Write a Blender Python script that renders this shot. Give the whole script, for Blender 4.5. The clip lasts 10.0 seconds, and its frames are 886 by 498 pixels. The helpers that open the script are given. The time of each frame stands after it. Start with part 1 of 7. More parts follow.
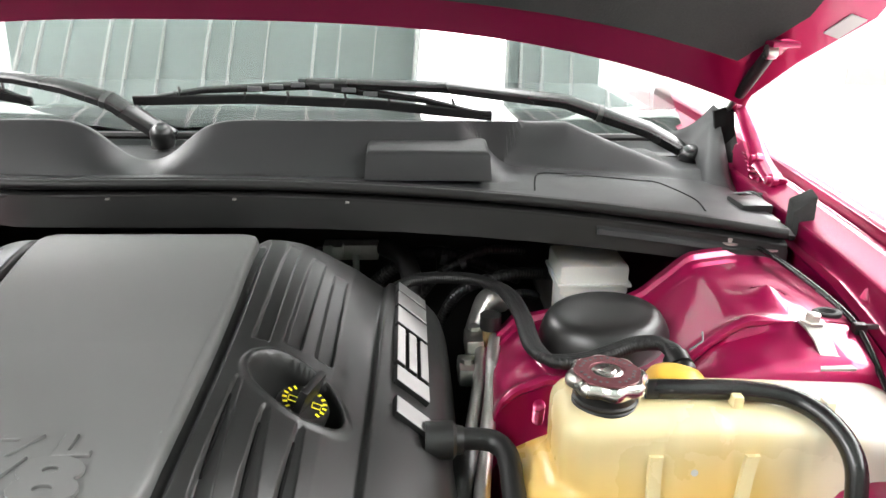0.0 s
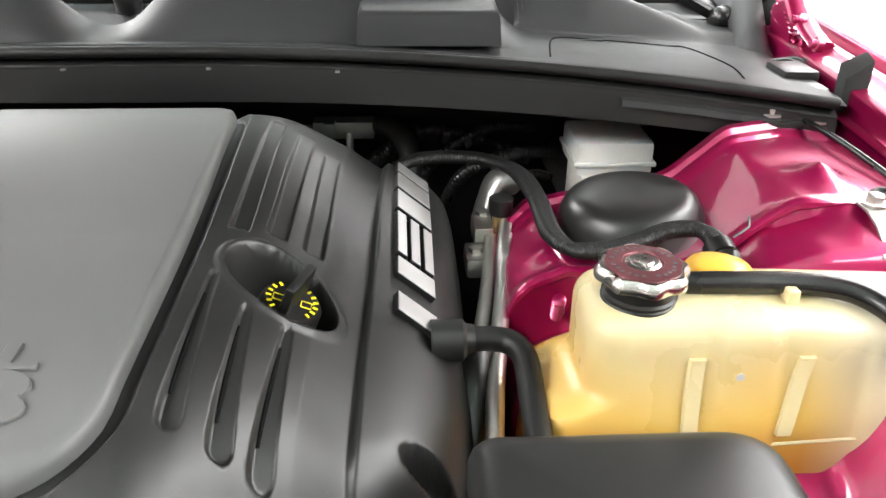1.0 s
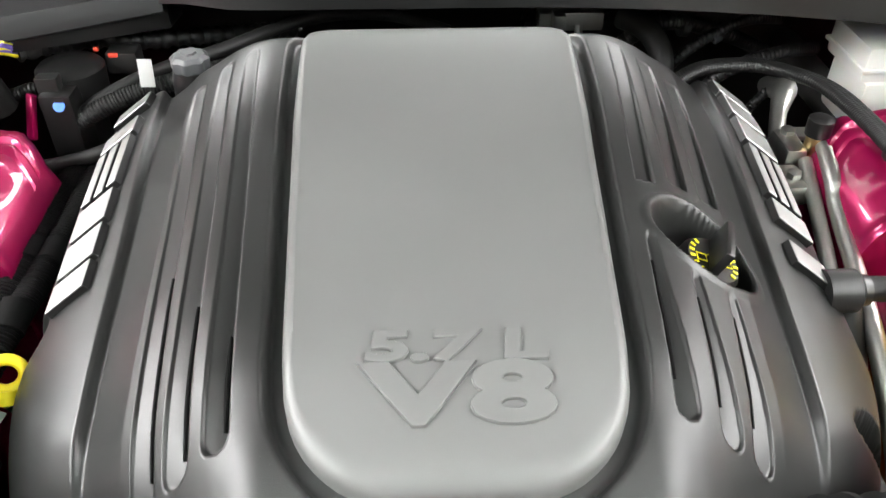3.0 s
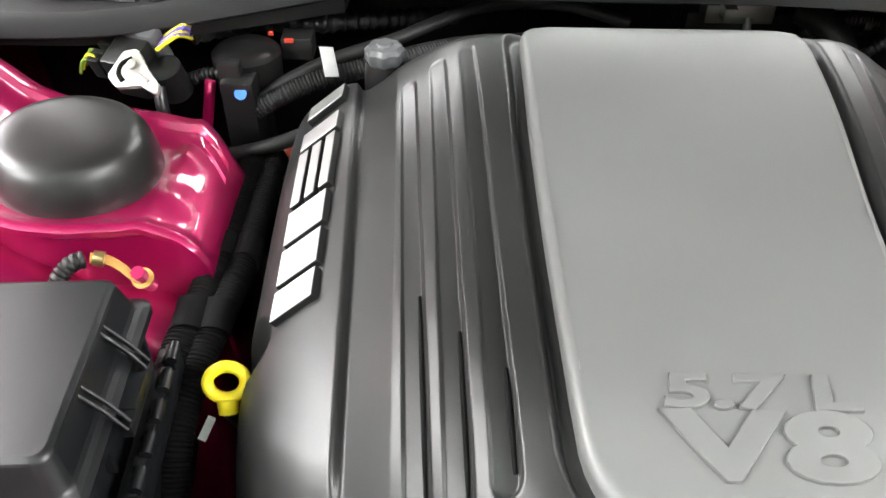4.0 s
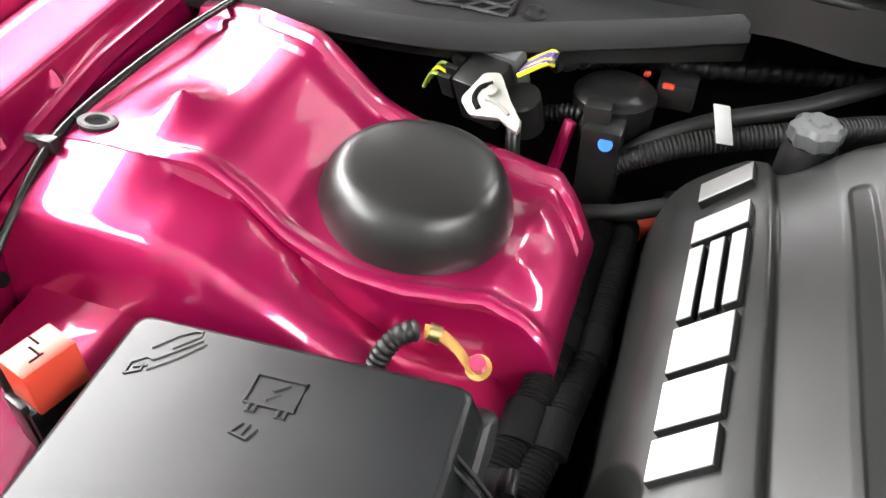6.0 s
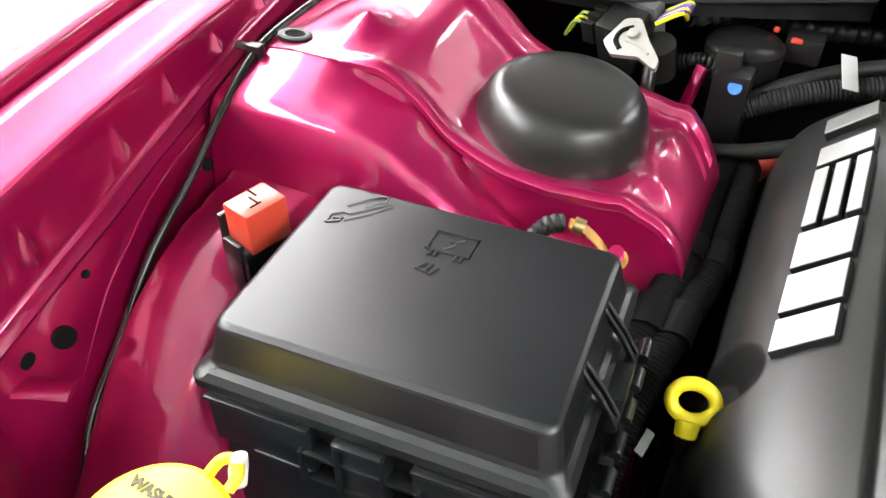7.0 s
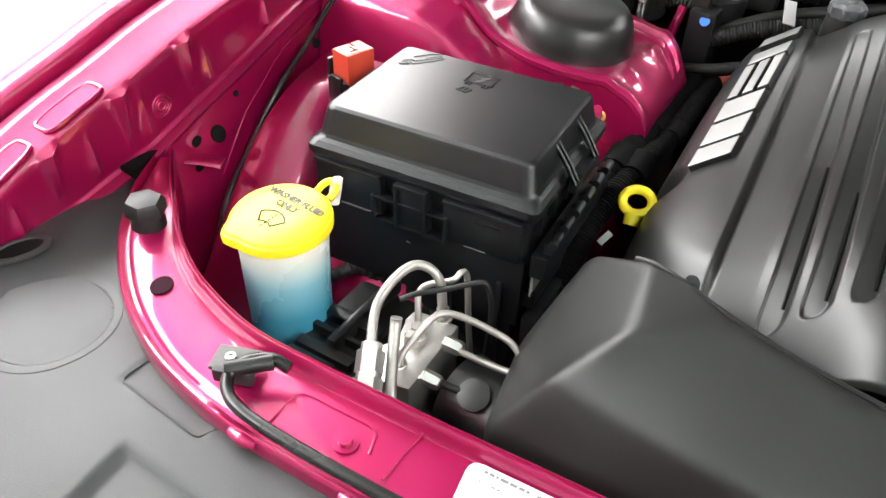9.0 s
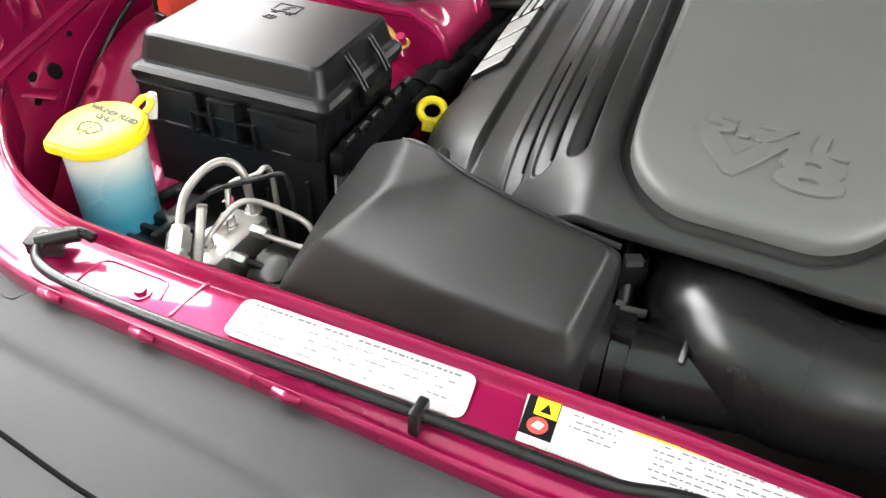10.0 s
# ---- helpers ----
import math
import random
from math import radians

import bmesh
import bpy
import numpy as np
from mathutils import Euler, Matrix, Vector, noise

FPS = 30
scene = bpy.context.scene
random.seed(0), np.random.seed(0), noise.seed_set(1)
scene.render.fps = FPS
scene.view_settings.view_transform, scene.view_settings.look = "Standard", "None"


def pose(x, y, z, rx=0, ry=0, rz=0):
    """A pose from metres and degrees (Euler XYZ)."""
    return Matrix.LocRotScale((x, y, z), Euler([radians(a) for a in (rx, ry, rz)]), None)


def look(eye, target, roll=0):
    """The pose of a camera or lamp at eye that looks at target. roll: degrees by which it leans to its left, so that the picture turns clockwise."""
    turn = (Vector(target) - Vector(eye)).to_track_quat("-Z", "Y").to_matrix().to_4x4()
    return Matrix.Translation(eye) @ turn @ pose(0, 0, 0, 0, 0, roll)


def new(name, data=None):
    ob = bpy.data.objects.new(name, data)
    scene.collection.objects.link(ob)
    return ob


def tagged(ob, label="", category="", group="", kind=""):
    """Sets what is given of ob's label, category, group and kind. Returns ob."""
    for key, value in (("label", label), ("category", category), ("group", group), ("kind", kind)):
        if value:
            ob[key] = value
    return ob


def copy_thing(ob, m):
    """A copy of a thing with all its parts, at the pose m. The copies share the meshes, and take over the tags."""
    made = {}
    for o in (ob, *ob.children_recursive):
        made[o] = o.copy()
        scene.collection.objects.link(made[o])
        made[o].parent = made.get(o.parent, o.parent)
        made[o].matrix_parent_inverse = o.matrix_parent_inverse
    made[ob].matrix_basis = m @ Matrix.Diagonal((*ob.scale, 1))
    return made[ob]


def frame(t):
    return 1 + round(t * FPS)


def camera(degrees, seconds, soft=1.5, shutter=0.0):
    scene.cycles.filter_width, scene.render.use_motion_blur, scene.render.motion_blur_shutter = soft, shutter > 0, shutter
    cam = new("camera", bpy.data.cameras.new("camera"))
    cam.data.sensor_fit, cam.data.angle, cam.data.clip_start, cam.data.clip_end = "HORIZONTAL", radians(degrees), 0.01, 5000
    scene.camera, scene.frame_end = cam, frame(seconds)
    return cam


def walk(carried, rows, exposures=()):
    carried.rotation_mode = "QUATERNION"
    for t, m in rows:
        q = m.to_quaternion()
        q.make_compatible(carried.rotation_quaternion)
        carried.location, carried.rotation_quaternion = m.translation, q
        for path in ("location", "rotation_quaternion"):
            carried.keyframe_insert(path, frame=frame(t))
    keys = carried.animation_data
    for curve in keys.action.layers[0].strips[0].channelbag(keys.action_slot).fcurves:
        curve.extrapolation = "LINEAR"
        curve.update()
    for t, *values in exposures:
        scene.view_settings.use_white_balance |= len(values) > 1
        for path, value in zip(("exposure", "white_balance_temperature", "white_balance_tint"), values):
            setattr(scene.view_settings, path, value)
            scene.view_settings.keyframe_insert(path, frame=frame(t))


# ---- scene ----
cam = camera(58.4, 10.0)
PATH = [
    (0.0, (0.254, 0.039, 1.283), (0.348, 1.929, 0.635), 0.9),
    (0.5, (0.271, 0.091, 1.264), (0.37, 1.952, 0.54), 0.7),
    (1.0, (0.251, 0.125, 1.246), (0.35, 1.899, 0.328), 0.6),
    (1.5, (0.212, 0.149, 1.274), (0.316, 1.821, 0.182), 0.8),
    (2.0, (0.138, 0.172, 1.279), (0.236, 1.775, 0.086), 1.2),
    (2.5, (0.052, 0.192, 1.289), (0.137, 1.758, 0.047), 0.8),
    (3.8, (-0.128, 0.222, 1.304), (-0.105, 1.752, 0.017), 0.0),
    (4.0, (-0.158, 0.244, 1.304), (-0.172, 1.749, -0.012), 0.7),
    (4.5, (-0.208, 0.299, 1.285), (-0.417, 1.797, -0.023), -0.3),
    (5.0, (-0.262, 0.364, 1.284), (-0.634, 1.82, -0.035), 0.1),
    (6.3, (-0.303, 0.364, 1.263), (-0.812, 1.773, -0.062), 0.7),
    (6.5, (-0.304, 0.33, 1.259), (-0.85, 1.737, -0.054), 0.4),
    (7.0, (-0.306, 0.254, 1.253), (-0.975, 1.623, -0.043), 0.1),
    (7.5, (-0.287, 0.195, 1.247), (-1.051, 1.528, -0.034), -0.3),
    (8.0, (-0.264, 0.143, 1.239), (-1.073, 1.48, -0.01), 1.0),
    (8.5, (-0.222, 0.089, 1.257), (-1.025, 1.428, 0.006), 1.9),
    (9.0, (-0.165, 0.019, 1.273), (-0.954, 1.367, 0.025), 2.1),
    (9.5, (-0.083, -0.022, 1.264), (-0.857, 1.334, 0.013), 2.2),
    (10.0, (-0.005, -0.037, 1.263), (-0.655, 1.387, 0.019), 2.3),
]
EXPOSURES = [(0.0, -0.26), (1.0, -0.1), (2.0, 0.1), (2.5, 0.38), (4.0, 0.38), (4.5, 0.28), (5.0, 0.38), (6.5, 0.24), (7.5, 0.1), (8.0, 0.04), (8.5, -0.06), (9.0, -0.08), (10.0, -0.24)]
walk(cam, [(t, look(eye, target, roll)) for t, eye, target, roll in PATH], exposures=EXPOSURES)

# ---- room light ----
world = bpy.data.worlds.new("world")
scene.world = world
world.use_nodes = True
world.node_tree.nodes["Background"].inputs[0].default_value = (0.9, 0.95, 1.0, 1)
world.node_tree.nodes["Background"].inputs[1].default_value = 0.15
scene.view_settings.exposure = 0.0


# ---- materials ----
def mat(name, color, rough=0.5, metal=0.0, coat=0.0, coat_rough=0.05, grain=400.0, bump=0.1, mottle=8.0, var=0.15, rvar=0.08, spec=0.5, sss=0.0, dust=0.0):
    m = bpy.data.materials.new(name)
    m.use_nodes = True
    nt = m.node_tree
    b = nt.nodes["Principled BSDF"]
    tc = nt.nodes.new("ShaderNodeTexCoord")
    big = nt.nodes.new("ShaderNodeTexNoise")
    big.inputs["Scale"].default_value = mottle
    big.inputs["Detail"].default_value = 6
    fine = nt.nodes.new("ShaderNodeTexNoise")
    fine.inputs["Scale"].default_value = grain
    fine.inputs["Detail"].default_value = 3
    nt.links.new(tc.outputs["Object"], big.inputs["Vector"])
    nt.links.new(tc.outputs["Object"], fine.inputs["Vector"])
    add = nt.nodes.new("ShaderNodeMath")
    add.operation = "ADD"
    half = nt.nodes.new("ShaderNodeMath")
    half.operation = "MULTIPLY"
    half.inputs[1].default_value = 0.35
    nt.links.new(fine.outputs["Fac"], half.inputs[0])
    nt.links.new(big.outputs["Fac"], add.inputs[0])
    nt.links.new(half.outputs[0], add.inputs[1])
    mr = nt.nodes.new("ShaderNodeMapRange")
    mr.inputs["From Min"].default_value, mr.inputs["From Max"].default_value = 0.35, 1.0
    mr.inputs["To Min"].default_value, mr.inputs["To Max"].default_value = 1 - var, 1 + var
    nt.links.new(add.outputs[0], mr.inputs["Value"])
    mix = nt.nodes.new("ShaderNodeVectorMath")
    mix.operation = "SCALE"
    mix.inputs[0].default_value = color
    nt.links.new(mr.outputs[0], mix.inputs["Scale"])
    if dust:
        speck = nt.nodes.new("ShaderNodeTexNoise")
        speck.inputs["Scale"].default_value, speck.inputs["Detail"].default_value = 850, 2
        nt.links.new(tc.outputs["Object"], speck.inputs["Vector"])
        film = nt.nodes.new("ShaderNodeMapRange")
        film.inputs["From Min"].default_value, film.inputs["From Max"].default_value = 0.69, 0.76
        film.inputs["To Max"].default_value = dust
        nt.links.new(speck.outputs["Fac"], film.inputs["Value"])
        both = nt.nodes.new("ShaderNodeVectorMath")
        both.operation = "ADD"
        nt.links.new(mix.outputs[0], both.inputs[0])
        nt.links.new(film.outputs[0], both.inputs[1])
        nt.links.new(both.outputs[0], b.inputs["Base Color"])
    else:
        nt.links.new(mix.outputs[0], b.inputs["Base Color"])
    rr = nt.nodes.new("ShaderNodeMapRange")
    rr.inputs["From Min"].default_value, rr.inputs["From Max"].default_value = 0.3, 0.7
    rr.inputs["To Min"].default_value, rr.inputs["To Max"].default_value = max(0.02, rough - rvar), min(1, rough + rvar)
    nt.links.new(big.outputs["Fac"], rr.inputs["Value"])
    nt.links.new(rr.outputs[0], b.inputs["Roughness"])
    b.inputs["Metallic"].default_value = metal
    b.inputs["Specular IOR Level"].default_value = spec
    b.inputs["Coat Weight"].default_value = coat
    b.inputs["Coat Roughness"].default_value = coat_rough
    if sss:
        b.inputs["Subsurface Weight"].default_value = sss
        b.inputs["Subsurface Radius"].default_value = (0.03, 0.02, 0.012)
        b.inputs["Subsurface Scale"].default_value = 0.6
    if bump:
        bp = nt.nodes.new("ShaderNodeBump")
        bp.inputs["Strength"].default_value = bump
        bp.inputs["Distance"].default_value = 0.0006
        nt.links.new(fine.outputs["Fac"], bp.inputs["Height"])
        nt.links.new(bp.outputs[0], b.inputs["Normal"])
    return m


PAINT = mat("fuchsia_paint", (0.335, 0.0030, 0.069), 0.35, metal=0.55, coat=1.0, coat_rough=0.04, grain=900, bump=0.04, var=0.10)
PLASTIC = mat("black_plastic", (0.0145, 0.0148, 0.0143), 0.38, grain=1500, bump=0.12, var=0.18, dust=0.020)
PLASTIC_DARK = mat("dark_plastic", (0.0085, 0.0085, 0.0084), 0.36, grain=900, bump=0.12, var=0.25)
GLOSS = mat("glossy_black_plastic", (0.0095, 0.0096, 0.0095), 0.27, grain=1500, bump=0.04, var=0.08, rvar=0.02)
LOOM = mat("loom_tape", (0.011, 0.011, 0.011), 0.34, grain=500, bump=0.4, var=0.3)
FUSE = mat("fuse_box_plastic", (0.0066, 0.0072, 0.0082), 0.36, spec=0.58, dust=0.007, grain=1800, bump=0.10, mottle=14, var=0.25, rvar=0.04)
INSERT = mat("grey_plastic", (0.112, 0.113, 0.110), 0.40, grain=2200, bump=0.15, var=0.06)
COWL = mat("cowl_plastic", (0.0185, 0.0188, 0.0195), 0.50, spec=0.42, grain=1500, bump=0.3, var=0.12, dust=0.016)
SHIELD = mat("shield_plastic", (0.030, 0.0305, 0.0315), 0.52, spec=0.45, grain=1500, bump=0.35, var=0.10, dust=0.016)
RUBBER = mat("rubber", (0.0085, 0.0085, 0.0084), 0.50, spec=0.40, grain=700, bump=0.25, var=0.3)
STRUT_RUBBER = mat("strut_cap_plastic", (0.0125, 0.0122, 0.0118), 0.33, grain=700, bump=0.12, var=0.15, rvar=0.04)
AIRBOX = mat("air_box_plastic", (0.0115, 0.0118, 0.0115), 0.42, spec=0.42, grain=1700, bump=0.22, var=0.12, dust=0.006)
PALE_LEVER = mat("pale_lever_plastic", (0.30, 0.29, 0.265), 0.45, grain=700, bump=0.1, var=0.10)
HOLE = mat("shaded_hole", (0.020, 0.003, 0.008), 0.8, bump=0.0, var=0.1, spec=0.1)
STEEL = mat("bright_steel", (0.60, 0.59, 0.56), 0.4, metal=1.0, grain=300, bump=0.1, var=0.15)
BLACK_TAPE = mat("black_loom_tape", (0.0035, 0.0035, 0.0035), 0.7, grain=600, bump=0.3, var=0.3, spec=0.12)
LINE = mat("coated_steel_line", (0.36, 0.345, 0.32), 0.45, metal=0.75, grain=400, bump=0.15, var=0.2)
ALU = mat("cast_aluminium", (0.66, 0.65, 0.62), 0.42, metal=1.0, grain=500, bump=0.3, var=0.15)
SILVER = mat("silver_badge", (0.40, 0.40, 0.39), 0.42, metal=0.75, grain=1200, bump=0.1, var=0.05)
CHROME = mat("worn_chrome", (0.66, 0.64, 0.60), 0.22, metal=1.0, grain=260, bump=0.3, var=0.3, rvar=0.12)
IRON = mat("engine_iron", (0.07, 0.068, 0.064), 0.6, grain=300, bump=0.4, var=0.4)
YELLOW = mat("yellow_plastic", (0.92, 0.74, 0.02), 0.4, grain=900, bump=0.08, var=0.06)
ORANGE = mat("orange_red_plastic", (0.54, 0.055, 0.03), 0.4, grain=900, bump=0.1, var=0.08)
AMBER = mat("amber_tape", (0.48, 0.25, 0.06), 0.5, var=0.2)
WHITE_PLASTIC = mat("white_plastic", (0.74, 0.72, 0.68), 0.4, grain=700, bump=0.1, var=0.08, sss=0.2)
LABEL_WHITE = mat("white_label", (0.50, 0.50, 0.495), 0.55, grain=600, bump=0.03, var=0.05)
# Black for print, and for discs and strips that paint shade in holes and gaps.
INK_AND_SHADE = mat("black_ink_and_hole_shade", (0.006, 0.006, 0.006), 0.9, bump=0.0, var=0.1, spec=0.1)
SOFT_INK = mat("soft_ink", (0.13, 0.13, 0.13), 0.6, bump=0.0, var=0.2)
GREY_INK = mat("grey_ink", (0.35, 0.35, 0.35), 0.5, bump=0.0, var=0.1)
LABEL_YELLOW = mat("yellow_label", (0.90, 0.80, 0.02), 0.4, bump=0.02, var=0.05)
LABEL_RED = mat("red_ink", (0.5, 0.06, 0.04), 0.5, bump=0.0, var=0.1)
BLUE = mat("blue_mark", (0.03, 0.16, 0.75), 0.4, var=0.05)
PURPLE = mat("purple_wire", (0.16, 0.10, 0.45), 0.45, var=0.1)
GREEN_WIRE = mat("green_wire", (0.35, 0.5, 0.08), 0.45, var=0.1)
FELT = mat("insulation_felt", (0.035, 0.036, 0.035), 0.95, grain=350, bump=0.9, var=0.4)
BRASS = mat("brass", (0.55, 0.42, 0.2), 0.35, metal=1.0, var=0.15)
GREY_CAP = mat("grey_cap", (0.085, 0.088, 0.092), 0.45, grain=600, bump=0.15, var=0.1)
FLOOR_TILE = mat("pale_floor", (0.78, 0.77, 0.74), 0.22, grain=60, bump=0.02, mottle=3, var=0.05)
WALL_PAINT = mat("white_wall", (0.66, 0.66, 0.65), 0.6, grain=120, bump=0.1, mottle=1.5, var=0.03)
DECK = mat("ceiling_deck", (0.42, 0.50, 0.49), 0.5, grain=40, bump=0.1, mottle=0.7, var=0.15)
BEAM = mat("white_beam", (0.85, 0.86, 0.86), 0.5, grain=40, bump=0.1, var=0.03)
GREY_BASE = mat("grey_baseboard", (0.35, 0.34, 0.33), 0.5, var=0.1)
CARPET = mat("dash_vinyl", (0.03, 0.03, 0.032), 0.7, grain=500, bump=0.3, var=0.2)


def lit(name, color, strength):
    m = bpy.data.materials.new(name)
    m.use_nodes = True
    nt = m.node_tree
    nt.nodes.remove(nt.nodes["Principled BSDF"])
    e = nt.nodes.new("ShaderNodeEmission")
    e.inputs[0].default_value, e.inputs[1].default_value = (*color, 1), strength
    nt.links.new(e.outputs[0], nt.nodes["Material Output"].inputs[0])
    return m


def filled(name, low, high, level, soft, rough=0.3, mid=None, uneven=0.6):
    """Translucent plastic through which a liquid shows up to a level (height in metres, object space)."""
    m = mat(name, high, rough, grain=500, bump=0.08, var=0.06, sss=0.25)
    nt = m.node_tree
    b = nt.nodes["Principled BSDF"]
    tc = nt.nodes.new("ShaderNodeTexCoord")
    sep = nt.nodes.new("ShaderNodeSeparateXYZ")
    nt.links.new(tc.outputs["Object"], sep.inputs[0])
    wob = nt.nodes.new("ShaderNodeTexNoise")
    wob.inputs["Scale"].default_value = 14
    nt.links.new(tc.outputs["Object"], wob.inputs["Vector"])
    sc = nt.nodes.new("ShaderNodeMath")
    sc.operation = "MULTIPLY_ADD"
    sc.inputs[1].default_value = soft * uneven
    nt.links.new(wob.outputs["Fac"], sc.inputs[0])
    nt.links.new(sep.outputs["Z"], sc.inputs[2])
    mr = nt.nodes.new("ShaderNodeMapRange")
    mr.inputs["From Min"].default_value, mr.inputs["From Max"].default_value = level - soft, level + soft
    nt.links.new(sc.outputs[0], mr.inputs["Value"])
    ramp = nt.nodes.new("ShaderNodeValToRGB")
    ramp.color_ramp.elements[0].color = (*low, 1)
    ramp.color_ramp.elements[1].color = (*high, 1)
    if mid:
        e = ramp.color_ramp.elements.new(0.5)
        e.color = (*mid, 1)
    nt.links.new(mr.outputs[0], ramp.inputs[0])
    nt.links.new(ramp.outputs[0], b.inputs["Base Color"])
    return m


COOLANT = filled("coolant_plastic", (0.52, 0.15, 0.008), (0.64, 0.54, 0.31), 0.922, 0.060, mid=(0.64, 0.41, 0.10))
# Blend the tank colour to off-white towards its right end.
_nt = COOLANT.node_tree
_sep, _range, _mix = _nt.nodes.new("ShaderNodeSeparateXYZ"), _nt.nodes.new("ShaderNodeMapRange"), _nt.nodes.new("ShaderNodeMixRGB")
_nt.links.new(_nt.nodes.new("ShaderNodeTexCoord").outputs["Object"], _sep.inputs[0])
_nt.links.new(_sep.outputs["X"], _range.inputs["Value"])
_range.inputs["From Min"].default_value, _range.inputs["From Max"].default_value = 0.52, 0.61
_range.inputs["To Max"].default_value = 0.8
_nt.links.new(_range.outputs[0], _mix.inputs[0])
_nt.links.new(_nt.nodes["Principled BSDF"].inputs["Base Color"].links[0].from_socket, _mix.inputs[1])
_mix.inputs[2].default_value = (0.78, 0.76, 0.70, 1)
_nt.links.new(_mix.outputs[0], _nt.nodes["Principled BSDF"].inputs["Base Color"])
BLEED = mat("amber_cap_plastic", (0.66, 0.38, 0.05), 0.35, var=0.08, sss=0.2)
TANK_PALE = mat("pale_tank_plastic", (0.66, 0.54, 0.30), 0.3, var=0.06, sss=0.2)
# Worn chrome with the pink hood's reflection put into its colour.
HOOD_REFLECTION = mat("maroon_hood_reflection", (0.15, 0.050, 0.058), 0.34, metal=0.55, grain=300, bump=0.2, var=0.45, rvar=0.15)
WASHER = filled("washer_plastic", (0.055, 0.30, 0.42), (0.80, 0.79, 0.68), 0.878, 0.032, mid=(0.22, 0.47, 0.54), uneven=0.08)

GLASS = bpy.data.materials.new("windshield_glass")
GLASS.use_nodes = True
_b = GLASS.node_tree.nodes["Principled BSDF"]
_b.inputs["Base Color"].default_value = (0.75, 0.85, 0.82, 1)
_b.inputs["Transmission Weight"].default_value = 1.0
_b.inputs["Roughness"].default_value = 0.01
_b.inputs["IOR"].default_value = 2.0


# ---- builders ----
def part(name, bm, material, parent=None, label="", smooth=True):
    me = bpy.data.meshes.new(name)
    if isinstance(bm, bmesh.types.BMesh):
        bmesh.ops.recalc_face_normals(bm, faces=bm.faces)
        bm.to_mesh(me)
        bm.free()
    else:
        me.from_pydata(*bm)
        me.update()
    if smooth:
        me.polygons.foreach_set("use_smooth", [True] * len(me.polygons))
        me.set_sharp_from_angle(angle=radians(38))
    me.materials.append(material)
    ob = new(name, me)
    if parent:
        ob.parent = parent
    if label:
        ob["label"] = label
    return ob


def crisp(ob, area):
    """Keep the large faces flat, so that only the bevels between them are round."""
    for p in ob.data.polygons:
        if p.area > area:
            p.use_smooth = False
    return ob


def thing(name, label, category, group="", kind=""):
    return tagged(new(name), label, category, group, kind)


def box(x0, x1, y0, y1, z0, z1, bevel=0.004, seg=2, taper=0.0, m=None):
    bm = bmesh.new()
    bmesh.ops.create_cube(bm, size=1)
    for v in bm.verts:
        top = v.co.z > 0
        k = 1 - taper if top else 1
        v.co = Vector(((x0 + x1) / 2 + v.co.x * (x1 - x0) * k, (y0 + y1) / 2 + v.co.y * (y1 - y0) * k, (z0 + z1) / 2 + v.co.z * (z1 - z0)))
    if bevel:
        bmesh.ops.bevel(bm, geom=bm.edges[:], offset=bevel, segments=seg, affect="EDGES", profile=0.6)
    if m:
        bm.transform(m)
    return bm


def prism(points, z0, z1, bevel=0.0, seg=2, top=None, m=None):
    """A polygon of the plan, raised from z0 to z1. top: heights of the upper corners, in place of z1."""
    bm = bmesh.new()
    low = [bm.verts.new((x, y, z0)) for x, y in points]
    high = [bm.verts.new((x, y, top[i] if top else z1)) for i, (x, y) in enumerate(points)]
    n = len(points)
    bm.faces.new(low[::-1])
    bm.faces.new(high)
    for i in range(n):
        bm.faces.new((low[i], low[(i + 1) % n], high[(i + 1) % n], high[i]))
    if bevel:
        bmesh.ops.bevel(bm, geom=bm.edges[:], offset=bevel, segments=seg, affect="EDGES", profile=0.6, clamp_overlap=True)
    if m:
        bm.transform(m)
    return bm


def lathe(profile, n=40, m=None, wave=None):
    """Rings of (radius, height) about the z axis. wave: a factor of the radius by angle."""
    bm = bmesh.new()
    rings = []
    for r, z in profile:
        ring = []
        for i in range(n):
            a = 2 * math.pi * i / n
            k = wave(a) if wave else 1
            ring.append(bm.verts.new((r * k * math.cos(a), r * k * math.sin(a), z)))
        rings.append(ring)
    for a, b in zip(rings, rings[1:]):
        for i in range(n):
            bm.faces.new((a[i], a[(i + 1) % n], b[(i + 1) % n], b[i]))
    bm.faces.new(rings[0][::-1])
    bm.faces.new(rings[-1])
    if m:
        bm.transform(m)
    return bm


def smooth_line(points, steps=8):
    pts = [Vector(p) for p in points]
    out = []
    for i in range(len(pts) - 1):
        p0, p1, p2, p3 = pts[max(i - 1, 0)], pts[i], pts[i + 1], pts[min(i + 2, len(pts) - 1)]
        for k in range(steps):
            t = k / steps
            out.append(0.5 * ((2 * p1) + (p2 - p0) * t + (2 * p0 - 5 * p1 + 4 * p2 - p3) * t * t + (3 * p1 - p0 - 3 * p2 + p3) * t ** 3))
    out.append(pts[-1])
    return out


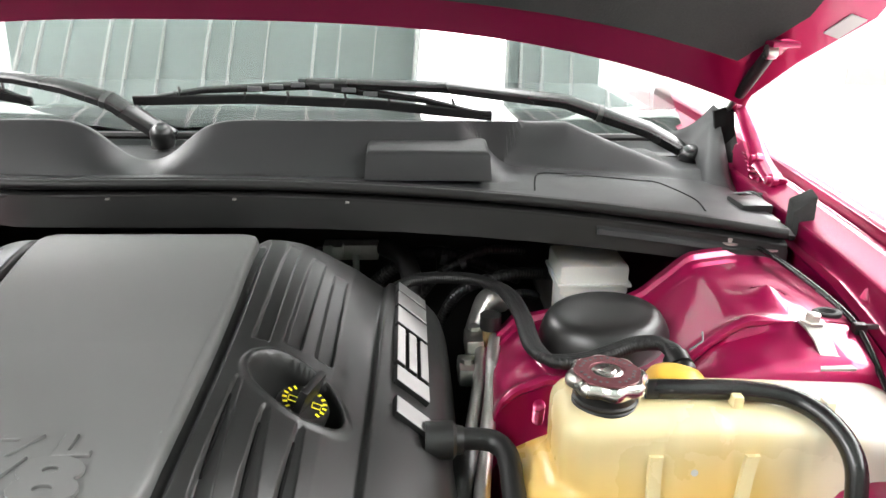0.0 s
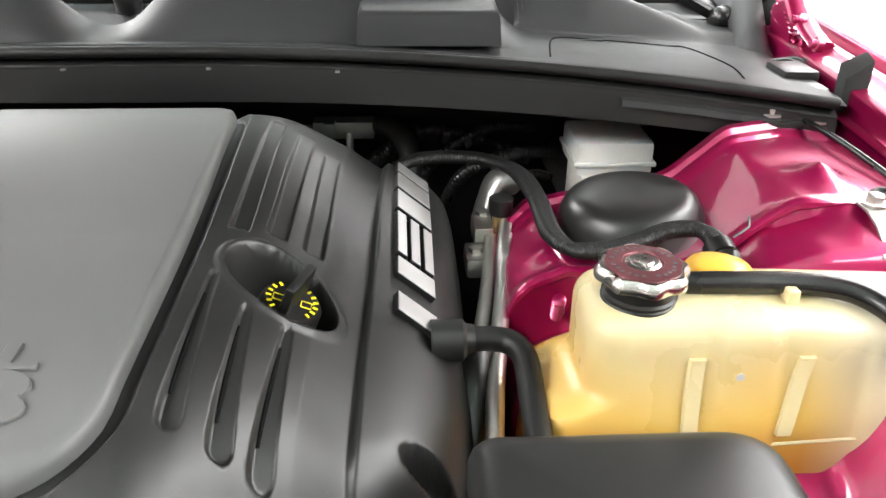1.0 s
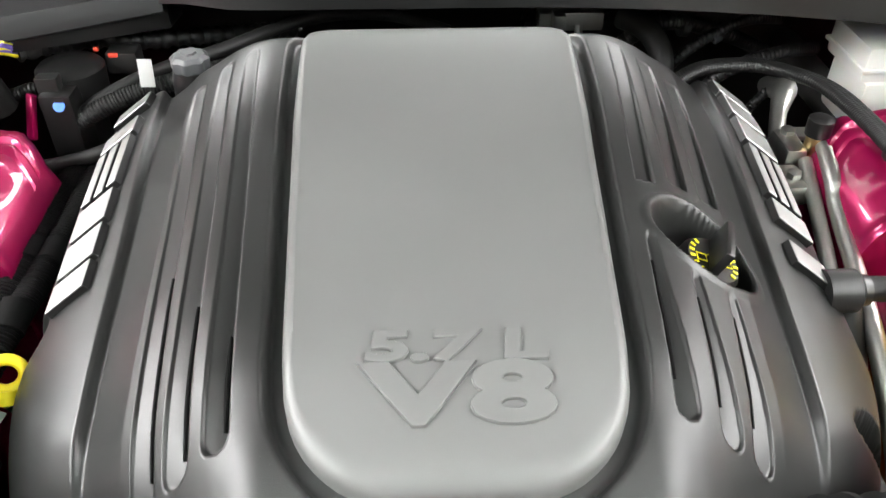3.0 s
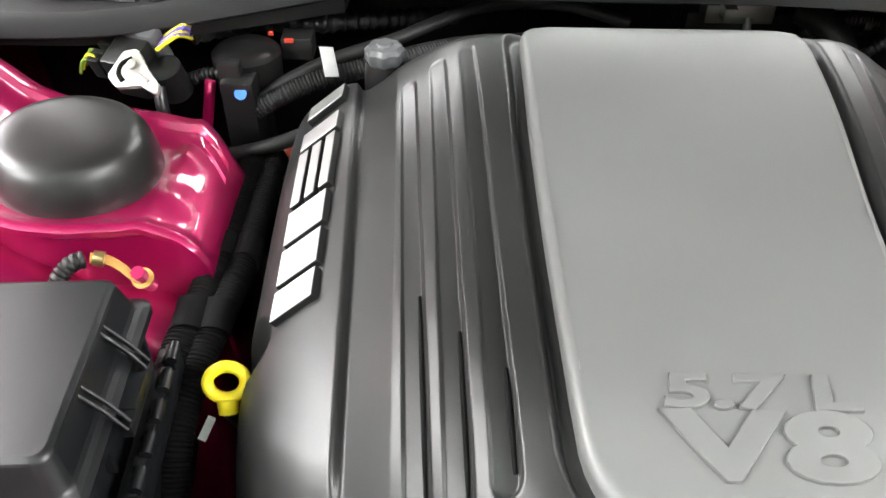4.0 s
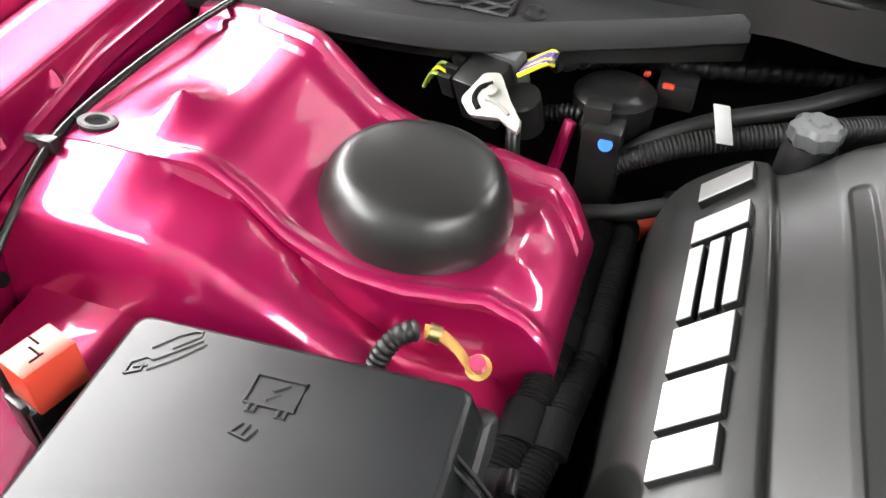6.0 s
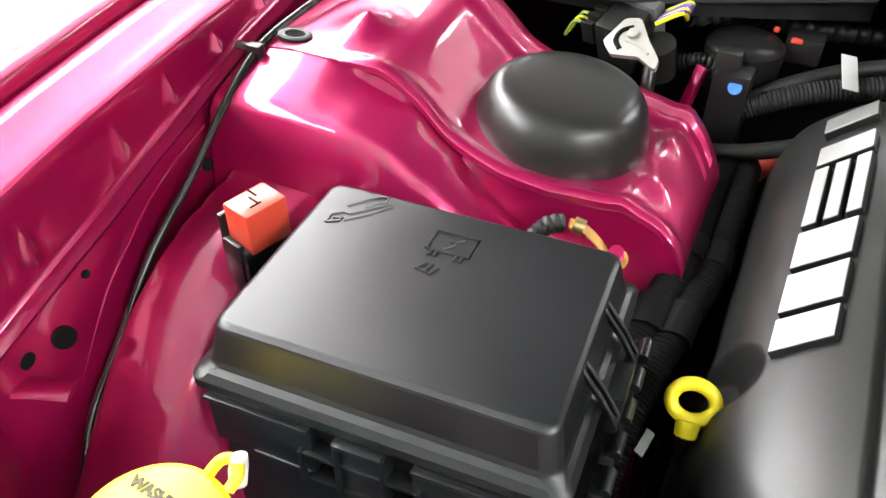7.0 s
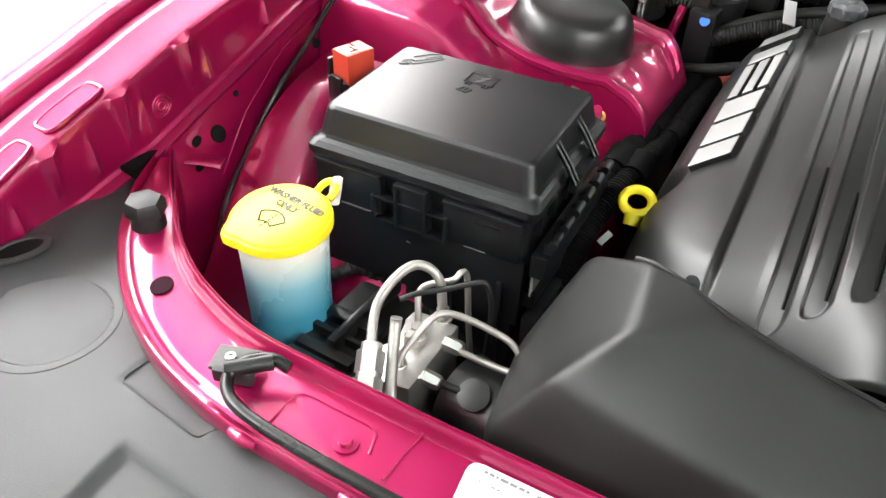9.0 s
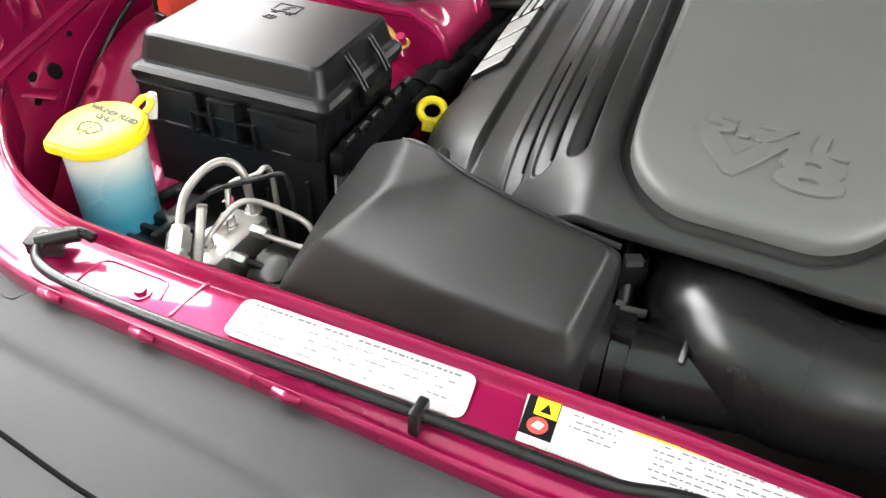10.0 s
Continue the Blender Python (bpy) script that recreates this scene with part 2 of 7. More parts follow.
def tube(points, r, sides=12, steps=8, ribs=0.0, pitch=0.008, flat=1.0, smooth=True):
    """A round hose along the points. ribs: depth of the corrugation. r: one radius, or one at each point."""
    line = smooth_line(points, steps) if smooth else [Vector(p) for p in points]
    radii = [r] * len(line) if isinstance(r, (int, float)) else [float(q) for q in np.interp(np.linspace(0, len(points) - 1, len(line)), range(len(points)), r)]
    if ribs:
        dense, rr, walked = [], [], 0.0
        for a, b, ra, rb in zip(line, line[1:], radii, radii[1:]):
            n = max(1, int((b - a).length / (pitch / 4)))
            for k in range(n):
                p = a.lerp(b, k / n)
                s = walked + (b - a).length * k / n
                dense.append(p)
                rr.append(ra + (rb - ra) * k / n + ribs * (1 if (s / pitch) % 1 < 0.55 else -1))
            walked += (b - a).length
        line, radii = dense, rr
    verts, faces = [], []
    up = None
    for i, p in enumerate(line):
        d = (line[min(i + 1, len(line) - 1)] - line[max(i - 1, 0)]).normalized()
        if up is None:
            up = d.orthogonal().normalized() if abs(d.z) > 0.9 else d.cross(Vector((0, 0, 1))).normalized()
        up = (up - d * up.dot(d)).normalized()
        side = d.cross(up)
        for k in range(sides):
            a = 2 * math.pi * k / sides
            verts.append(p + radii[i] * (math.cos(a) * up + flat * math.sin(a) * side))
        if i:
            o = (i - 1) * sides
            for k in range(sides):
                faces.append((o + k, o + (k + 1) % sides, o + sides + (k + 1) % sides, o + sides + k))
    faces.append(tuple(range(sides))[::-1])
    o = (len(line) - 1) * sides
    faces.append(tuple(range(o, o + sides)))
    return ([tuple(v) for v in verts], [], faces)


def sheet(xs, ys, f, thick=0.0, keep=None):
    """A sheet over the plan with height f(x, y); keep: a test of the plan. thick: a second skin below."""
    verts, faces, index = [], [], {}
    for j, y in enumerate(ys):
        for i, x in enumerate(xs):
            index[i, j] = len(verts)
            q = f(x, y)
            verts.append(tuple(q) if isinstance(q, (tuple, list)) else (x, y, q))
    for j in range(len(ys) - 1):
        for i in range(len(xs) - 1):
            if keep is None or keep((xs[i] + xs[i + 1]) / 2, (ys[j] + ys[j + 1]) / 2):
                faces.append((index[i, j], index[i + 1, j], index[i + 1, j + 1], index[i, j + 1]))
    if thick:
        n = len(verts)
        edges = {}
        for fc in faces:
            for a, b in zip(fc, fc[1:] + fc[:1]):
                edges[a, b] = 1
        rim = [(a, b) for a, b in edges if (b, a) not in edges]
        verts += [(x, y, z - thick) for x, y, z in verts]
        faces += [tuple(n + k for k in fc[::-1]) for fc in faces] + [(b, a, a + n, b + n) for a, b in rim]
    used = sorted({k for fc in faces for k in fc})
    ren = {k: i for i, k in enumerate(used)}
    return ([verts[k] for k in used], [], [tuple(ren[k] for k in fc) for fc in faces])


def loft(rings, closed_ends=True):
    verts, faces = [], []
    n = len(rings[0])
    for r in rings:
        verts += [tuple(p) for p in r]
    for j in range(len(rings) - 1):
        for i in range(n):
            a, b = j * n + i, j * n + (i + 1) % n
            faces.append((a, b, b + n, a + n))
    if closed_ends:
        faces.append(tuple(range(n))[::-1])
        faces.append(tuple(range((len(rings) - 1) * n, len(rings) * n)))
    return (verts, [], faces)


def rounded(points, r, seg=6):
    """A plan polygon with rounded corners; r: one radius or one a corner."""
    out = []
    n = len(points)
    for i, p in enumerate(points):
        p, a, b = Vector(p), Vector(points[i - 1]), Vector(points[(i + 1) % n])
        rr = r[i] if isinstance(r, (list, tuple)) else r
        u, v = (a - p).normalized(), (b - p).normalized()
        half = math.acos(max(-1, min(1, u.dot(v)))) / 2
        d = min(rr / math.tan(half), (a - p).length * 0.49, (b - p).length * 0.49)
        for k in range(seg + 1):
            t = k / seg
            q = (p + u * d) * (1 - t) ** 2 + p * 2 * t * (1 - t) + (p + v * d) * t ** 2
            out.append((q.x, q.y))
    return out


def writing(name, text, size, m, material, parent, depth=0.0008, bevel=0.0, offset=0.0, spacing=1.0, label=""):
    cu = bpy.data.curves.new(name, "FONT")
    cu.body, cu.size, cu.extrude, cu.bevel_depth, cu.offset, cu.space_character = text, size, depth, bevel, offset, spacing
    cu.align_x, cu.align_y, cu.resolution_u = "CENTER", "CENTER", 4
    tmp = new(name, cu)
    me = bpy.data.meshes.new_from_object(tmp.evaluated_get(bpy.context.evaluated_depsgraph_get()))
    bpy.data.objects.remove(tmp)
    bpy.data.curves.remove(cu)
    me.transform(m)
    me.materials.clear()
    me.materials.append(material)
    ob = new(name, me)
    ob.parent = parent
    if label:
        ob["label"] = label
    return ob


def curve(x, xs, ys):
    """A smooth line through the points (xs, ys), flat beyond its ends."""
    if x <= xs[0]:
        return ys[0]
    if x >= xs[-1]:
        return ys[-1]
    i = 0
    while xs[i + 1] < x:
        i += 1
    n = len(xs)

    def slope(k):
        if k == 0 or k == n - 1:
            j = min(k, n - 2)
            return (ys[j + 1] - ys[j]) / (xs[j + 1] - xs[j])
        a = (ys[k] - ys[k - 1]) / (xs[k] - xs[k - 1])
        b = (ys[k + 1] - ys[k]) / (xs[k + 1] - xs[k])
        return 0.0 if a * b <= 0 else 2 * a * b / (a + b)

    h = xs[i + 1] - xs[i]
    t = (x - xs[i]) / h
    return (2 * t ** 3 - 3 * t * t + 1) * ys[i] + (t ** 3 - 2 * t * t + t) * h * slope(i) + (3 * t * t - 2 * t ** 3) * ys[i + 1] + (t ** 3 - t * t) * h * slope(i + 1)


def smoothstep(a, b, x):
    t = max(0.0, min(1.0, (x - a) / (b - a)))
    return t * t * (3 - 2 * t)


def hex_bolt(name, x, y, z, r, parent, material=STEEL, h=0.006, m=None, washer=True):
    prof = ([(r * 1.5, 0), (r * 1.5, 0.0015)] if washer else [(r, 0)]) + [(r, 0.0016), (r, h - 0.001), (r * 0.8, h)]
    return part(name, lathe(prof, 6 if not washer else 12, (m or Matrix()) if m else Matrix.Translation((x, y, z))), material, parent)


def bar_loft(pts, widths, heights):
    """A flat bar with a rounded top along the points, its width lying in the glass."""
    rings = []
    for i, p in enumerate(pts):
        p = Vector(p)
        d = (Vector(pts[min(i + 1, len(pts) - 1)]) - Vector(pts[max(i - 1, 0)])).normalized()
        up = (Vector((0, -0.35, 0.94)) - d * d.dot(Vector((0, -0.35, 0.94)))).normalized()
        side = d.cross(up)
        w, h = widths[i] / 2, heights[i] / 2
        rings.append([p + side * (w * a) + up * (h * b) for a, b in ((-1, -1), (-1, 0.4), (-0.75, 0.85), (-0.3, 1), (0.3, 1), (0.75, 0.85), (1, 0.4), (1, -1))])
    return loft(rings)


def emblem(parent, segs, m, material, r=0.0012):
    for pts in segs:
        part("embossed_mark", tube([m @ Vector((x, y, 0)) for x, y in pts], r, 6, smooth=False), material, parent)


# ---- showroom ----
ROOM = (-9.0, 9.0, -9.0, 10.6, 4.6)


def plain_structure(name, bm, material, label, category):
    return tagged(part(name, bm, material, smooth=False), label, category, kind="structure")


plain_structure("floor", box(ROOM[0], ROOM[1], ROOM[2], ROOM[3], -0.1, 0.0, 0), FLOOR_TILE, "glossy pale polished showroom floor", "floor")
plain_structure("wall_north", box(ROOM[0], ROOM[1], ROOM[3], ROOM[3] + 0.2, 0, ROOM[4], 0), WALL_PAINT, "plain white painted showroom wall", "wall")
# The south wall is out of view; its grey keeps front-facing parts dark.
plain_structure("wall_south", box(ROOM[0], ROOM[1], ROOM[2] - 0.2, ROOM[2], 0, ROOM[4], 0), GREY_BASE, "unseen added wall, grey to dim light from the front", "wall")
plain_structure("wall_east", box(ROOM[1], ROOM[1] + 0.2, ROOM[2], ROOM[3], 0, ROOM[4], 0), WALL_PAINT, "plain white painted showroom wall", "wall")
plain_structure("wall_west", box(ROOM[0] - 0.2, ROOM[0], ROOM[2], ROOM[3], 0, ROOM[4], 0), WALL_PAINT, "plain white painted showroom wall", "wall")
plain_structure("ceiling", box(ROOM[0], ROOM[1], ROOM[2], ROOM[3], ROOM[4], ROOM[4] + 0.2, 0), DECK, "grey green ribbed metal ceiling deck", "ceiling")
for _i, (_x0, _x1) in enumerate(((6.15, 9.0), (-9.0, 2.5))):
    plain_structure("baseboard", box(_x0, _x1, ROOM[3] - 0.02, ROOM[3], 0, 0.22, 0.003), GREY_BASE, "grey baseboard along the white wall", "baseboard")


def ceiling_ribs():
    bm = bmesh.new()
    for i in range(58):
        x = ROOM[0] + 0.3 + i * 0.3 + 0.09 * (i % 3 == 1)
        bm2 = box(x, x + (0.010, 0.024, 0.016)[i % 3], ROOM[2], ROOM[3], ROOM[4] - 0.05, ROOM[4], 0)
        me = bpy.data.meshes.new("t")
        bm2.to_mesh(me)
        bm2.free()
        bm.from_mesh(me)
        bpy.data.meshes.remove(me)
    tagged(part("ceiling_rib", bm, BEAM, smooth=False), "pale ribs of the metal ceiling deck", "ceiling rib", kind="stuff")


ceiling_ribs()
LAMP_GLOW = lit("lamp_diffuser", (1.0, 0.99, 0.985), 14.0)


def ceiling_lamp(x, y, w, l, power, drop=0.35):
    t = thing("ceiling_light", "white rectangular ceiling light panel with bright diffuser", "ceiling light", "showroom ceiling lights")
    z = ROOM[4] - drop
    part("housing", box(x - w / 2 - 0.04, x + w / 2 + 0.04, y - l / 2 - 0.04, y + l / 2 + 0.04, z, z + 0.1, 0.01), BEAM, t)
    part("diffuser", box(x - w / 2, x + w / 2, y - l / 2, y + l / 2, z - 0.012, z - 0.002, 0), LAMP_GLOW, t)
    for sx in (-1, 1):
        part("hanger", tube([(x + sx * w * 0.3, y, z + 0.1), (x + sx * w * 0.3, y, ROOM[4])], 0.012, 6, smooth=False), BEAM, t)
    la = bpy.data.lights.new("panel_light", "AREA")
    la.shape, la.size, la.size_y, la.energy, la.color = "RECTANGLE", w, l, power, (1.0, 0.993, 0.99)
    lo = new("panel_light", la)
    lo.location = (x, y, z - 0.02)


for _x in (-4.6, 4.6):
    for _y in (-2.2, 2.0, 6.2):
        ceiling_lamp(_x, _y, 2.9, 3.9, {-2.2: 340, 2.0: 580, 6.2: 560}[_y] * (1.0 if _x < 0 else 0.55))
ceiling_lamp(1.0, 3.6, 0.7, 5.0, 110)


# ---- car body ----
car = thing("car_body", "fuchsia pink metallic car front body with open bay", "car", kind="structure")


def edge_x(y):
    return float(curve(y, [0.0, 0.10, 0.20, 0.30, 0.37, 0.50, 0.65, 0.75, 0.90, 1.70], [0.640, 0.656, 0.664, 0.667, 0.667, 0.669, 0.684, 0.690, 0.696, 0.71]))


def edge_z(y):
    return float(curve(y, [0.0, 0.10, 0.20, 0.253, 0.29, 0.328, 0.37, 0.436, 0.53, 0.60, 0.70, 0.80, 1.20, 1.70], [0.850, 0.893, 0.927, 0.945, 0.958, 0.969, 0.979, 0.996, 1.011, 1.015, 1.020, 1.026, 1.045, 1.06]))


def ledge_z(y):
    return float(np.interp(y, [0.10, 0.20, 0.30, 0.383, 0.47, 0.55, 0.60, 0.68, 0.76, 1.30], [0.86, 0.890, 0.906, 0.920, 0.945, 0.966, 0.975, 0.991, 1.004, 1.03]))


def sweep(name, s, ys, prof):
    verts, faces = [], []
    for y in ys:
        row = prof(y)
        verts += [(s * x, y, z) for x, z in row]
    n = len(row)
    for j in range(len(ys) - 1):
        for i in range(n - 1):
            faces.append((j * n + i, j * n + i + 1, (j + 1) * n + i + 1, (j + 1) * n + i))
    return part(name, (verts, [], faces), PAINT, car)


def inner_side(s):
    def panel(y):
        e, zt, zl = edge_x(y), edge_z(y), ledge_z(y)
        rows = [(e - 0.040, 0.45), (e - 0.020, 0.70), (e - 0.012, 0.80), (e - 0.010, 0.86), (e - 0.009, zl - 0.018), (e - 0.0085, zl - 0.011), (e - 0.011, zl - 0.0085), (e - 0.0115, zl - 0.006), (e - 0.009, zl - 0.0042), (e - 0.003, zl - 0.003), (e - 0.001, zl - 0.0005), (e - 0.0005, zl + 0.003)]
        for k in range(1, 8):
            t = k / 7
            dx = 0.0
            for g in (0.222, 0.295, 0.366, 0.437):
                dx -= 0.0075 * max(0.0, 1 - abs(y - g) / (0.001 + 0.011 * max(0, t - 0.25) / 0.75)) if t > 0.25 else 0
            for g in (0.258, 0.330, 0.385, 0.458, 0.540, 0.597, 0.655, 0.715):
                dx -= 0.0065 * max(0.0, 1 - abs(y - g) / (0.001 + 0.010 * max(0, 0.62 - t) / 0.62)) * (1 - t) if t < 0.62 else 0
            rows.append((e + dx, zl + 0.003 + (zt - 0.003 - zl - 0.003) * t))
        return rows + [(e + 0.0008, zt - 0.0008), (e + 0.003, zt)]

    def rail(y):
        e, z = edge_x(y), edge_z(y)
        return [(e + 0.003, z), (e + 0.012, z + 0.0022), (e + 0.030, z + 0.0040), (e + 0.035, z + 0.0058), (e + 0.0375, z + 0.0062), (e + 0.0400, z + 0.0045), (e + 0.0425, z + 0.0010), (e + 0.052, z + 0.0005), (e + 0.0545, z + 0.0020), (e + 0.0570, z + 0.0006), (e + 0.0600, z - 0.0045), (e + 0.0605, z - 0.025)]

    def fender(y):
        e, z = edge_x(y), edge_z(y)
        return [(e + 0.0640, z - 0.025), (e + 0.0645, z + 0.0040), (e + 0.0665, z + 0.0085), (e + 0.071, z + 0.0108), (e + 0.085, z + 0.0105), (e + 0.108, z + 0.003), (e + 0.140, z - 0.02), (e + 0.170, z - 0.065), (e + 0.188, z - 0.13), (e + 0.198, 0.70), (e + 0.196, 0.50), (e + 0.18, 0.22)]

    sweep("inner_fender", s, np.linspace(0.12, 1.32, 481), panel)
    sweep("fender_rail", s, np.linspace(0.12, 1.70, 130), rail)
    sweep("fender", s, np.linspace(0.0, 1.70, 90), fender)
    for centre in (0.333, 0.264):
        ring = []
        for k in range(49):
            a = 2 * math.pi * k / 48
            ca, sa = math.cos(a), math.sin(a)
            y = centre + 0.027 * math.copysign(abs(ca) ** 0.45, ca)
            dx = 0.0165 + 0.0105 * math.copysign(abs(sa) ** 0.45, sa)
            ring.append((s * (edge_x(y) + dx), y, edge_z(y) + 0.0026))
        part("pressed_ring", tube(ring, 0.0018, 8, 3), PAINT, car)


XP = [0.34, 0.36, 0.40, 0.47, 0.505, 0.53, 0.565, 0.62, 0.69, 0.745]
ZP = [0.915, 0.926, 0.936, 0.946, 0.956, 0.974, 0.996, 0.997, 0.986, 0.965]


def tower_z(ax, y):
    z = curve(ax, XP, ZP)
    z += 0.016 * math.exp(-(((ax - 0.596) / 0.017) ** 2 + ((y - 0.722) / 0.020) ** 2) ** 0.75)
    for cx, cy in ((0.370, 0.779), (0.368, 0.724)):
        z += 0.004 * math.exp(-(((ax - cx) / 0.009) ** 2 + ((y - cy) / 0.014) ** 2))
    z += 0.003 * math.exp(-((ax - 0.378 + 0.10 * (y - 0.74)) / 0.008) ** 2)
    return z


def tower_front(ax):
    return float(np.interp(ax, [0.34, 0.36, 0.38, 0.40, 0.43, 0.463, 0.50, 0.535, 0.575, 0.60, 0.66, 0.745], [0.680, 0.686, 0.686, 0.681, 0.672, 0.671, 0.677, 0.683, 0.679, 0.679, 0.681, 0.69]))


def shelf_z(ax):
    return float(np.interp(ax, [0.34, 0.42, 0.47, 0.50, 0.53, 0.56, 0.66, 0.745], [0.86, 0.893, 0.925, 0.950, 0.970, 0.981, 0.983, 0.978]))


def tower_back(ax):
    return float(np.interp(ax, [0.34, 0.352, 0.368, 0.42, 0.48, 0.55, 0.62, 0.745], [0.785, 0.810, 0.824, 0.827, 0.830, 0.842, 0.862, 0.872]))


def strut_tower(s):
    cols = [(0.322, -0.30), (0.330, -0.10), (0.335, -0.02), (0.342, -0.004)] + [(a, 0) for a in np.linspace(0.35, 0.668, 58)]
    rows = [("s", 1.0, -0.20, 0.600), ("s", 1.0, -0.10, 0.606), ("s", 1.0, -0.06, 0.611), ("s", 1.0, -0.028, 0.616), ("s", 1.0, -0.010, 0.621), ("s", 1.0, -0.003, 0.626), ("s", 1.0, 0.0, 0.632), ("s", 0.6, 0.0, 0.632), ("s", 0.25, 0.0, 0.632), ("s", 0.0, 0.0, 0.632), ("f", -0.0035, -0.0060), ("f", -0.0060, -0.0030), ("f", -0.0055, 0.0012), ("f", -0.003, 0.0034), ("f", 0.000, 0.0042), ("f", 0.0035, 0.0034), ("f", 0.0065, 0.0010), ("f", 0.012, 0.0)]
    rows += [("m", k, 0) for k in np.linspace(0.06, 0.88, 30)]
    rows += [("b", -0.030, 0.0), ("b", -0.026, 0.003), ("b", -0.016, 0.003), ("b", -0.012, 0.008), ("b", -0.004, 0.009), ("b", 0.003, 0.005), ("b", 0.006, -0.01), ("b", 0.008, -0.25)]
    verts, faces = [], []
    for row in rows:
        kind, a, dz = row[:3]
        for ax, drop in cols:
            c = max(ax, 0.345)
            y0, y1 = tower_front(c), tower_back(c)
            if kind == "s":
                far = y0 - 0.006
                y = far + (row[3] - far) * a
                z = min(shelf_z(c), tower_z(c, y0) - 0.004) + dz + 0.006 * math.sin(a * 3.0) * smoothstep(0.56, 0.48, c)
                level = tower_z(c, y0) - 0.0012 - 0.014 * a + dz
                z += (level - z) * smoothstep(0.555, 0.600, c)
            else:
                y = y0 + a if kind == "f" else y1 + a if kind == "b" else y0 + 0.013 + (y1 - y0 - 0.043) * a
                z = tower_z(c, y) + dz * (smoothstep(0.600, 0.565, c) if kind == "f" else 1.0)
            verts.append((s * ax, y, z + drop))
    n = len(cols)
    for j in range(len(rows) - 1):
        for i in range(n - 1):
            faces.append((j * n + i, j * n + i + 1, (j + 1) * n + i + 1, (j + 1) * n + i))
    part("strut_tower", (verts, [], faces), PAINT, car)
    def apron_z(x, y):
        d = edge_x(y) - 0.011 - abs(x)
        z = float(curve(y, [0.26, 0.33, 0.40, 0.463, 0.495, 0.545, 0.60, 0.65], [0.60, 0.70, 0.80, 0.872, 0.897, 0.918, 0.926, 0.925]))
        z += 0.012 * math.sin(min(1.0, max(0.0, d / 0.09)) * math.pi) * smoothstep(0.60, 0.52, y)
        z -= 0.030 * smoothstep(0.020, 0.010, d) + 0.055 * smoothstep(0.585, 0.535, abs(x)) + 0.30 * smoothstep(0.44, 0.37, abs(x))
        return z

    part("wheel_apron", sheet([s * x for x in np.linspace(0.33, 0.665, 90)], np.linspace(0.26, 0.65, 60), apron_z, 0.003), PAINT, car)


for _s in (-1, 1):
    inner_side(_s)
    strut_tower(_s)

# radiator support: a band round the front of the bay
OUT_X = [0.0, 0.18, 0.325, 0.405, 0.475, 0.535, 0.575, 0.610, 0.637, 0.657]
OUT_Y = [0.208, 0.209, 0.209, 0.209, 0.219, 0.241, 0.268, 0.302, 0.338, 0.378]
IN_X = [0.0, 0.14, 0.226, 0.323, 0.431, 0.505, 0.550, 0.585, 0.616, 0.644]
IN_Y = [0.288, 0.284, 0.281, 0.277, 0.275, 0.288, 0.309, 0.336, 0.362, 0.389]


def support():
    t = np.linspace(-1, 1, 241)
    u = [k / (len(OUT_X) - 1) for k in range(len(OUT_X))]
    rows = [(0.0, -0.06), (-0.005, -0.004), (0.00, 0.000), (0.012, 0.003), (0.032, 0.0042), (0.055, 0.0036), (0.075, 0.0010), (0.095, -0.0022), (0.125, -0.0036), (0.165, -0.0032), (0.20, -0.0008), (0.26, 0.0006), (0.5, 0.0014), (0.70, 0.0010), (0.80, 0.0004), (0.835, -0.0004), (0.855, 0.0008), (0.872, 0.0045), (0.890, 0.0085), (0.915, 0.0104), (0.940, 0.0098), (0.955, 0.0072), (0.965, 0.0066), (0.980, 0.0086), (0.993, 0.0080), (1.0, 0.0040), (1.002, -0.05)]
    verts, faces = [], []
    for k in t:
        s = 1 if k >= 0 else -1
        a = abs(k)
        po = Vector((curve(a, u, OUT_X), curve(a, u, OUT_Y)))
        pi = Vector((curve(a, u, IN_X), curve(a, u, IN_Y)))
        for w, dz in rows:
            p = po.lerp(pi, w)
            lift = 0.012 * smoothstep(0.45, 0.62, p.x)
            verts.append((s * p.x, p.y, 0.900 + dz + lift))
    n = len(rows)
    for j in range(len(t) - 1):
        for i in range(n - 1):
            faces.append((j * n + i, j * n + i + 1, (j + 1) * n + i + 1, (j + 1) * n + i))
    part("radiator_support", (verts, [], faces), PAINT, car)


support()
part("firewall", box(-0.78, 0.78, 1.17, 1.19, 0.3, 1.04, 0), PLASTIC_DARK, car)
part("undertray", box(-0.90, 0.90, 0.1, 1.3, 0.28, 0.30, 0), PLASTIC_DARK, car)
part("radiator_core", box(-0.45, 0.45, 0.225, 0.27, 0.3, 0.86, 0.004), PLASTIC_DARK, car)
part("front_panel", box(-0.80, 0.80, -0.02, 0.03, 0.2, 0.80, 0.02), PAINT, car)
part("sill_block", box(-0.85, 0.85, 0.12, 1.3, 0.0, 0.285, 0.03), PLASTIC_DARK, car)

# ---- sight shield over the grille ----
shield = thing("grille_shield", "textured black plastic shield over the grille", "plastic shield")


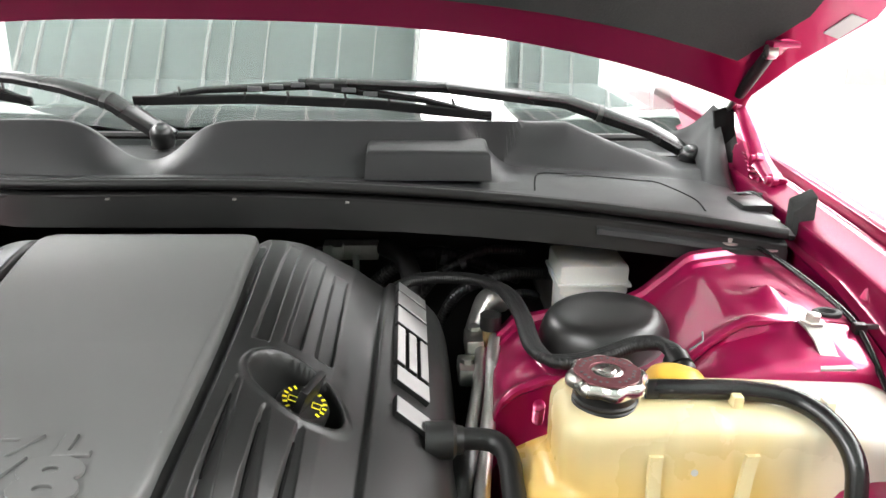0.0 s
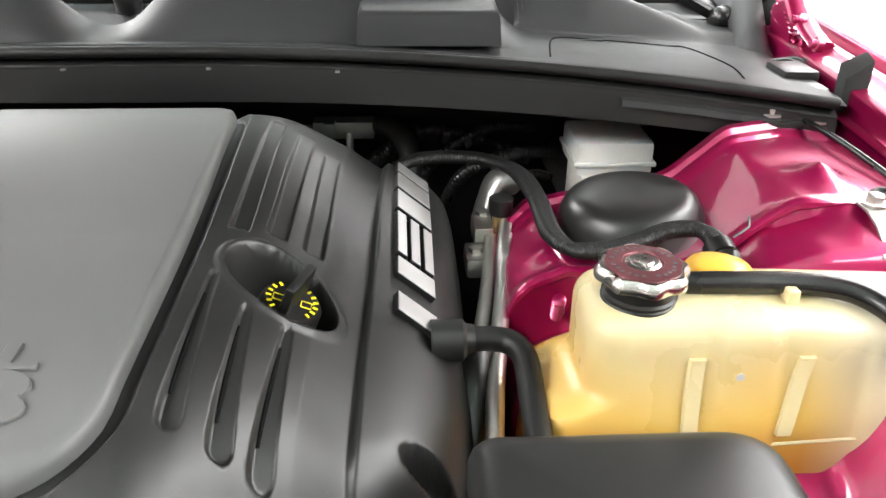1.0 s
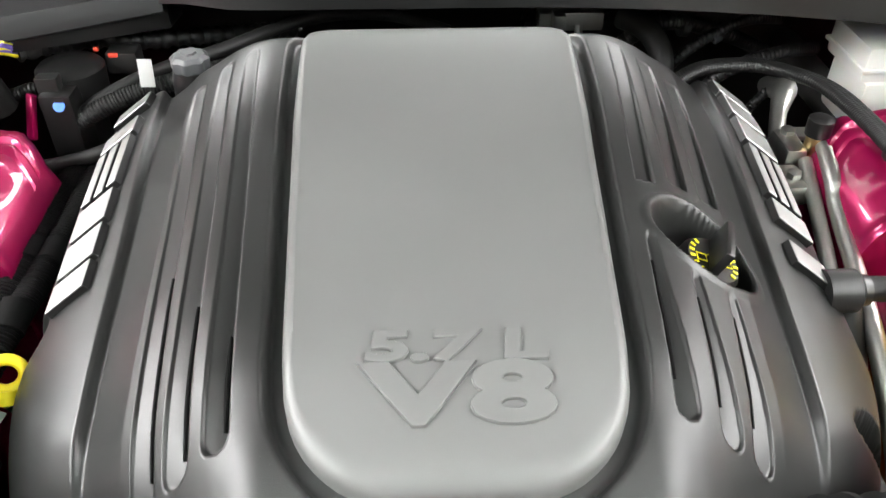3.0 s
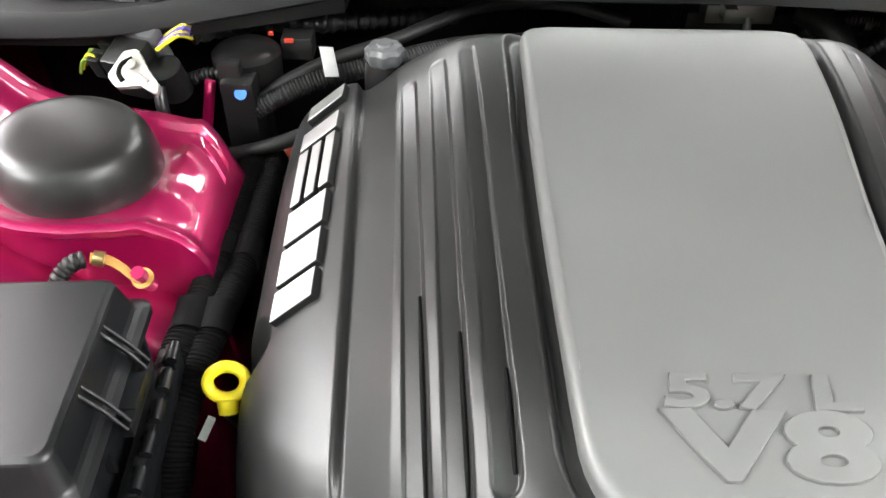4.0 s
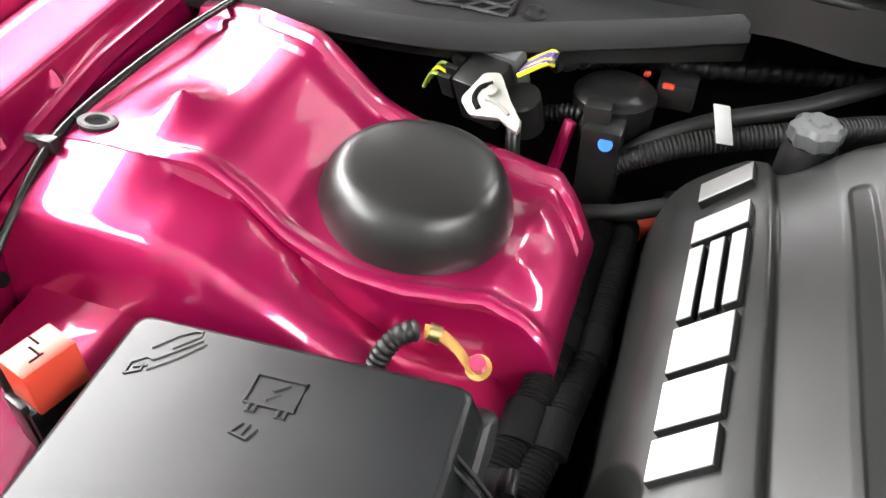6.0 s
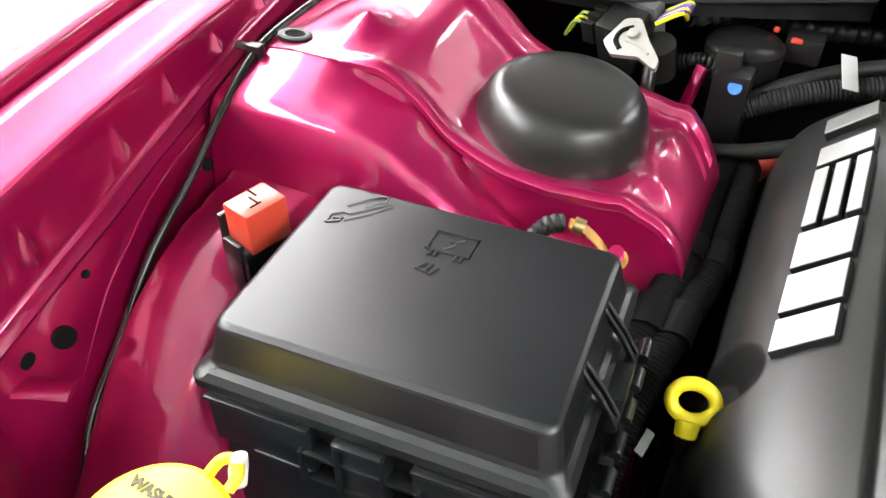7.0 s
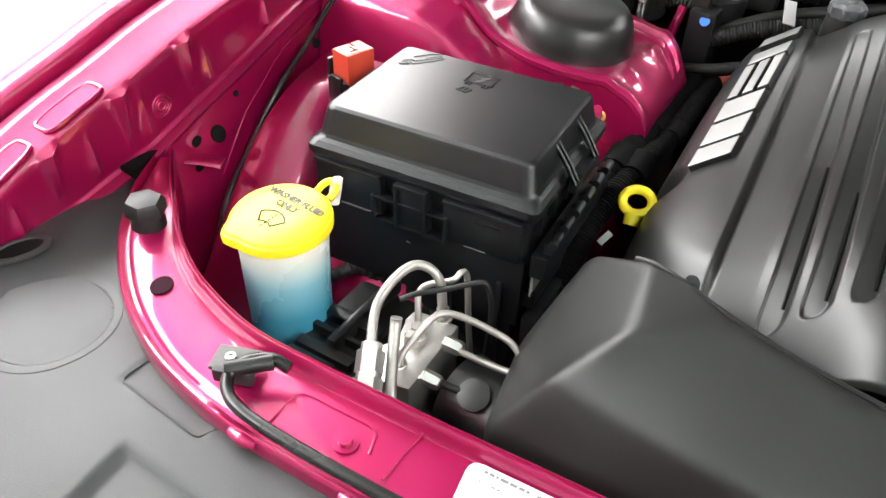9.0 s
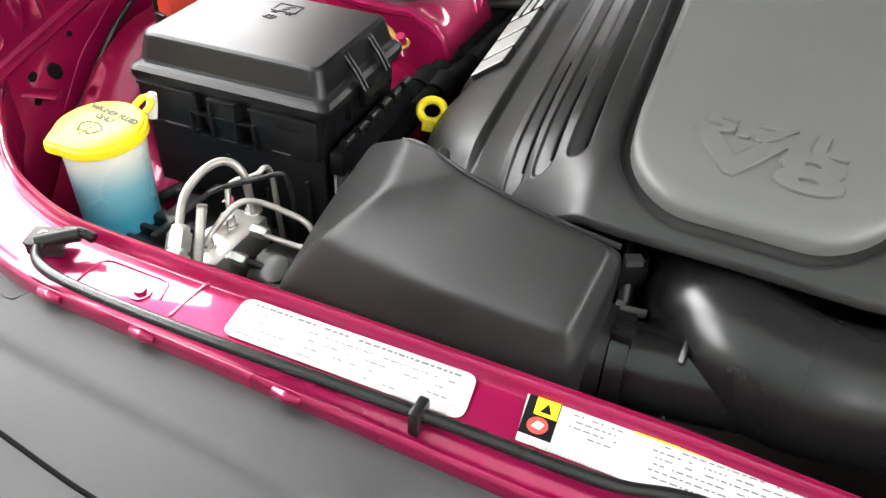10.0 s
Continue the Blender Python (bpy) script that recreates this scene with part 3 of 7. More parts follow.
def shield_z(x, y):
    a = abs(x)
    z = 0.893 - 0.16 * max(0.0, 0.20 - y) ** 1.2
    z += 0.012 * smoothstep(0.60, 0.66, a)
    z -= 0.005 * smoothstep(0.006, -0.004, max(y - 0.150 - 0.045 * a, a - 0.462))
    z -= 0.0014 * smoothstep(0.0018, -0.0018, max(0.199 + 0.095 * (a - 0.434) - y, a - 0.505, 0.430 - a, y - 0.245))
    z += 0.010 * smoothstep(0.012, 0.002, max(abs(a - 0.705) - 0.018, abs(y - 0.335) - 0.004))
    return z


def shield_keep(x, y):
    a = abs(x)
    lim = float(np.interp(a, OUT_X, OUT_Y)) + 0.004 if a < 0.657 else 0.345 if a < 0.672 else -1
    return y < lim and math.hypot(a - 0.586, y - 0.216) > 0.0405


def recess(s):
    """A round dish let into the shield, with a rolled lip that follows its surface."""
    rings = []
    for r, dz in ((0.0475, -0.0006), (0.0468, 0.0005), (0.0420, 0.0007), (0.0408, 0.0003), (0.0400, -0.0008), (0.0392, -0.0060), (0.0380, -0.0072), (0.0360, -0.0076), (0.020, -0.0076)):
        rings.append([(s * (0.586 + r * math.cos(a)), 0.216 + r * math.sin(a), shield_z(0.586 + r * math.cos(a), 0.216 + r * math.sin(a)) * (1 if r > 0.04 else 0) + (shield_z(0.586, 0.216) if r <= 0.04 else 0) + dz) for a in np.linspace(0, 2 * math.pi, 65)[:-1]])
    return loft(rings)


part("panel", sheet(np.linspace(-0.78, 0.78, 521), np.linspace(0.0, 0.46, 155), shield_z, 0.003, shield_keep), SHIELD, shield)


def shield_line(pts, r=0.0013):
    return part("groove_line", tube([(x, y, shield_z(x, y) + 0.0004) for x, y in pts], r, 6, 4), SHIELD, shield)


for _s in (-1, 1):
    part("recess", recess(_s), SHIELD, shield)
    part("drain_hole", lathe([(0.0022, -0.001), (0.0022, 0.0006), (0, 0.0006)], 10, Matrix.Translation((_s * 0.5655, 0.2480, shield_z(0.586, 0.216) - 0.0060))), INK_AND_SHADE, shield)
    _hole = Matrix.Translation((_s * 0.652, 0.245, shield_z(0.652, 0.245) + 0.0008)) @ Euler((0, 0, _s * 0.35)).to_matrix().to_4x4() @ Matrix.Diagonal((0.80, 1.55, 1, 1))
    part("slot_hole", lathe([(0.0105, -0.002), (0.0105, 0.0012), (0, 0.0012)], 24, _hole), INK_AND_SHADE, shield, "dark oval hole")
    part("slot_rim", lathe([(0.0150, -0.001), (0.0146, 0.0018), (0.0130, 0.0024), (0.0112, 0.0020), (0.0104, 0.0002)], 24, _hole), SHIELD, shield)
    _gap = [(_s * x, y) for x, y in ((0.462, 0.060), (0.460, 0.100), (0.453, 0.127), (0.440, 0.129), (0.400, 0.126), (0.355, 0.121), (0.272, 0.113), (0.15, 0.110), (0.0, 0.109))]
    part("panel_gap", tube([(x, y, shield_z(x, y) + 0.0002) for x, y in _gap], 0.0016, 6, 4), INK_AND_SHADE, shield, "dark gap between shield panels")
    shield_line([(_s * x, y) for x, y in ((0.503, 0.233), (0.505, 0.212), (0.503, 0.2065), (0.497, 0.2050), (0.445, 0.2000), (0.435, 0.1995), (0.431, 0.203), (0.425, 0.215))], 0.0007)


# ---- engine ----
engine = thing("engine_block", "dark grimy engine block under the plastic cover", "engine")
part("block", box(-0.26, 0.26, 0.45, 1.02, 0.29, 0.80, 0.02), IRON, engine)
for _s in (-1, 1):
    part("valve_cover", box(_s * 0.24 - 0.06, _s * 0.24 + 0.06, 0.47, 0.98, 0.72, 0.84, 0.02), IRON, engine)
part("intake_manifold", box(-0.15, 0.15, 0.50, 1.0, 0.79, 0.90, 0.03), PLASTIC_DARK, engine)

CY = [0.38, 0.42, 0.44, 0.50, 0.63, 0.80, 0.85, 0.90]
CZ = [0.905, 0.934, 0.945, 0.975, 1.003, 1.030, 1.028, 1.015]
PX = [0, 0.10, 0.125, 0.145, 0.165, 0.185, 0.21, 0.245, 0.272, 0.288, 0.298, 0.305]
PZ = [0, 0, -0.002, -0.007, -0.017, -0.030, -0.045, -0.062, -0.080, -0.097, -0.125, -0.17]


def cover_front(a):
    return float(curve(a, [0, 0.08, 0.15, 0.20, 0.24, 0.27, 0.29, 0.305], [0.404, 0.405, 0.413, 0.424, 0.440, 0.465, 0.50, 0.54]))


def cover_back(a):
    return float(np.interp(a, [0, 0.12, 0.17, 0.25, 0.305], [0.855, 0.855, 0.87, 0.885, 0.88]))


def cover_base(x, y):
    a = abs(x)
    z = curve(y, CY, CZ) + curve(a, PX, PZ)
    if y < 0.62 and a < 0.175:
        z += curve(y, [0.40, 0.42, 0.44, 0.47, 0.50, 0.56, 0.62], [0.027, 0.025, 0.021, 0.012, 0.008, 0.002, 0.0]) * smoothstep(0.175, 0.10, a)
    d = y - cover_front(a)
    if d < 0.07:
        z -= 0.055 * (1 - max(0, d) / 0.07) ** 2.2 * curve(a, [0, 0.10, 0.16, 0.22, 0.31], [0.10, 0.16, 0.55, 1.0, 1.0])
    e = cover_back(a) - y
    if e < 0.05:
        z -= 0.05 * (1 - max(0, e) / 0.05) ** 2
    return z


def insert_sdf(x, y):
    cy, hy = 0.6243, 0.1987
    r = 0.028 if y > cy else 0.052
    hx = float(np.interp(y, [0.42, 0.46, 0.50, 0.60, 0.70, 0.82], [0.086, 0.090, 0.0945, 0.1005, 0.1055, 0.108]))
    qx, qy = abs(x) - hx + r, abs(y - cy) - hy + r
    return math.hypot(max(qx, 0), max(qy, 0)) + min(max(qx, qy), 0) - r


def groove(x, y, x0, y0, x1, y1, w0, w1, d0, d1, slant):
    """A groove of the cover: with slant 0 level, else with a steep inner wall and a floor that rises outwards."""
    dx, dy = x1 - x0, y1 - y0
    long = math.hypot(dx, dy)
    t = ((x - x0) * dx + (y - y0) * dy) / (long * long)
    k = max(0, min(1, t))
    w = w0 + (w1 - w0) * k
    over = abs(t - k) * long / w
    s = (abs(x) - abs(x0 + k * dx)) / w
    if abs(s) > 1 or over > 1:
        return 0.0
    r = math.hypot(s, over) if over else abs(s)
    side = smoothstep(-1.0, -0.78, s) * smoothstep(1.0, 0.80, s) * (1 - slant * (s + 1) / 2)
    end = smoothstep(1.0, 0.72, r) if slant else smoothstep(0.42, 0.20, over)
    return (d0 + (d1 - d0) * k) * side * (end if over else 1.0)


REAR, SCOOP, FLUTE = (0.0066, 0.0074, 0.0010, 0.0052, 0.0), (0.0034, 0.0074, 0.0030, 0.0085, 0.72), (0.0060, 0.0080, 0.0014, 0.0085, 0.72)
R_GROOVES = [(0.144, 0.80, 0.135, 0.640) + REAR, (0.168, 0.79, 0.160, 0.645) + REAR, (0.190, 0.78, 0.185, 0.645) + REAR, (0.127, 0.585, 0.123, 0.470) + SCOOP, (0.151, 0.560, 0.149, 0.464) + SCOOP, (0.176, 0.557, 0.170, 0.461) + SCOOP]
L_GROOVES = [(-0.147, 0.795, -0.127, 0.462) + FLUTE, (-0.169, 0.795, -0.150, 0.456) + FLUTE, (-0.191, 0.785, -0.171, 0.452) + FLUTE]
OIL = (0.168, 0.596)


def cover_z(x, y):
    z = cover_base(x, y)
    s = insert_sdf(x, y)
    z -= 0.009 * smoothstep(0.013, 0.006, s)
    for g in (R_GROOVES if x > 0 else L_GROOVES):
        z -= groove(x, y, *g)
    if x > 0.1:
        ux, uy = (x - OIL[0]) * 0.88 + (y - OIL[1]) * -0.36, (x - OIL[0]) * 0.36 + (y - OIL[1]) * 0.88
        d = math.hypot(ux / 0.037, uy / 0.027)
        z -= 0.04 * smoothstep(1.0, 0.80, d)
        z += 0.002 * smoothstep(1.2, 1.05, d) * smoothstep(0.95, 1.0, d)
    q = abs(x) - 0.045 * (y - 0.60)
    z -= 0.0085 * max(0.0, min(1.0, (q - 0.192) / 0.027)) * smoothstep(0.2275, 0.2195, q) * smoothstep(0.44, 0.50, y)
    d = math.hypot(x + 0.30, y - 0.60)
    z -= 0.03 * smoothstep(0.026, 0.020, d)
    d = math.hypot((x - 0.266) / 0.020, (y - 0.502) / 0.010)
    z -= 0.030 * smoothstep(1.0, 0.80, d)
    d = math.hypot(x + 0.214, y - 0.862)
    z -= 0.06 * smoothstep(0.036, 0.026, d)
    return z


cover = thing("engine_cover", "matte black plastic engine cover with grey centre panel", "engine cover")


def cover_shell():
    us = np.linspace(-1, 1, 640)
    vs = np.linspace(0, 1, 240)
    verts, faces = [], []
    for v in vs:
        for u in us:
            x = 0.305 * u
            y0, y1 = cover_front(abs(x)), cover_back(abs(x))
            y = y0 + (y1 - y0) * v
            x *= 1 + 0.32 * (y - 0.63) * smoothstep(1.0, 0.72, abs(u))
            verts.append((x, y, cover_z(x, y)))
    n = len(us)
    for j in range(len(vs) - 1):
        for i in range(n - 1):
            faces.append((j * n + i, j * n + i + 1, (j + 1) * n + i + 1, (j + 1) * n + i))
    rim = [i for i in range(n)] + [(j + 1) * n - 1 for j in range(1, len(vs))] + [(len(vs) - 1) * n + i for i in range(n - 2, -1, -1)] + [j * n for j in range(len(vs) - 2, 0, -1)]
    base = len(verts)
    for k in rim:
        x, y, z = verts[k]
        verts.append((x * 1.005, y, z - (0.006 + 0.045 * smoothstep(0.12, 0.28, abs(x)))))
    for i in range(len(rim)):
        a, b = rim[i], rim[(i + 1) % len(rim)]
        faces.append((b, a, base + i, base + (i + 1) % len(rim)))
    me = part("shell", (verts, [], faces), PLASTIC, cover).data
    if "sharp_edge" in me.attributes:
        me.attributes.remove(me.attributes["sharp_edge"])


cover_shell()


def cover_insert():
    ring = []
    for k in range(160):
        a = 2 * math.pi * k / 160
        lo, hi = 0.0, 0.4
        for _ in range(30):
            m = (lo + hi) / 2
            if insert_sdf(m * math.cos(a), 0.6243 + m * math.sin(a)) < 0:
                lo = m
            else:
                hi = m
        ring.append((lo * math.cos(a), lo * math.sin(a), lo))
    rings = []
    for inset, dz in ((0.0, -0.008), (0.0, -0.001), (0.0012, 0.0018), (0.004, 0.004), (0.009, 0.005)):
        rings.append([((r - inset) / r * x, 0.6243 + (r - inset) / r * y, cover_base((r - inset) / r * x, 0.6243 + (r - inset) / r * y) + dz) for x, y, r in ring])
    for k in np.linspace(0.94, 0.02, 36):
        rings.append([(k * x, 0.6243 + k * y, cover_base(k * x, 0.6243 + k * y) + 0.005) for x, y, r in ring])
    return loft(rings)


part("centre_panel", cover_insert(), INSERT, cover, "satin grey raised centre panel")


def on_cover(x, y, lift):
    e = 0.01
    n = Vector((-(cover_base(x + e, y) - cover_base(x - e, y)) / (2 * e), -(cover_base(x, y + e) - cover_base(x, y - e)) / (2 * e), 1)).normalized()
    p = Vector((x, y, cover_base(x, y))) + n * lift
    return p, n


def cover_frame(x, y, lift):
    p, n = on_cover(x, y, lift)
    fx = Vector((1, 0, 0))
    fx = (fx - n * fx.dot(n)).normalized()
    fy = n.cross(fx)
    return Matrix(((fx.x, fy.x, n.x, p.x), (fx.y, fy.y, n.y, p.y), (fx.z, fy.z, n.z, p.z), (0, 0, 0, 1)))


def raised_writing(text, size, cx, cy, kx, ky, slant, offset, spacing, label):
    """Lettering that follows the curved centre panel."""
    ob = writing("lettering", text, size, Matrix.Diagonal((kx, ky, 1, 1)), INSERT, cover, 0.0011, 0.0006, offset, spacing, label)
    for v in ob.data.vertices:
        x, y = cx + v.co.x + slant * v.co.y, cy + v.co.y
        v.co = (x, y, cover_base(x, y) + 0.0058 + v.co.z)
    return ob


raised_writing("5.7 L", 0.030, 0.0, 0.4985, 1.64, 0.84, 0.12, 0.0006, 1.0, "raised grey displacement lettering")
raised_writing("V8", 0.066, 0.0015, 0.4710, 1.30, 0.66, 0.0, 0.0024, 1.06, "raised grey cylinder lettering")


def badge(s):
    """Groups of slanted plain bars along the cover's side, black flanks and a silver face."""
    half = 0.0172
    arm = 0.0092
    groups = [
        (0.062, [(0.0, 0.021, -half, half), (0.041, 0.062, -half, half)]),
        (0.055, [(0.0, 0.055, -half, -half + arm), (0.0, 0.055, -arm / 2, arm / 2), (0.0, 0.055, half - arm, half)]),
        (0.064, [(0.0, 0.030, -half, half), (0.034, 0.064, -half, half)]),
        (0.024, [(0.0, 0.024, -half, half)]),
    ]
    bars, u = [], 0.0
    for length, quads in groups:
        bars += [(u + a, u + b, c, d) for a, b, c, d in quads]
        u += length + 0.0042
    for a, b, c, d in bars:
        y0, y1 = (0.612 + a, 0.612 + b) if s > 0 else (0.824 - b, 0.824 - a)
        w = y1 - y0
        p, n = on_cover(s * 0.258, (y0 + y1) / 2, 0.0)
        along = (on_cover(s * 0.258, y1, 0)[0] - on_cover(s * 0.258, y0, 0)[0]).normalized()
        across = n.cross(along).normalized()
        if across.x * s < 0:
            across = -across
        for nm, lo, hi, k, material, text in (("badge_block", -0.004, 0.0050, 0.0, PLASTIC_DARK, ""), ("badge_face", 0.0046, 0.0056, 0.0004, SILVER, "flat silver badge face")):
            bm = bmesh.new()
            r0, r1 = [], []
            for e, f in ((-w / 2 + k, c + k), (w / 2 - k, c + k), (w / 2 - k, d - k), (-w / 2 + k, d - k)):
                q = p + along * (e - 0.0055 * f / half) + across * f
                r0.append(bm.verts.new(q + n * lo))
                r1.append(bm.verts.new(q + n * hi))
            bm.faces.new(r0)
            bm.faces.new(r1)
            for i in range(4):
                bm.faces.new((r0[i], r0[(i + 1) % 4], r1[(i + 1) % 4], r1[i]))
            bmesh.ops.bevel(bm, geom=bm.edges[:], offset=0.0004, segments=1, affect="EDGES")
            part(nm, bm, material, cover, text, smooth=False)


for _s in (-1, 1):
    badge(_s)


# Black strips paint the shade along the inner walls of the grooves.
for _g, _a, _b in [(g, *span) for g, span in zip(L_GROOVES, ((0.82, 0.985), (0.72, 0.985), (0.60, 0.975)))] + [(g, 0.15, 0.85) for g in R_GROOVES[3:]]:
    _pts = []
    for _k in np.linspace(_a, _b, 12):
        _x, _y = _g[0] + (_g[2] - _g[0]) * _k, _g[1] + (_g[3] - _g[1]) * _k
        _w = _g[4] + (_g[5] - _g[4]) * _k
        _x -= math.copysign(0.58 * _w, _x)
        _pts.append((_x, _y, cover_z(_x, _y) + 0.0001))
    part("slot", tube(_pts, [0.0005 + 0.0012 * math.sin(math.pi * (0.15 + 0.7 * k)) for k in np.linspace(0, 1, 12)], 8, smooth=False), INK_AND_SHADE, cover, "black strip for the shade inside a groove")


part("mount", lathe([(0.012, -0.03), (0.012, 0.0), (0.009, 0.004), (0.005, 0.004), (0.004, -0.006), (0, -0.006)], 24, Matrix.Translation((0.266, 0.503, 0.862))), PLASTIC_DARK, cover)

# ---- oil filler cap ----
oil = thing("oil_filler_cap", "black twist oil cap with yellow printed symbols", "oil cap")
_m = Matrix.Translation((OIL[0] + 0.003, OIL[1] - 0.002, 0.957)) @ Euler((radians(8), radians(22), 0)).to_matrix().to_4x4()
part("cap", lathe([(0.022, -0.03), (0.022, 0.006), (0.019, 0.010), (0.0, 0.0105)], 32, _m), PLASTIC_DARK, oil)
part("grip", box(-0.0036, 0.0036, -0.016, 0.021, 0.008, 0.030, 0.0026, m=_m @ Euler((0, 0, -0.3)).to_matrix().to_4x4()), PLASTIC_DARK, oil)
for _sx in (-1, 1):
    for _k in range(6):
        _a = radians(90 - _sx * (38 + _k * 19))
        part("print_bar", box(-0.0009, 0.0009, -0.0018, 0.0018, 0.0103, 0.0109, 0, m=_m @ Matrix.Translation((0.0165 * math.cos(_a), 0.0165 * math.sin(_a), 0)) @ Euler((0, 0, _a - radians(90))).to_matrix().to_4x4()), LABEL_YELLOW, oil, "yellow printed mark")
    emblem(oil, [[(-0.0035, -0.003), (0.0035, -0.003), (0.0035, 0.003), (-0.0035, 0.003), (-0.0035, -0.003)], [(0.0035, 0.002), (0.0060, 0.004)]], _m @ Matrix.Translation((_sx * 0.0098, -0.001, 0.0107)), LABEL_YELLOW, 0.0005)

# ---- strut caps ----
cap = thing("strut_cap", "domed black rubber strut tower cap", "strut cap", "strut tower caps")
_prof = [(0.0655, -0.010), (0.0662, -0.004), (0.0660, 0.002), (0.0648, 0.010), (0.0630, 0.018), (0.0605, 0.0255), (0.0575, 0.0315), (0.0540, 0.0360), (0.0500, 0.0388), (0.0455, 0.0402), (0.0400, 0.0409), (0.030, 0.0415), (0.015, 0.0418), (0.0, 0.0418)]
part("dome", lathe(_prof, 72), STRUT_RUBBER, cap)
part("rim", lathe([(0.060, -0.014), (0.0672, -0.012), (0.0676, -0.008), (0.0658, -0.006), (0.06, -0.006)], 64), RUBBER, cap)
part("pull_tab", box(0.062, 0.072, -0.006, 0.006, -0.002, 0.006, 0.002, m=Euler((0, 0, radians(170))).to_matrix().to_4x4()), STRUT_RUBBER, cap)
cap.matrix_basis = Matrix.Translation((0.451, 0.748, 0.937)) @ Euler((0, radians(-4), 0)).to_matrix().to_4x4()
copy_thing(cap, Matrix.Translation((-0.451, 0.748, 0.937)) @ Euler((0, radians(4), 0)).to_matrix().to_4x4())

# ---- fuse box ----
FB = Matrix.Translation((-0.4475, 0.5245, 0)) @ Euler((0, 0, radians(3.8))).to_matrix().to_4x4()
fuse = thing("fuse_box", "black plastic power distribution box with embossed lid", "fuse box")


def rect_ring(hx, hy, z, r, seg=5, dx=0.0, dy=0.0):
    return [(x + dx, y + dy, z) for x, y in rounded([(-hx, -hy), (hx, -hy), (hx, hy), (-hx, hy)], r, seg)]


_l = loft([rect_ring(0.100, 0.077, 0.926, 0.008), rect_ring(0.102, 0.079, 0.930, 0.008), rect_ring(0.102, 0.079, 0.936, 0.008), rect_ring(0.099, 0.076, 0.940, 0.008), rect_ring(0.096, 0.0725, 0.942, 0.010), rect_ring(0.0945, 0.071, 0.945, 0.010), rect_ring(0.0905, 0.0665, 0.9645, 0.009), rect_ring(0.0898, 0.0658, 0.9662, 0.009), rect_ring(0.0875, 0.0635, 0.9678, 0.008), rect_ring(0.0865, 0.0625, 0.9681, 0.008)])
_lid = part("lid", ([tuple(FB @ Vector(v)) for v in _l[0]], [], _l[2]), FUSE, fuse, "embossed black lid")
crisp(_lid, 1.5e-4)
_bd = loft([rect_ring(0.090, 0.068, 0.818, 0.006), rect_ring(0.0935, 0.0712, 0.90, 0.006), rect_ring(0.095, 0.072, 0.928, 0.006)])
part("housing", ([tuple(FB @ Vector(v)) for v in _bd[0]], [], _bd[2]), FUSE, fuse)
for _x0, _x1, _z0, _z1 in ((-0.093, -0.031, 0.889, 0.9265), (0.025, 0.0915, 0.8855, 0.9245)):
    _pn = part("skirt_panel", box(_x0, _x1, -0.0790, -0.0705, _z0, _z1, 0.0014, m=FB), FUSE, fuse)
    part("panel_lip", box(_x0, _x1, -0.0815, -0.0785, _z1 - 0.0028, _z1 + 0.0004, 0.0008, m=FB), FUSE, _pn)
# Pale strips paint the highlights on the lower panel edges.
part("panel_edge_glint", box(-0.069, -0.034, -0.0796, -0.0788, 0.8885, 0.8898, 0.0003, m=FB), GREY_CAP, fuse, "pale strip painted as the panel edge highlight")
part("panel_edge_glint", box(0.045, 0.063, -0.0796, -0.0788, 0.8862, 0.8874, 0.0003, m=FB), GREY_CAP, fuse, "pale strip painted as the panel edge highlight")
part("panel_groove", box(0.052, 0.074, -0.0796, -0.0788, 0.9125, 0.9135, 0.0003, m=FB), INK_AND_SHADE, fuse)
part("tab_plate", box(-0.0150, 0.0095, -0.0800, -0.0705, 0.886, 0.9240, 0.0012, m=FB), FUSE, fuse)
for _x in (-0.0375, -0.0160, 0.0100, 0.0285):
    part("rib", box(_x - 0.0014, _x + 0.0014, -0.0825, -0.070, 0.8835, 0.9255 if abs(_x) < 0.02 else 0.9085, 0.0005, m=FB), FUSE, fuse)
part("rib", box(-0.0160, 0.0100, -0.0830, -0.070, 0.9225, 0.9260, 0.0006, m=FB), FUSE, fuse)
for _x0, _x1 in ((-0.0375, -0.0160), (-0.0160, 0.0100), (0.0100, 0.0285)):
    for _z in (0.8850, 0.9065):
        part("rib", box(_x0, _x1, -0.0815, -0.070, _z - 0.0011, _z + 0.0011, 0.0004, m=FB), FUSE, fuse)
part("base_skirt", box(-0.0915, 0.0935, -0.0745, -0.0705, 0.818, 0.884, 0.0015, m=FB), FUSE, fuse)
part("pedestal", box(-0.012, 0.088, -0.0735, 0.060, 0.60, 0.822, 0.003, m=FB), FUSE, fuse)
part("pedestal_rib", box(0.030, 0.034, -0.078, -0.072, 0.66, 0.84, 0.0008, m=FB), FUSE, fuse)
part("pedestal_rib", box(0.074, 0.078, -0.078, -0.072, 0.66, 0.86, 0.0008, m=FB), FUSE, fuse)
part("mould_mark", box(-0.010, -0.006, -0.0750, -0.0742, 0.866, 0.8675, 0.0002, m=FB), GREY_CAP, fuse)
for _k in range(6):
    part("hinge_pin", tube([FB @ Vector((0.1135, -0.070 + 0.024 * _k, 0.9070)), FB @ Vector((0.1135, -0.055 + 0.024 * _k, 0.9070))], 0.0038, 10, smooth=False), FUSE, fuse)
for _k, _z in enumerate((0.845, 0.815, 0.785)):
    part("side_step", box(0.093, 0.103, -0.066 + 0.012 * _k, 0.060, _z - 0.010, _z + 0.006, 0.0015, m=FB), FUSE, fuse)
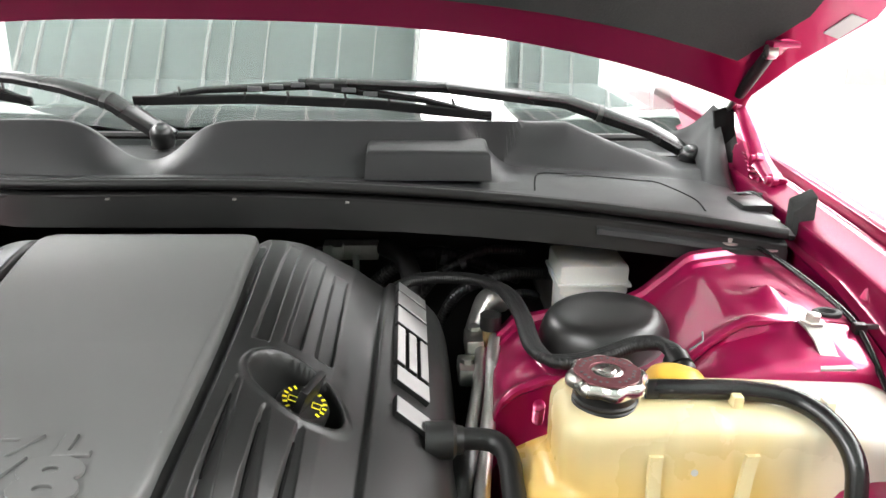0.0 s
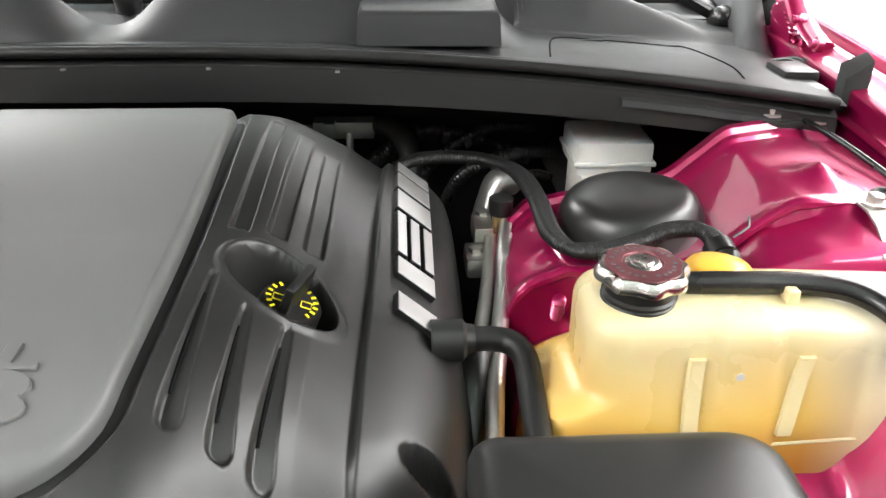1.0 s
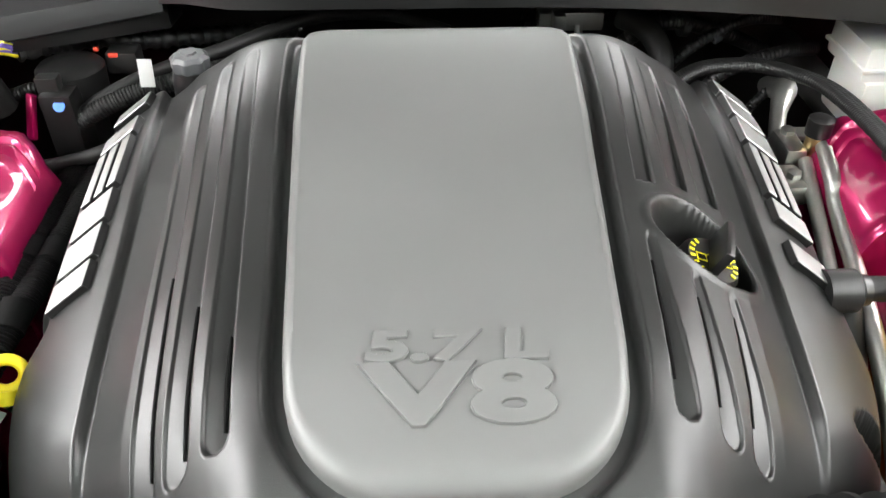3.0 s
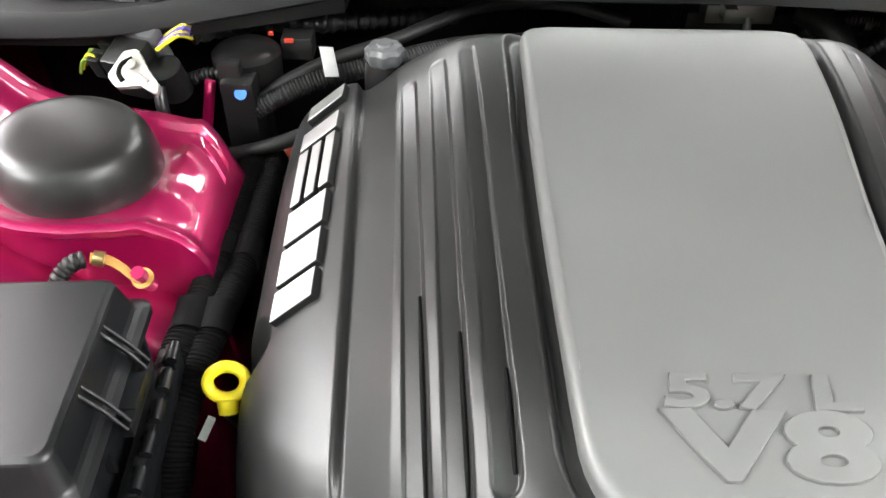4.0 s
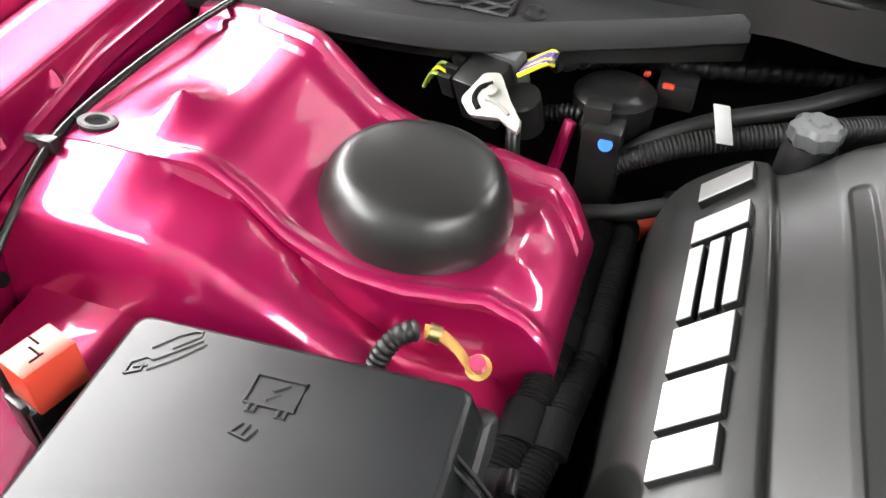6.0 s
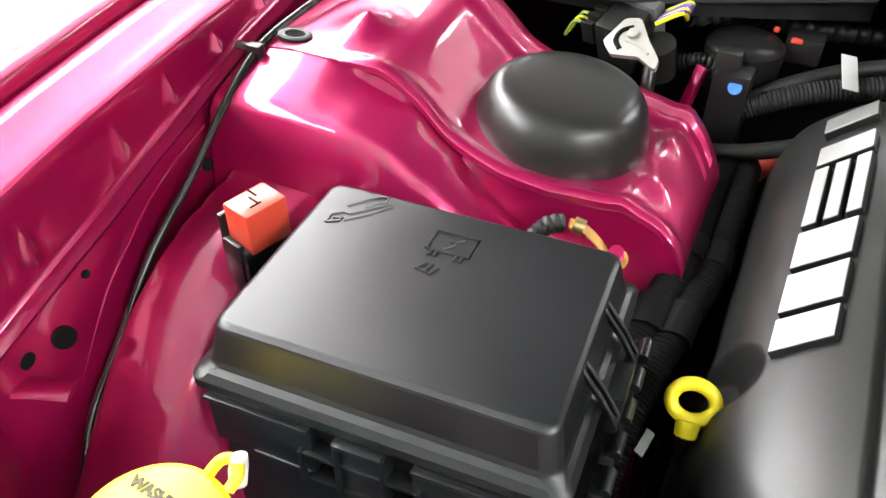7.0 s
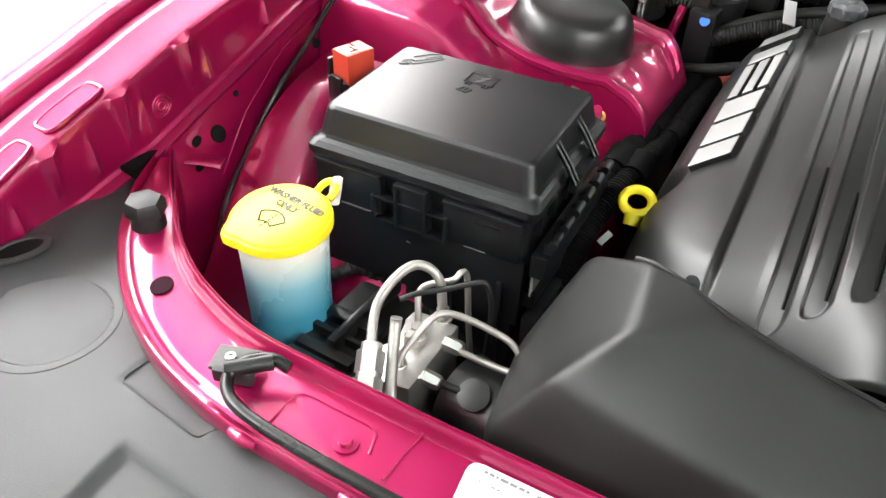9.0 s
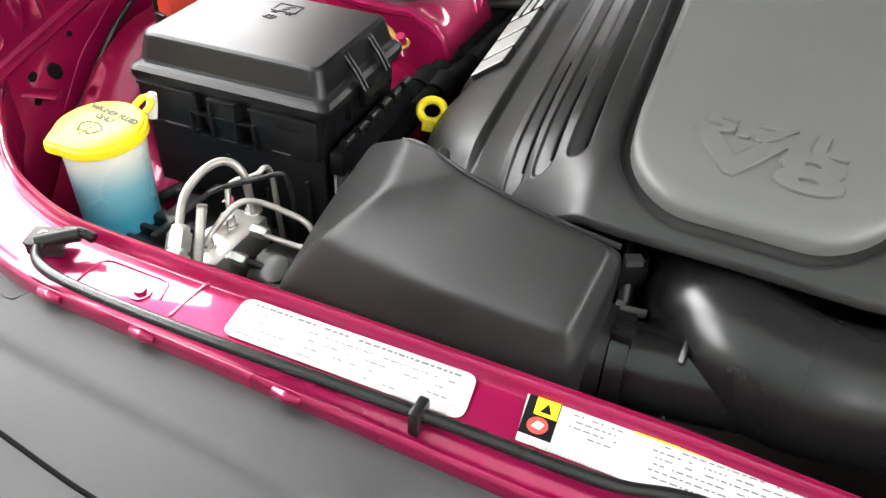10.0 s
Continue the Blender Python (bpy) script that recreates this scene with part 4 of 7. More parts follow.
for _k in range(9):
    part("print_bar", box(0.1000, 0.1012, -0.0645 + _k * 0.0021, -0.0635 + _k * 0.0021, 0.853, 0.881, 0, m=FB), SOFT_INK, fuse, "grey printed rows")
part("frame_bar", box(0.097, 0.110, -0.075, 0.06, 0.80, 0.83, 0.002, m=FB), FUSE, fuse)
for _y in (-0.017, 0.028):
    for _d in (-0.003, 0.003):
        part("latch_arm", bar_loft([FB @ Vector(p) for p in ((0.089, _y + _d, 0.962), (0.101, _y - 0.001 + _d, 0.947), (0.110, _y - 0.003 + _d, 0.934))], [0.0024] * 3, [0.005] * 3), FUSE, fuse)
part("latch_bar", box(0.105, 0.112, -0.022, 0.030, 0.924, 0.934, 0.002, m=FB), FUSE, fuse)
part("latch_hook", box(0.100, 0.112, -0.010, 0.018, 0.926, 0.936, 0.002, m=FB), FUSE, fuse)
for _k in range(7):
    part("rail_block", box(0.106, 0.114, -0.068 + _k * 0.020, -0.052 + _k * 0.020, 0.895, 0.905, 0.0015, m=FB), FUSE, fuse)
part("side_rail", box(0.098, 0.112, -0.072, 0.074, 0.872, 0.894, 0.002, m=FB), FUSE, fuse)
for _k in range(5):
    part("side_rib", box(0.094, 0.100, -0.060 + _k * 0.028, -0.057 + _k * 0.028, 0.905, 0.930, 0.0006, m=FB), FUSE, fuse)
part("label", box(0.0985, 0.1000, -0.067, -0.044, 0.848, 0.886, 0, m=FB), LABEL_WHITE, fuse, "small white printed label")


_e = FB @ Matrix.Translation((0.001, 0.036, 0.9681)) @ Matrix.Diagonal((0.84, 0.80, 1, 1))
emblem(_lid, [[(-0.016, -0.010), (-0.016, 0.011), (0.014, 0.011), (0.014, -0.010), (-0.016, -0.010)], [(-0.005, -0.006), (0.001, 0.0), (-0.003, 0.001), (0.005, 0.008)], [(-0.012, -0.010), (-0.012, -0.016), (-0.008, -0.016), (-0.008, -0.010)], [(0.006, -0.010), (0.006, -0.016), (0.010, -0.016), (0.010, -0.010)], [(-0.010, -0.024), (-0.014, -0.032), (-0.004, -0.034), (-0.001, -0.026)], [(-0.006, -0.024), (-0.008, -0.033)]], _e, FUSE)
_e = FB @ Matrix.Translation((-0.064, 0.044, 0.9681)) @ Matrix.Diagonal((1.3, 1.2, 1, 1))
_puller = [[(-0.003, 0.0045), (0.008, 0.0062), (0.0150, 0.0055), (0.0172, 0.0036), (0.0155, 0.0018), (0.004, 0.0006)], [(-0.008, -0.0058), (0.004, -0.0052), (0.0165, -0.0030)], [(-0.004, -0.0020), (0.010, -0.0012), (0.0160, -0.0005)], [(-0.016, -0.0040), (-0.012, 0.0006), (-0.006, 0.0004), (-0.004, -0.0020)], [(-0.016, -0.0040), (-0.010, -0.0052), (-0.008, -0.0024)], [(-0.012, -0.0022), (-0.007, -0.0040)]]
emblem(_lid, [[(0.72 * u - 0.69 * v, 0.69 * u + 0.72 * v) for u, v in line] for line in _puller], _e, FUSE, 0.0010)

# ---- relay ----
relay = thing("relay", "orange red relay cube in a black clip holder", "relay")
RM = Matrix.Translation((-0.577, 0.543, 0)) @ Euler((0, 0, radians(-16))).to_matrix().to_4x4()
part("holder", box(-0.009, 0.016, -0.018, 0.016, 0.86, 0.946, 0.002, m=RM), PLASTIC_DARK, relay)
part("holder_side", box(-0.0115, -0.0075, -0.016, 0.014, 0.88, 0.962, 0.001, m=RM), PLASTIC_DARK, relay)
part("holder_clip", box(-0.003, 0.012, -0.0195, -0.0155, 0.90, 0.950, 0.001, m=RM), PLASTIC_DARK, relay)
part("cube", box(-0.0055, 0.0175, -0.014, 0.016, 0.943, 0.972, 0.002, m=RM), ORANGE, relay, "orange red relay cube")
for _x, _y, _a in ((-0.005, 0.004, 0), (0.006, -0.002, 90), (0.001, 0.0, 0)):
    part("terminal_slot", box(-0.004, 0.004, -0.0006, 0.0006, 0.9715, 0.9724, 0, m=RM @ Matrix.Translation((_x + 0.005, _y, 0)) @ Euler((0, 0, radians(_a))).to_matrix().to_4x4()), INK_AND_SHADE, relay)

# ---- washer bottle ----
WB = Matrix.Translation((-0.507, 0.364, 0))
bottle = thing("washer_bottle", "translucent washer bottle half full of blue fluid", "washer bottle")
part("neck", lathe([(0.030, 0.62), (0.0315, 0.72), (0.0310, 0.80), (0.0325, 0.815), (0.0330, 0.83), (0.0340, 0.895), (0.0348, 0.905), (0.0345, 0.918)], 48, WB), WASHER, bottle, "translucent neck showing blue fluid")


def washer_cap_ring(r, z):
    pts = []
    for k in range(72):
        a = 2 * math.pi * k / 72
        b = math.atan2(math.sin(a - radians(238)), math.cos(a - radians(238)))
        lip = 1 + 0.17 * max(0, 1 - abs(b) / 0.36)
        pts.append((r * lip * math.cos(a), r * lip * math.sin(a), z))
    return pts


_c = loft([washer_cap_ring(0.0370, 0.9145), washer_cap_ring(0.0390, 0.9155), washer_cap_ring(0.0392, 0.9195), washer_cap_ring(0.0386, 0.9225), washer_cap_ring(0.0368, 0.9236), washer_cap_ring(0.0362, 0.9252), washer_cap_ring(0.0345, 0.9262), washer_cap_ring(0.015, 0.9268)])
WC = WB @ Matrix.Translation((0, 0, 0.918)) @ Euler((radians(4), 0, 0)).to_matrix().to_4x4() @ Matrix.Translation((0, 0, -0.918))
_wcap = part("cap", ([tuple(WC @ Vector(v)) for v in _c[0]], [], _c[2]), YELLOW, bottle, "bright yellow snap cap")
part("strap", tube([WC @ Vector(p) for p in ((0.004, 0.036, 0.922), (0.008, 0.044, 0.928), (0.014, 0.047, 0.929), (0.019, 0.043, 0.926), (0.018, 0.035, 0.922))], 0.0030, 10), YELLOW, bottle)
part("strap_tab", tube([WC @ Vector(p) for p in ((0.014, 0.044, 0.910), (0.015, 0.047, 0.922), (0.018, 0.048, 0.934))], [0.0045, 0.0050, 0.0038], 12, flat=0.6), WHITE_PLASTIC, bottle, "milky white strap tab")
TW = WC @ Matrix.Translation((0, 0, 0.9268)) @ Euler((0, 0, radians(-5))).to_matrix().to_4x4()
OLIVE = mat("olive_print", (0.045, 0.036, 0.008), 0.5, bump=0)
writing("lettering", "WASHER FLUID", 0.0078, TW @ Matrix.Translation((0.001, 0.0165, 0)), OLIVE, _wcap, 0.0003, offset=0.0004)
writing("lettering", "ONLY", 0.0078, TW @ Matrix.Translation((0.0, 0.008, 0)), OLIVE, _wcap, 0.0003, offset=0.0004)
_arc = [(0.0160 * math.sin(t), -0.0215 + 0.0190 * math.cos(t)) for t in np.linspace(-0.85, 0.85, 13)]
_low = [(0.0075 * math.sin(t), -0.0235 + 0.0080 * math.cos(t)) for t in np.linspace(0.85, -0.85, 9)]
emblem(_wcap, [_arc + _low + _arc[:1]] + [[(0.0002 * k, -0.0215 + 0.0036 * k), (0.0002 * k, -0.0198 + 0.0036 * k)] for k in range(5)] + [[(q * 0.0022 * k, 0.0018 + 0.0016 * k - 0.00035 * k * k), (q * 0.0022 * (k + 0.5), 0.0018 + 0.0016 * (k + 0.5) - 0.00035 * (k + 0.5) ** 2)] for q in (-1, 1) for k in (1, 2, 3)], TW @ Matrix.Translation((0, 0.002, 0)), OLIVE, 0.0008)

# ---- dipstick ----
dip = thing("oil_dipstick", "yellow ring handled oil dipstick", "dipstick")
DM = Matrix.Translation((-0.304, 0.580, 0.889)) @ Euler((radians(52), 0, radians(6))).to_matrix().to_4x4()
_ringpts = [DM @ Vector((0.0125 * math.cos(a), 0.0105 * math.sin(a), 0)) for a in np.linspace(0, 2 * math.pi, 33)]
part("ring", tube(_ringpts, 0.0042, 10, smooth=False), YELLOW, dip)
part("stem", tube([DM @ Vector((0, -0.011, 0)), DM @ Vector((0, -0.021, 0))], [0.0075, 0.0065], 10, smooth=False), YELLOW, dip)

part("tube", tube([DM @ Vector((0, -0.018, 0)), Vector((-0.300, 0.592, 0.82)), Vector((-0.27, 0.6, 0.70))], 0.0055, 10, smooth=False), PLASTIC_DARK, dip, "dark steel guide tube")

# ---- coolant tank ----
tank = thing("coolant_tank", "translucent amber coolant reservoir with ribbed front", "coolant tank")


def tank_body():
    levels = [(z, 0.0) for z in (0.66, 0.78, 0.85, 0.88, 0.896, 0.903, 0.908, 0.912, 0.916, 0.920, 0.925, 0.931, 0.938, 0.946, 0.955)]
    levels += [(0.962, 0.0008), (0.967, 0.0024), (0.971, 0.0052), (0.974, 0.0094), (0.9757, 0.015), (0.9764, 0.022), (0.9766, 0.034)]
    rings = []
    for z, inset in levels:
        low = smoothstep(0.919, 0.901, z)
        x0 = 0.3715 - 0.031 * low - 0.006 * smoothstep(0.90, 0.80, z) + inset
        x1 = 0.660 - inset
        y0 = 0.541 - 0.012 * smoothstep(0.948, 0.880, z) - 0.016 * smoothstep(0.88, 0.66, z) + inset
        y1 = 0.630 - inset
        r = 0.022 - 0.4 * inset
        front = [(x0 + r - r * math.cos(a), y0 + r - r * math.sin(a)) for a in np.linspace(0, math.pi / 2, 7)]
        for x in np.linspace(x0 + r, x1 - r, 92)[1:-1]:
            crease = sum(smoothstep(0.0045, 0.0008, abs(x - c)) for c in (0.452, 0.494, 0.558))
            step = 0.0030 * (smoothstep(0.452, 0.456, x) - smoothstep(0.490, 0.494, x) + smoothstep(0.558, 0.562, x))
            front.append((x, y0 - step * smoothstep(0.030, 0.010, inset) - 0.0016 * crease * smoothstep(0.012, 0.002, inset)))
        front += [(x1 - r + r * math.sin(a), y0 + r - r * math.cos(a)) for a in np.linspace(0, math.pi / 2, 7)]
        back = [(x1 - r + r * math.cos(a), y1 - r + r * math.sin(a)) for a in np.linspace(0, math.pi / 2, 5)] + [(x0 + r - r * math.sin(a), y1 - r + r * math.cos(a)) for a in np.linspace(0, math.pi / 2, 5)]
        rings.append([(x, y, z - 0.010 * smoothstep(0.44, 0.66, x) * smoothstep(0.93, 0.97, z)) for x, y in front + back])
    return loft(rings)


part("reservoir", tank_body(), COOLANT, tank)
for _x, _lean in ((0.4385, 0.002), (0.5030, 0.011)):
    _rows = []
    for _k in np.linspace(0, 1, 7):
        _z = 0.893 + 0.055 * _k
        _y = 0.541 - 0.012 * smoothstep(0.948, 0.880, _z) - 0.0035
        _c = _x + _lean * _k
        _rows.append([(_c - 0.0056, _y + 0.004, _z), (_c - 0.0050, _y + 0.0002, _z), (_c + 0.0050, _y + 0.0002, _z), (_c + 0.0056, _y + 0.004, _z)])
    part("level_strip", loft(_rows), TANK_PALE, tank, "pale translucent level strip")
TC = Matrix.Translation((0.408, 0.576, 0.966)) @ Matrix.Diagonal((0.89, 0.89, 1, 1))
part("filler_neck", lathe([(0.029, -0.002), (0.029, 0.009), (0.0285, 0.010), (0.0275, 0.0105), (0.0285, 0.013), (0.0265, 0.0145), (0.0265, 0.024)], 36, TC), PLASTIC_DARK, tank)
_pc = part("pressure_cap", lathe([(0.027, 0.0235), (0.0335, 0.0240), (0.0345, 0.0265), (0.034, 0.0305), (0.031, 0.0335), (0.020, 0.0345), (0.019, 0.0325), (0.011, 0.0325), (0.010, 0.0345), (0.004, 0.0345), (0.003, 0.033), (0.0, 0.033)], 64, TC, wave=lambda a: 1 + 0.055 * math.cos(8 * a)), CHROME, tank, "worn chrome pressure cap with grey print and maroon painted reflection")
# The maroon of this ring is a painted reflection of the hood.
part("cap_face", lathe([(0.0285, 0.0338), (0.0285, 0.0346), (0.0155, 0.0352), (0.0150, 0.0346)], 48, TC, wave=lambda a: 1 + 0.02 * math.cos(8 * a)), HOOD_REFLECTION, _pc, "worn chrome ring coloured with the hood's maroon reflection")
part("cap_rivet", lathe([(0.0135, 0.0325), (0.0135, 0.0345), (0.011, 0.0358), (0.008, 0.0352), (0.0065, 0.0362), (0.003, 0.0355), (0, 0.0355)], 36, TC), CHROME, _pc)
for _k in range(26):
    if _k % 7 != 6:
        _a = 2 * math.pi * _k / 26
        part("print_mark", box(-0.0011, 0.0011, -0.0014, 0.0014, 0.0349, 0.0354, 0, m=TC @ Euler((0, 0, _a)).to_matrix().to_4x4() @ Matrix.Translation((0, 0.0222 + 0.001 * (_k % 2), 0))), GREY_CAP, _pc)
part("white_dot", lathe([(0.0028, 0), (0.0028, 0.0006), (0, 0.0006)], 12, Matrix.Translation((0.4695, 0.5362, 0.9356)) @ Euler((radians(86), 0, 0)).to_matrix().to_4x4()), LABEL_WHITE, tank)
part("moulding_seam", tube([(x, 0.5275 if 0.456 < x < 0.49 or x > 0.562 else 0.5300, 0.884 + 0.05 * (x - 0.5)) for x in np.linspace(0.47, 0.645, 30)], 0.0016, 6, smooth=False), TANK_PALE, tank)
part("bleed_cap", lathe([(0.026, -0.02), (0.026, 0.004), (0.022, 0.010), (0.012, 0.014), (0.0, 0.015)], 32, Matrix.Translation((0.472, 0.603, 0.972))), BLEED, tank, "amber domed bleed cap")
part("overflow_hose", tube([(0.440, 0.580, 0.982), (0.47, 0.578, 0.983), (0.52, 0.576, 0.982), (0.553, 0.565, 0.980), (0.572, 0.540, 0.972), (0.578, 0.515, 0.955), (0.575, 0.50, 0.92)], 0.0080, 14), GLOSS, tank)
for _x, _y in ((0.508, 0.566), (0.575, 0.556)):
    part("hose_clip", box(_x - 0.004, _x + 0.004, _y - 0.004, _y + 0.008, 0.965, 0.984, 0.0015), COOLANT, tank)

# ---- black box before the tank ----
duct = thing("front_box", "smooth black plastic box with rounded lid edge", "plastic box")
_plan = rounded([(0.285, 0.29), (0.464, 0.29), (0.464, 0.478), (0.285, 0.478)], [0.02, 0.02, 0.034, 0.012], 7)


def box_ring(inset, z):
    cx, cy = 0.3745, 0.384
    return [(cx + (x - cx) * (1 - inset / 0.09), cy + (y - cy) * (1 - inset / 0.094), z) for x, y in _plan]


part("body", loft([box_ring(0.020, 0.58), box_ring(0.004, 0.90), box_ring(0.003, 0.915)]), PLASTIC, duct)
part("lid", loft([box_ring(0.006, 0.913), box_ring(0.0, 0.916), box_ring(0.0, 0.930), box_ring(0.002, 0.939), box_ring(0.006, 0.946), box_ring(0.012, 0.950), box_ring(0.020, 0.952), box_ring(0.06, 0.953)]), PLASTIC, duct)
_latch = part("latch", box(0.30, 0.325, 0.476, 0.484, 0.885, 0.930, 0.002), PLASTIC_DARK, duct)

# ---- air box ----
airbox = thing("air_filter_box", "satin black plastic air filter box", "air filter box")


def airbox_cage():
    outer = [(-0.308, 0.316), (-0.200, 0.308), (-0.070, 0.301), (-0.064, 0.385), (-0.13, 0.394), (-0.19, 0.410), (-0.245, 0.436), (-0.300, 0.450), (-0.322, 0.40)]
    ridge = [(-0.274, 0.337), (-0.180, 0.322), (-0.080, 0.313), (-0.074, 0.374), (-0.13, 0.383), (-0.19, 0.399), (-0.222, 0.415), (-0.249, 0.426), (-0.240, 0.366)]
    shoulder = [0.858, 0.876, 0.898, 0.940, 0.943, 0.945, 0.946, 0.922, 0.872]
    top = [0.912, 0.918, 0.924, 0.951, 0.953, 0.956, 0.958, 0.955, 0.945]
    bm = bmesh.new()
    cut = bm.edges.layers.float.new("crease_edge")
    n = len(outer)
    low = [bm.verts.new((x, y, 0.62)) for x, y in outer]
    mid = [bm.verts.new((x, y, z)) for (x, y), z in zip(outer, shoulder)]
    high = [bm.verts.new((x, y, z)) for (x, y), z in zip(ridge, top)]
    for a, b in ((low, mid), (mid, high)):
        for i in range(n):
            bm.faces.new((a[i], a[(i + 1) % n], b[(i + 1) % n], b[i]))
    bm.faces.new((high[8], high[7], high[6], high[5]))
    bm.faces.new((high[0], high[8], high[5], high[1]))
    bm.faces.new((high[1], high[5], high[4]))
    bm.faces.new((high[1], high[4], high[3], high[2]))
    bm.faces.new(low[::-1])
    for e in bm.edges:
        a, b = (v.co for v in e.verts)
        if max(a.z, b.z) < 0.63:
            e[cut] = 1.0
        elif min(a.z, b.z) < 0.63:
            e[cut] = 0.35
        else:
            e[cut] = 0.50
    return bm


def rounded_by_subdivision(ob, levels=3):
    mod = ob.modifiers.new("rounding", "SUBSURF")
    mod.levels = mod.render_levels = levels
    if "sharp_edge" in ob.data.attributes:
        ob.data.attributes.remove(ob.data.attributes["sharp_edge"])
    return ob


rounded_by_subdivision(part("housing", airbox_cage(), AIRBOX, airbox), 4)
part("rim_bead", tube([(-0.070, 0.387, 0.9425), (-0.13, 0.3955, 0.944), (-0.19, 0.4115, 0.946), (-0.24, 0.4335, 0.946), (-0.262, 0.442, 0.940)], 0.0022, 8, 6), AIRBOX, airbox)
part("rim_nub", lathe([(0.0055, -0.006), (0.0055, 0.003), (0.004, 0.006), (0, 0.0068)], 14, Matrix.Translation((-0.222, 0.431, 0.943))), AIRBOX, airbox)
part("collar", tube([(-0.074, 0.366, 0.862), (-0.060, 0.367, 0.862)], 0.037, 36, smooth=False), PLASTIC_DARK, airbox)
part("clamp_band", tube([(-0.058, 0.367, 0.862), (-0.046, 0.368, 0.8625)], 0.0345, 36, smooth=False), PLASTIC_DARK, airbox)
part("clamp_clip", box(-0.060, -0.044, 0.352, 0.368, 0.889, 0.900, 0.003), GLOSS, airbox, "glossy black spring clip")
part("clamp_screw", tube([(-0.062, 0.396, 0.884), (-0.044, 0.397, 0.885)], 0.0032, 10, smooth=False), IRON, airbox)
part("screw_head", tube([(-0.066, 0.3957, 0.884), (-0.060, 0.396, 0.884)], 0.0055, 6, smooth=False), IRON, airbox)

# ---- intake tube ----
intake = thing("intake_tube", "smooth black plastic air intake tube with elbow", "intake tube")
part("connector", tube([(-0.046, 0.368, 0.8625), (-0.02, 0.370, 0.864), (0.03, 0.378, 0.870)], [0.0300, 0.0305, 0.034], 36), GLOSS, intake)
part("elbow", tube([(-0.012, 0.505, 0.862), (-0.013, 0.478, 0.870), (-0.010, 0.448, 0.878), (0.000, 0.418, 0.882), (0.022, 0.396, 0.882), (0.055, 0.387, 0.880), (0.09, 0.390, 0.879), (0.13, 0.398, 0.880), (0.165, 0.404, 0.882)], [0.046, 0.046, 0.0465, 0.048, 0.049, 0.0475, 0.046, 0.046, 0.046], 44, 10), GLOSS, intake)
part("seam", tube([(-0.012, 0.372 + 0.0345 * math.cos(a), 0.866 + 0.0345 * math.sin(a)) for a in np.linspace(-2.6, 2.2, 30)], 0.0022, 8, smooth=False), GLOSS, intake)
part("throttle_ring", tube([(-0.012, 0.480, 0.869), (-0.012, 0.490, 0.866)], 0.0525, 40, smooth=False), PLASTIC_DARK, intake)
part("throttle_clamp", tube([(-0.012, 0.470, 0.872), (-0.012, 0.478, 0.870)], 0.0492, 40, smooth=False), STEEL, intake, "bright steel clamp band")
part("bellows", tube([(0.16, 0.402, 0.882), (0.20, 0.412, 0.884), (0.25, 0.413, 0.884)], 0.043, 32, ribs=0.0045, pitch=0.014), RUBBER, intake, "black ribbed rubber bellows")
part("clamp_band", tube([(0.250, 0.413, 0.884), (0.262, 0.413, 0.884)], 0.0445, 32, smooth=False), STEEL, intake, "bright steel clamp band")
part("end_cuff", tube([(0.262, 0.413, 0.884), (0.295, 0.412, 0.882)], 0.042, 32, smooth=False), PLASTIC_DARK, intake)

# ---- cowl ----
cowl = thing("cowl_panel", "grey black plastic cowl panel below the windshield", "cowl panel")


def cowl_front(x):
    return 0.935 - 0.085 * (abs(x) / 0.66) ** 2.2 if x > 0 else 0.935 + 0.032 * smoothstep(-0.18, -0.27, x)


def cowl_seal_z(x):
    return 1.053 - 0.030 * (abs(x) / 0.66) ** 2 if x > 0 else 1.053 - 0.004 * abs(x) / 0.66 - 0.036 * smoothstep(-0.20, -0.46, x)


def cowl_edge(x):
    """Where the upright face of the cowl ends at its top edge."""
    return 1.02 + 0.08 * smoothstep(0.315, 0.43, x)


def cowl_z(x, y):
    yf, low, ye = cowl_front(x), cowl_seal_z(x), cowl_edge(x)
    top = float(np.interp(x, [-0.66, -0.5, 0.47, 0.53, 0.625, 0.68], [1.07, 1.098, 1.101, 1.076, 1.040, 1.036])) + 0.1715 * (1.10 - ye)
    notch = 0.050 * math.exp(-(abs(x + 0.064) / 0.057) ** 2.4)
    if y <= ye:
        foot = max(yf + 0.024, 0.978)
        ledge = low + 0.006 * smoothstep(yf + 0.010, yf + 0.014, y) - 0.004 * smoothstep(yf + 0.020, yf + 0.026, y)
        t = max(0.0, (y - foot) / (ye - foot))
        z = ledge + (top - notch - ledge) * (t ** 0.85)
        shelf = low + 0.004 * smoothstep(yf, yf + 0.02, y)
        shelf += (top - shelf) * smoothstep(1.066, 1.098, y)
        z += (shelf - z) * smoothstep(0.315, 0.40, x)
    else:
        z = max(top - notch - 0.9 * max(0.0, y - ye - 0.006), min(top - notch, 1.045))
    return z


def cowl_panel():
    xs = np.linspace(-0.68, 0.68, 273)
    vs = np.linspace(0, 1, 170)
    verts, faces = [], []
    for v in vs:
        for x in xs:
            y = cowl_front(x) + (1.20 - cowl_front(x)) * v
            verts.append((x, y, cowl_z(x, y)))
    n = len(xs)
    for j in range(len(vs) - 1):
        for i in range(n - 1):
            faces.append((j * n + i, j * n + i + 1, (j + 1) * n + i + 1, (j + 1) * n + i))
    return (verts, [], faces)


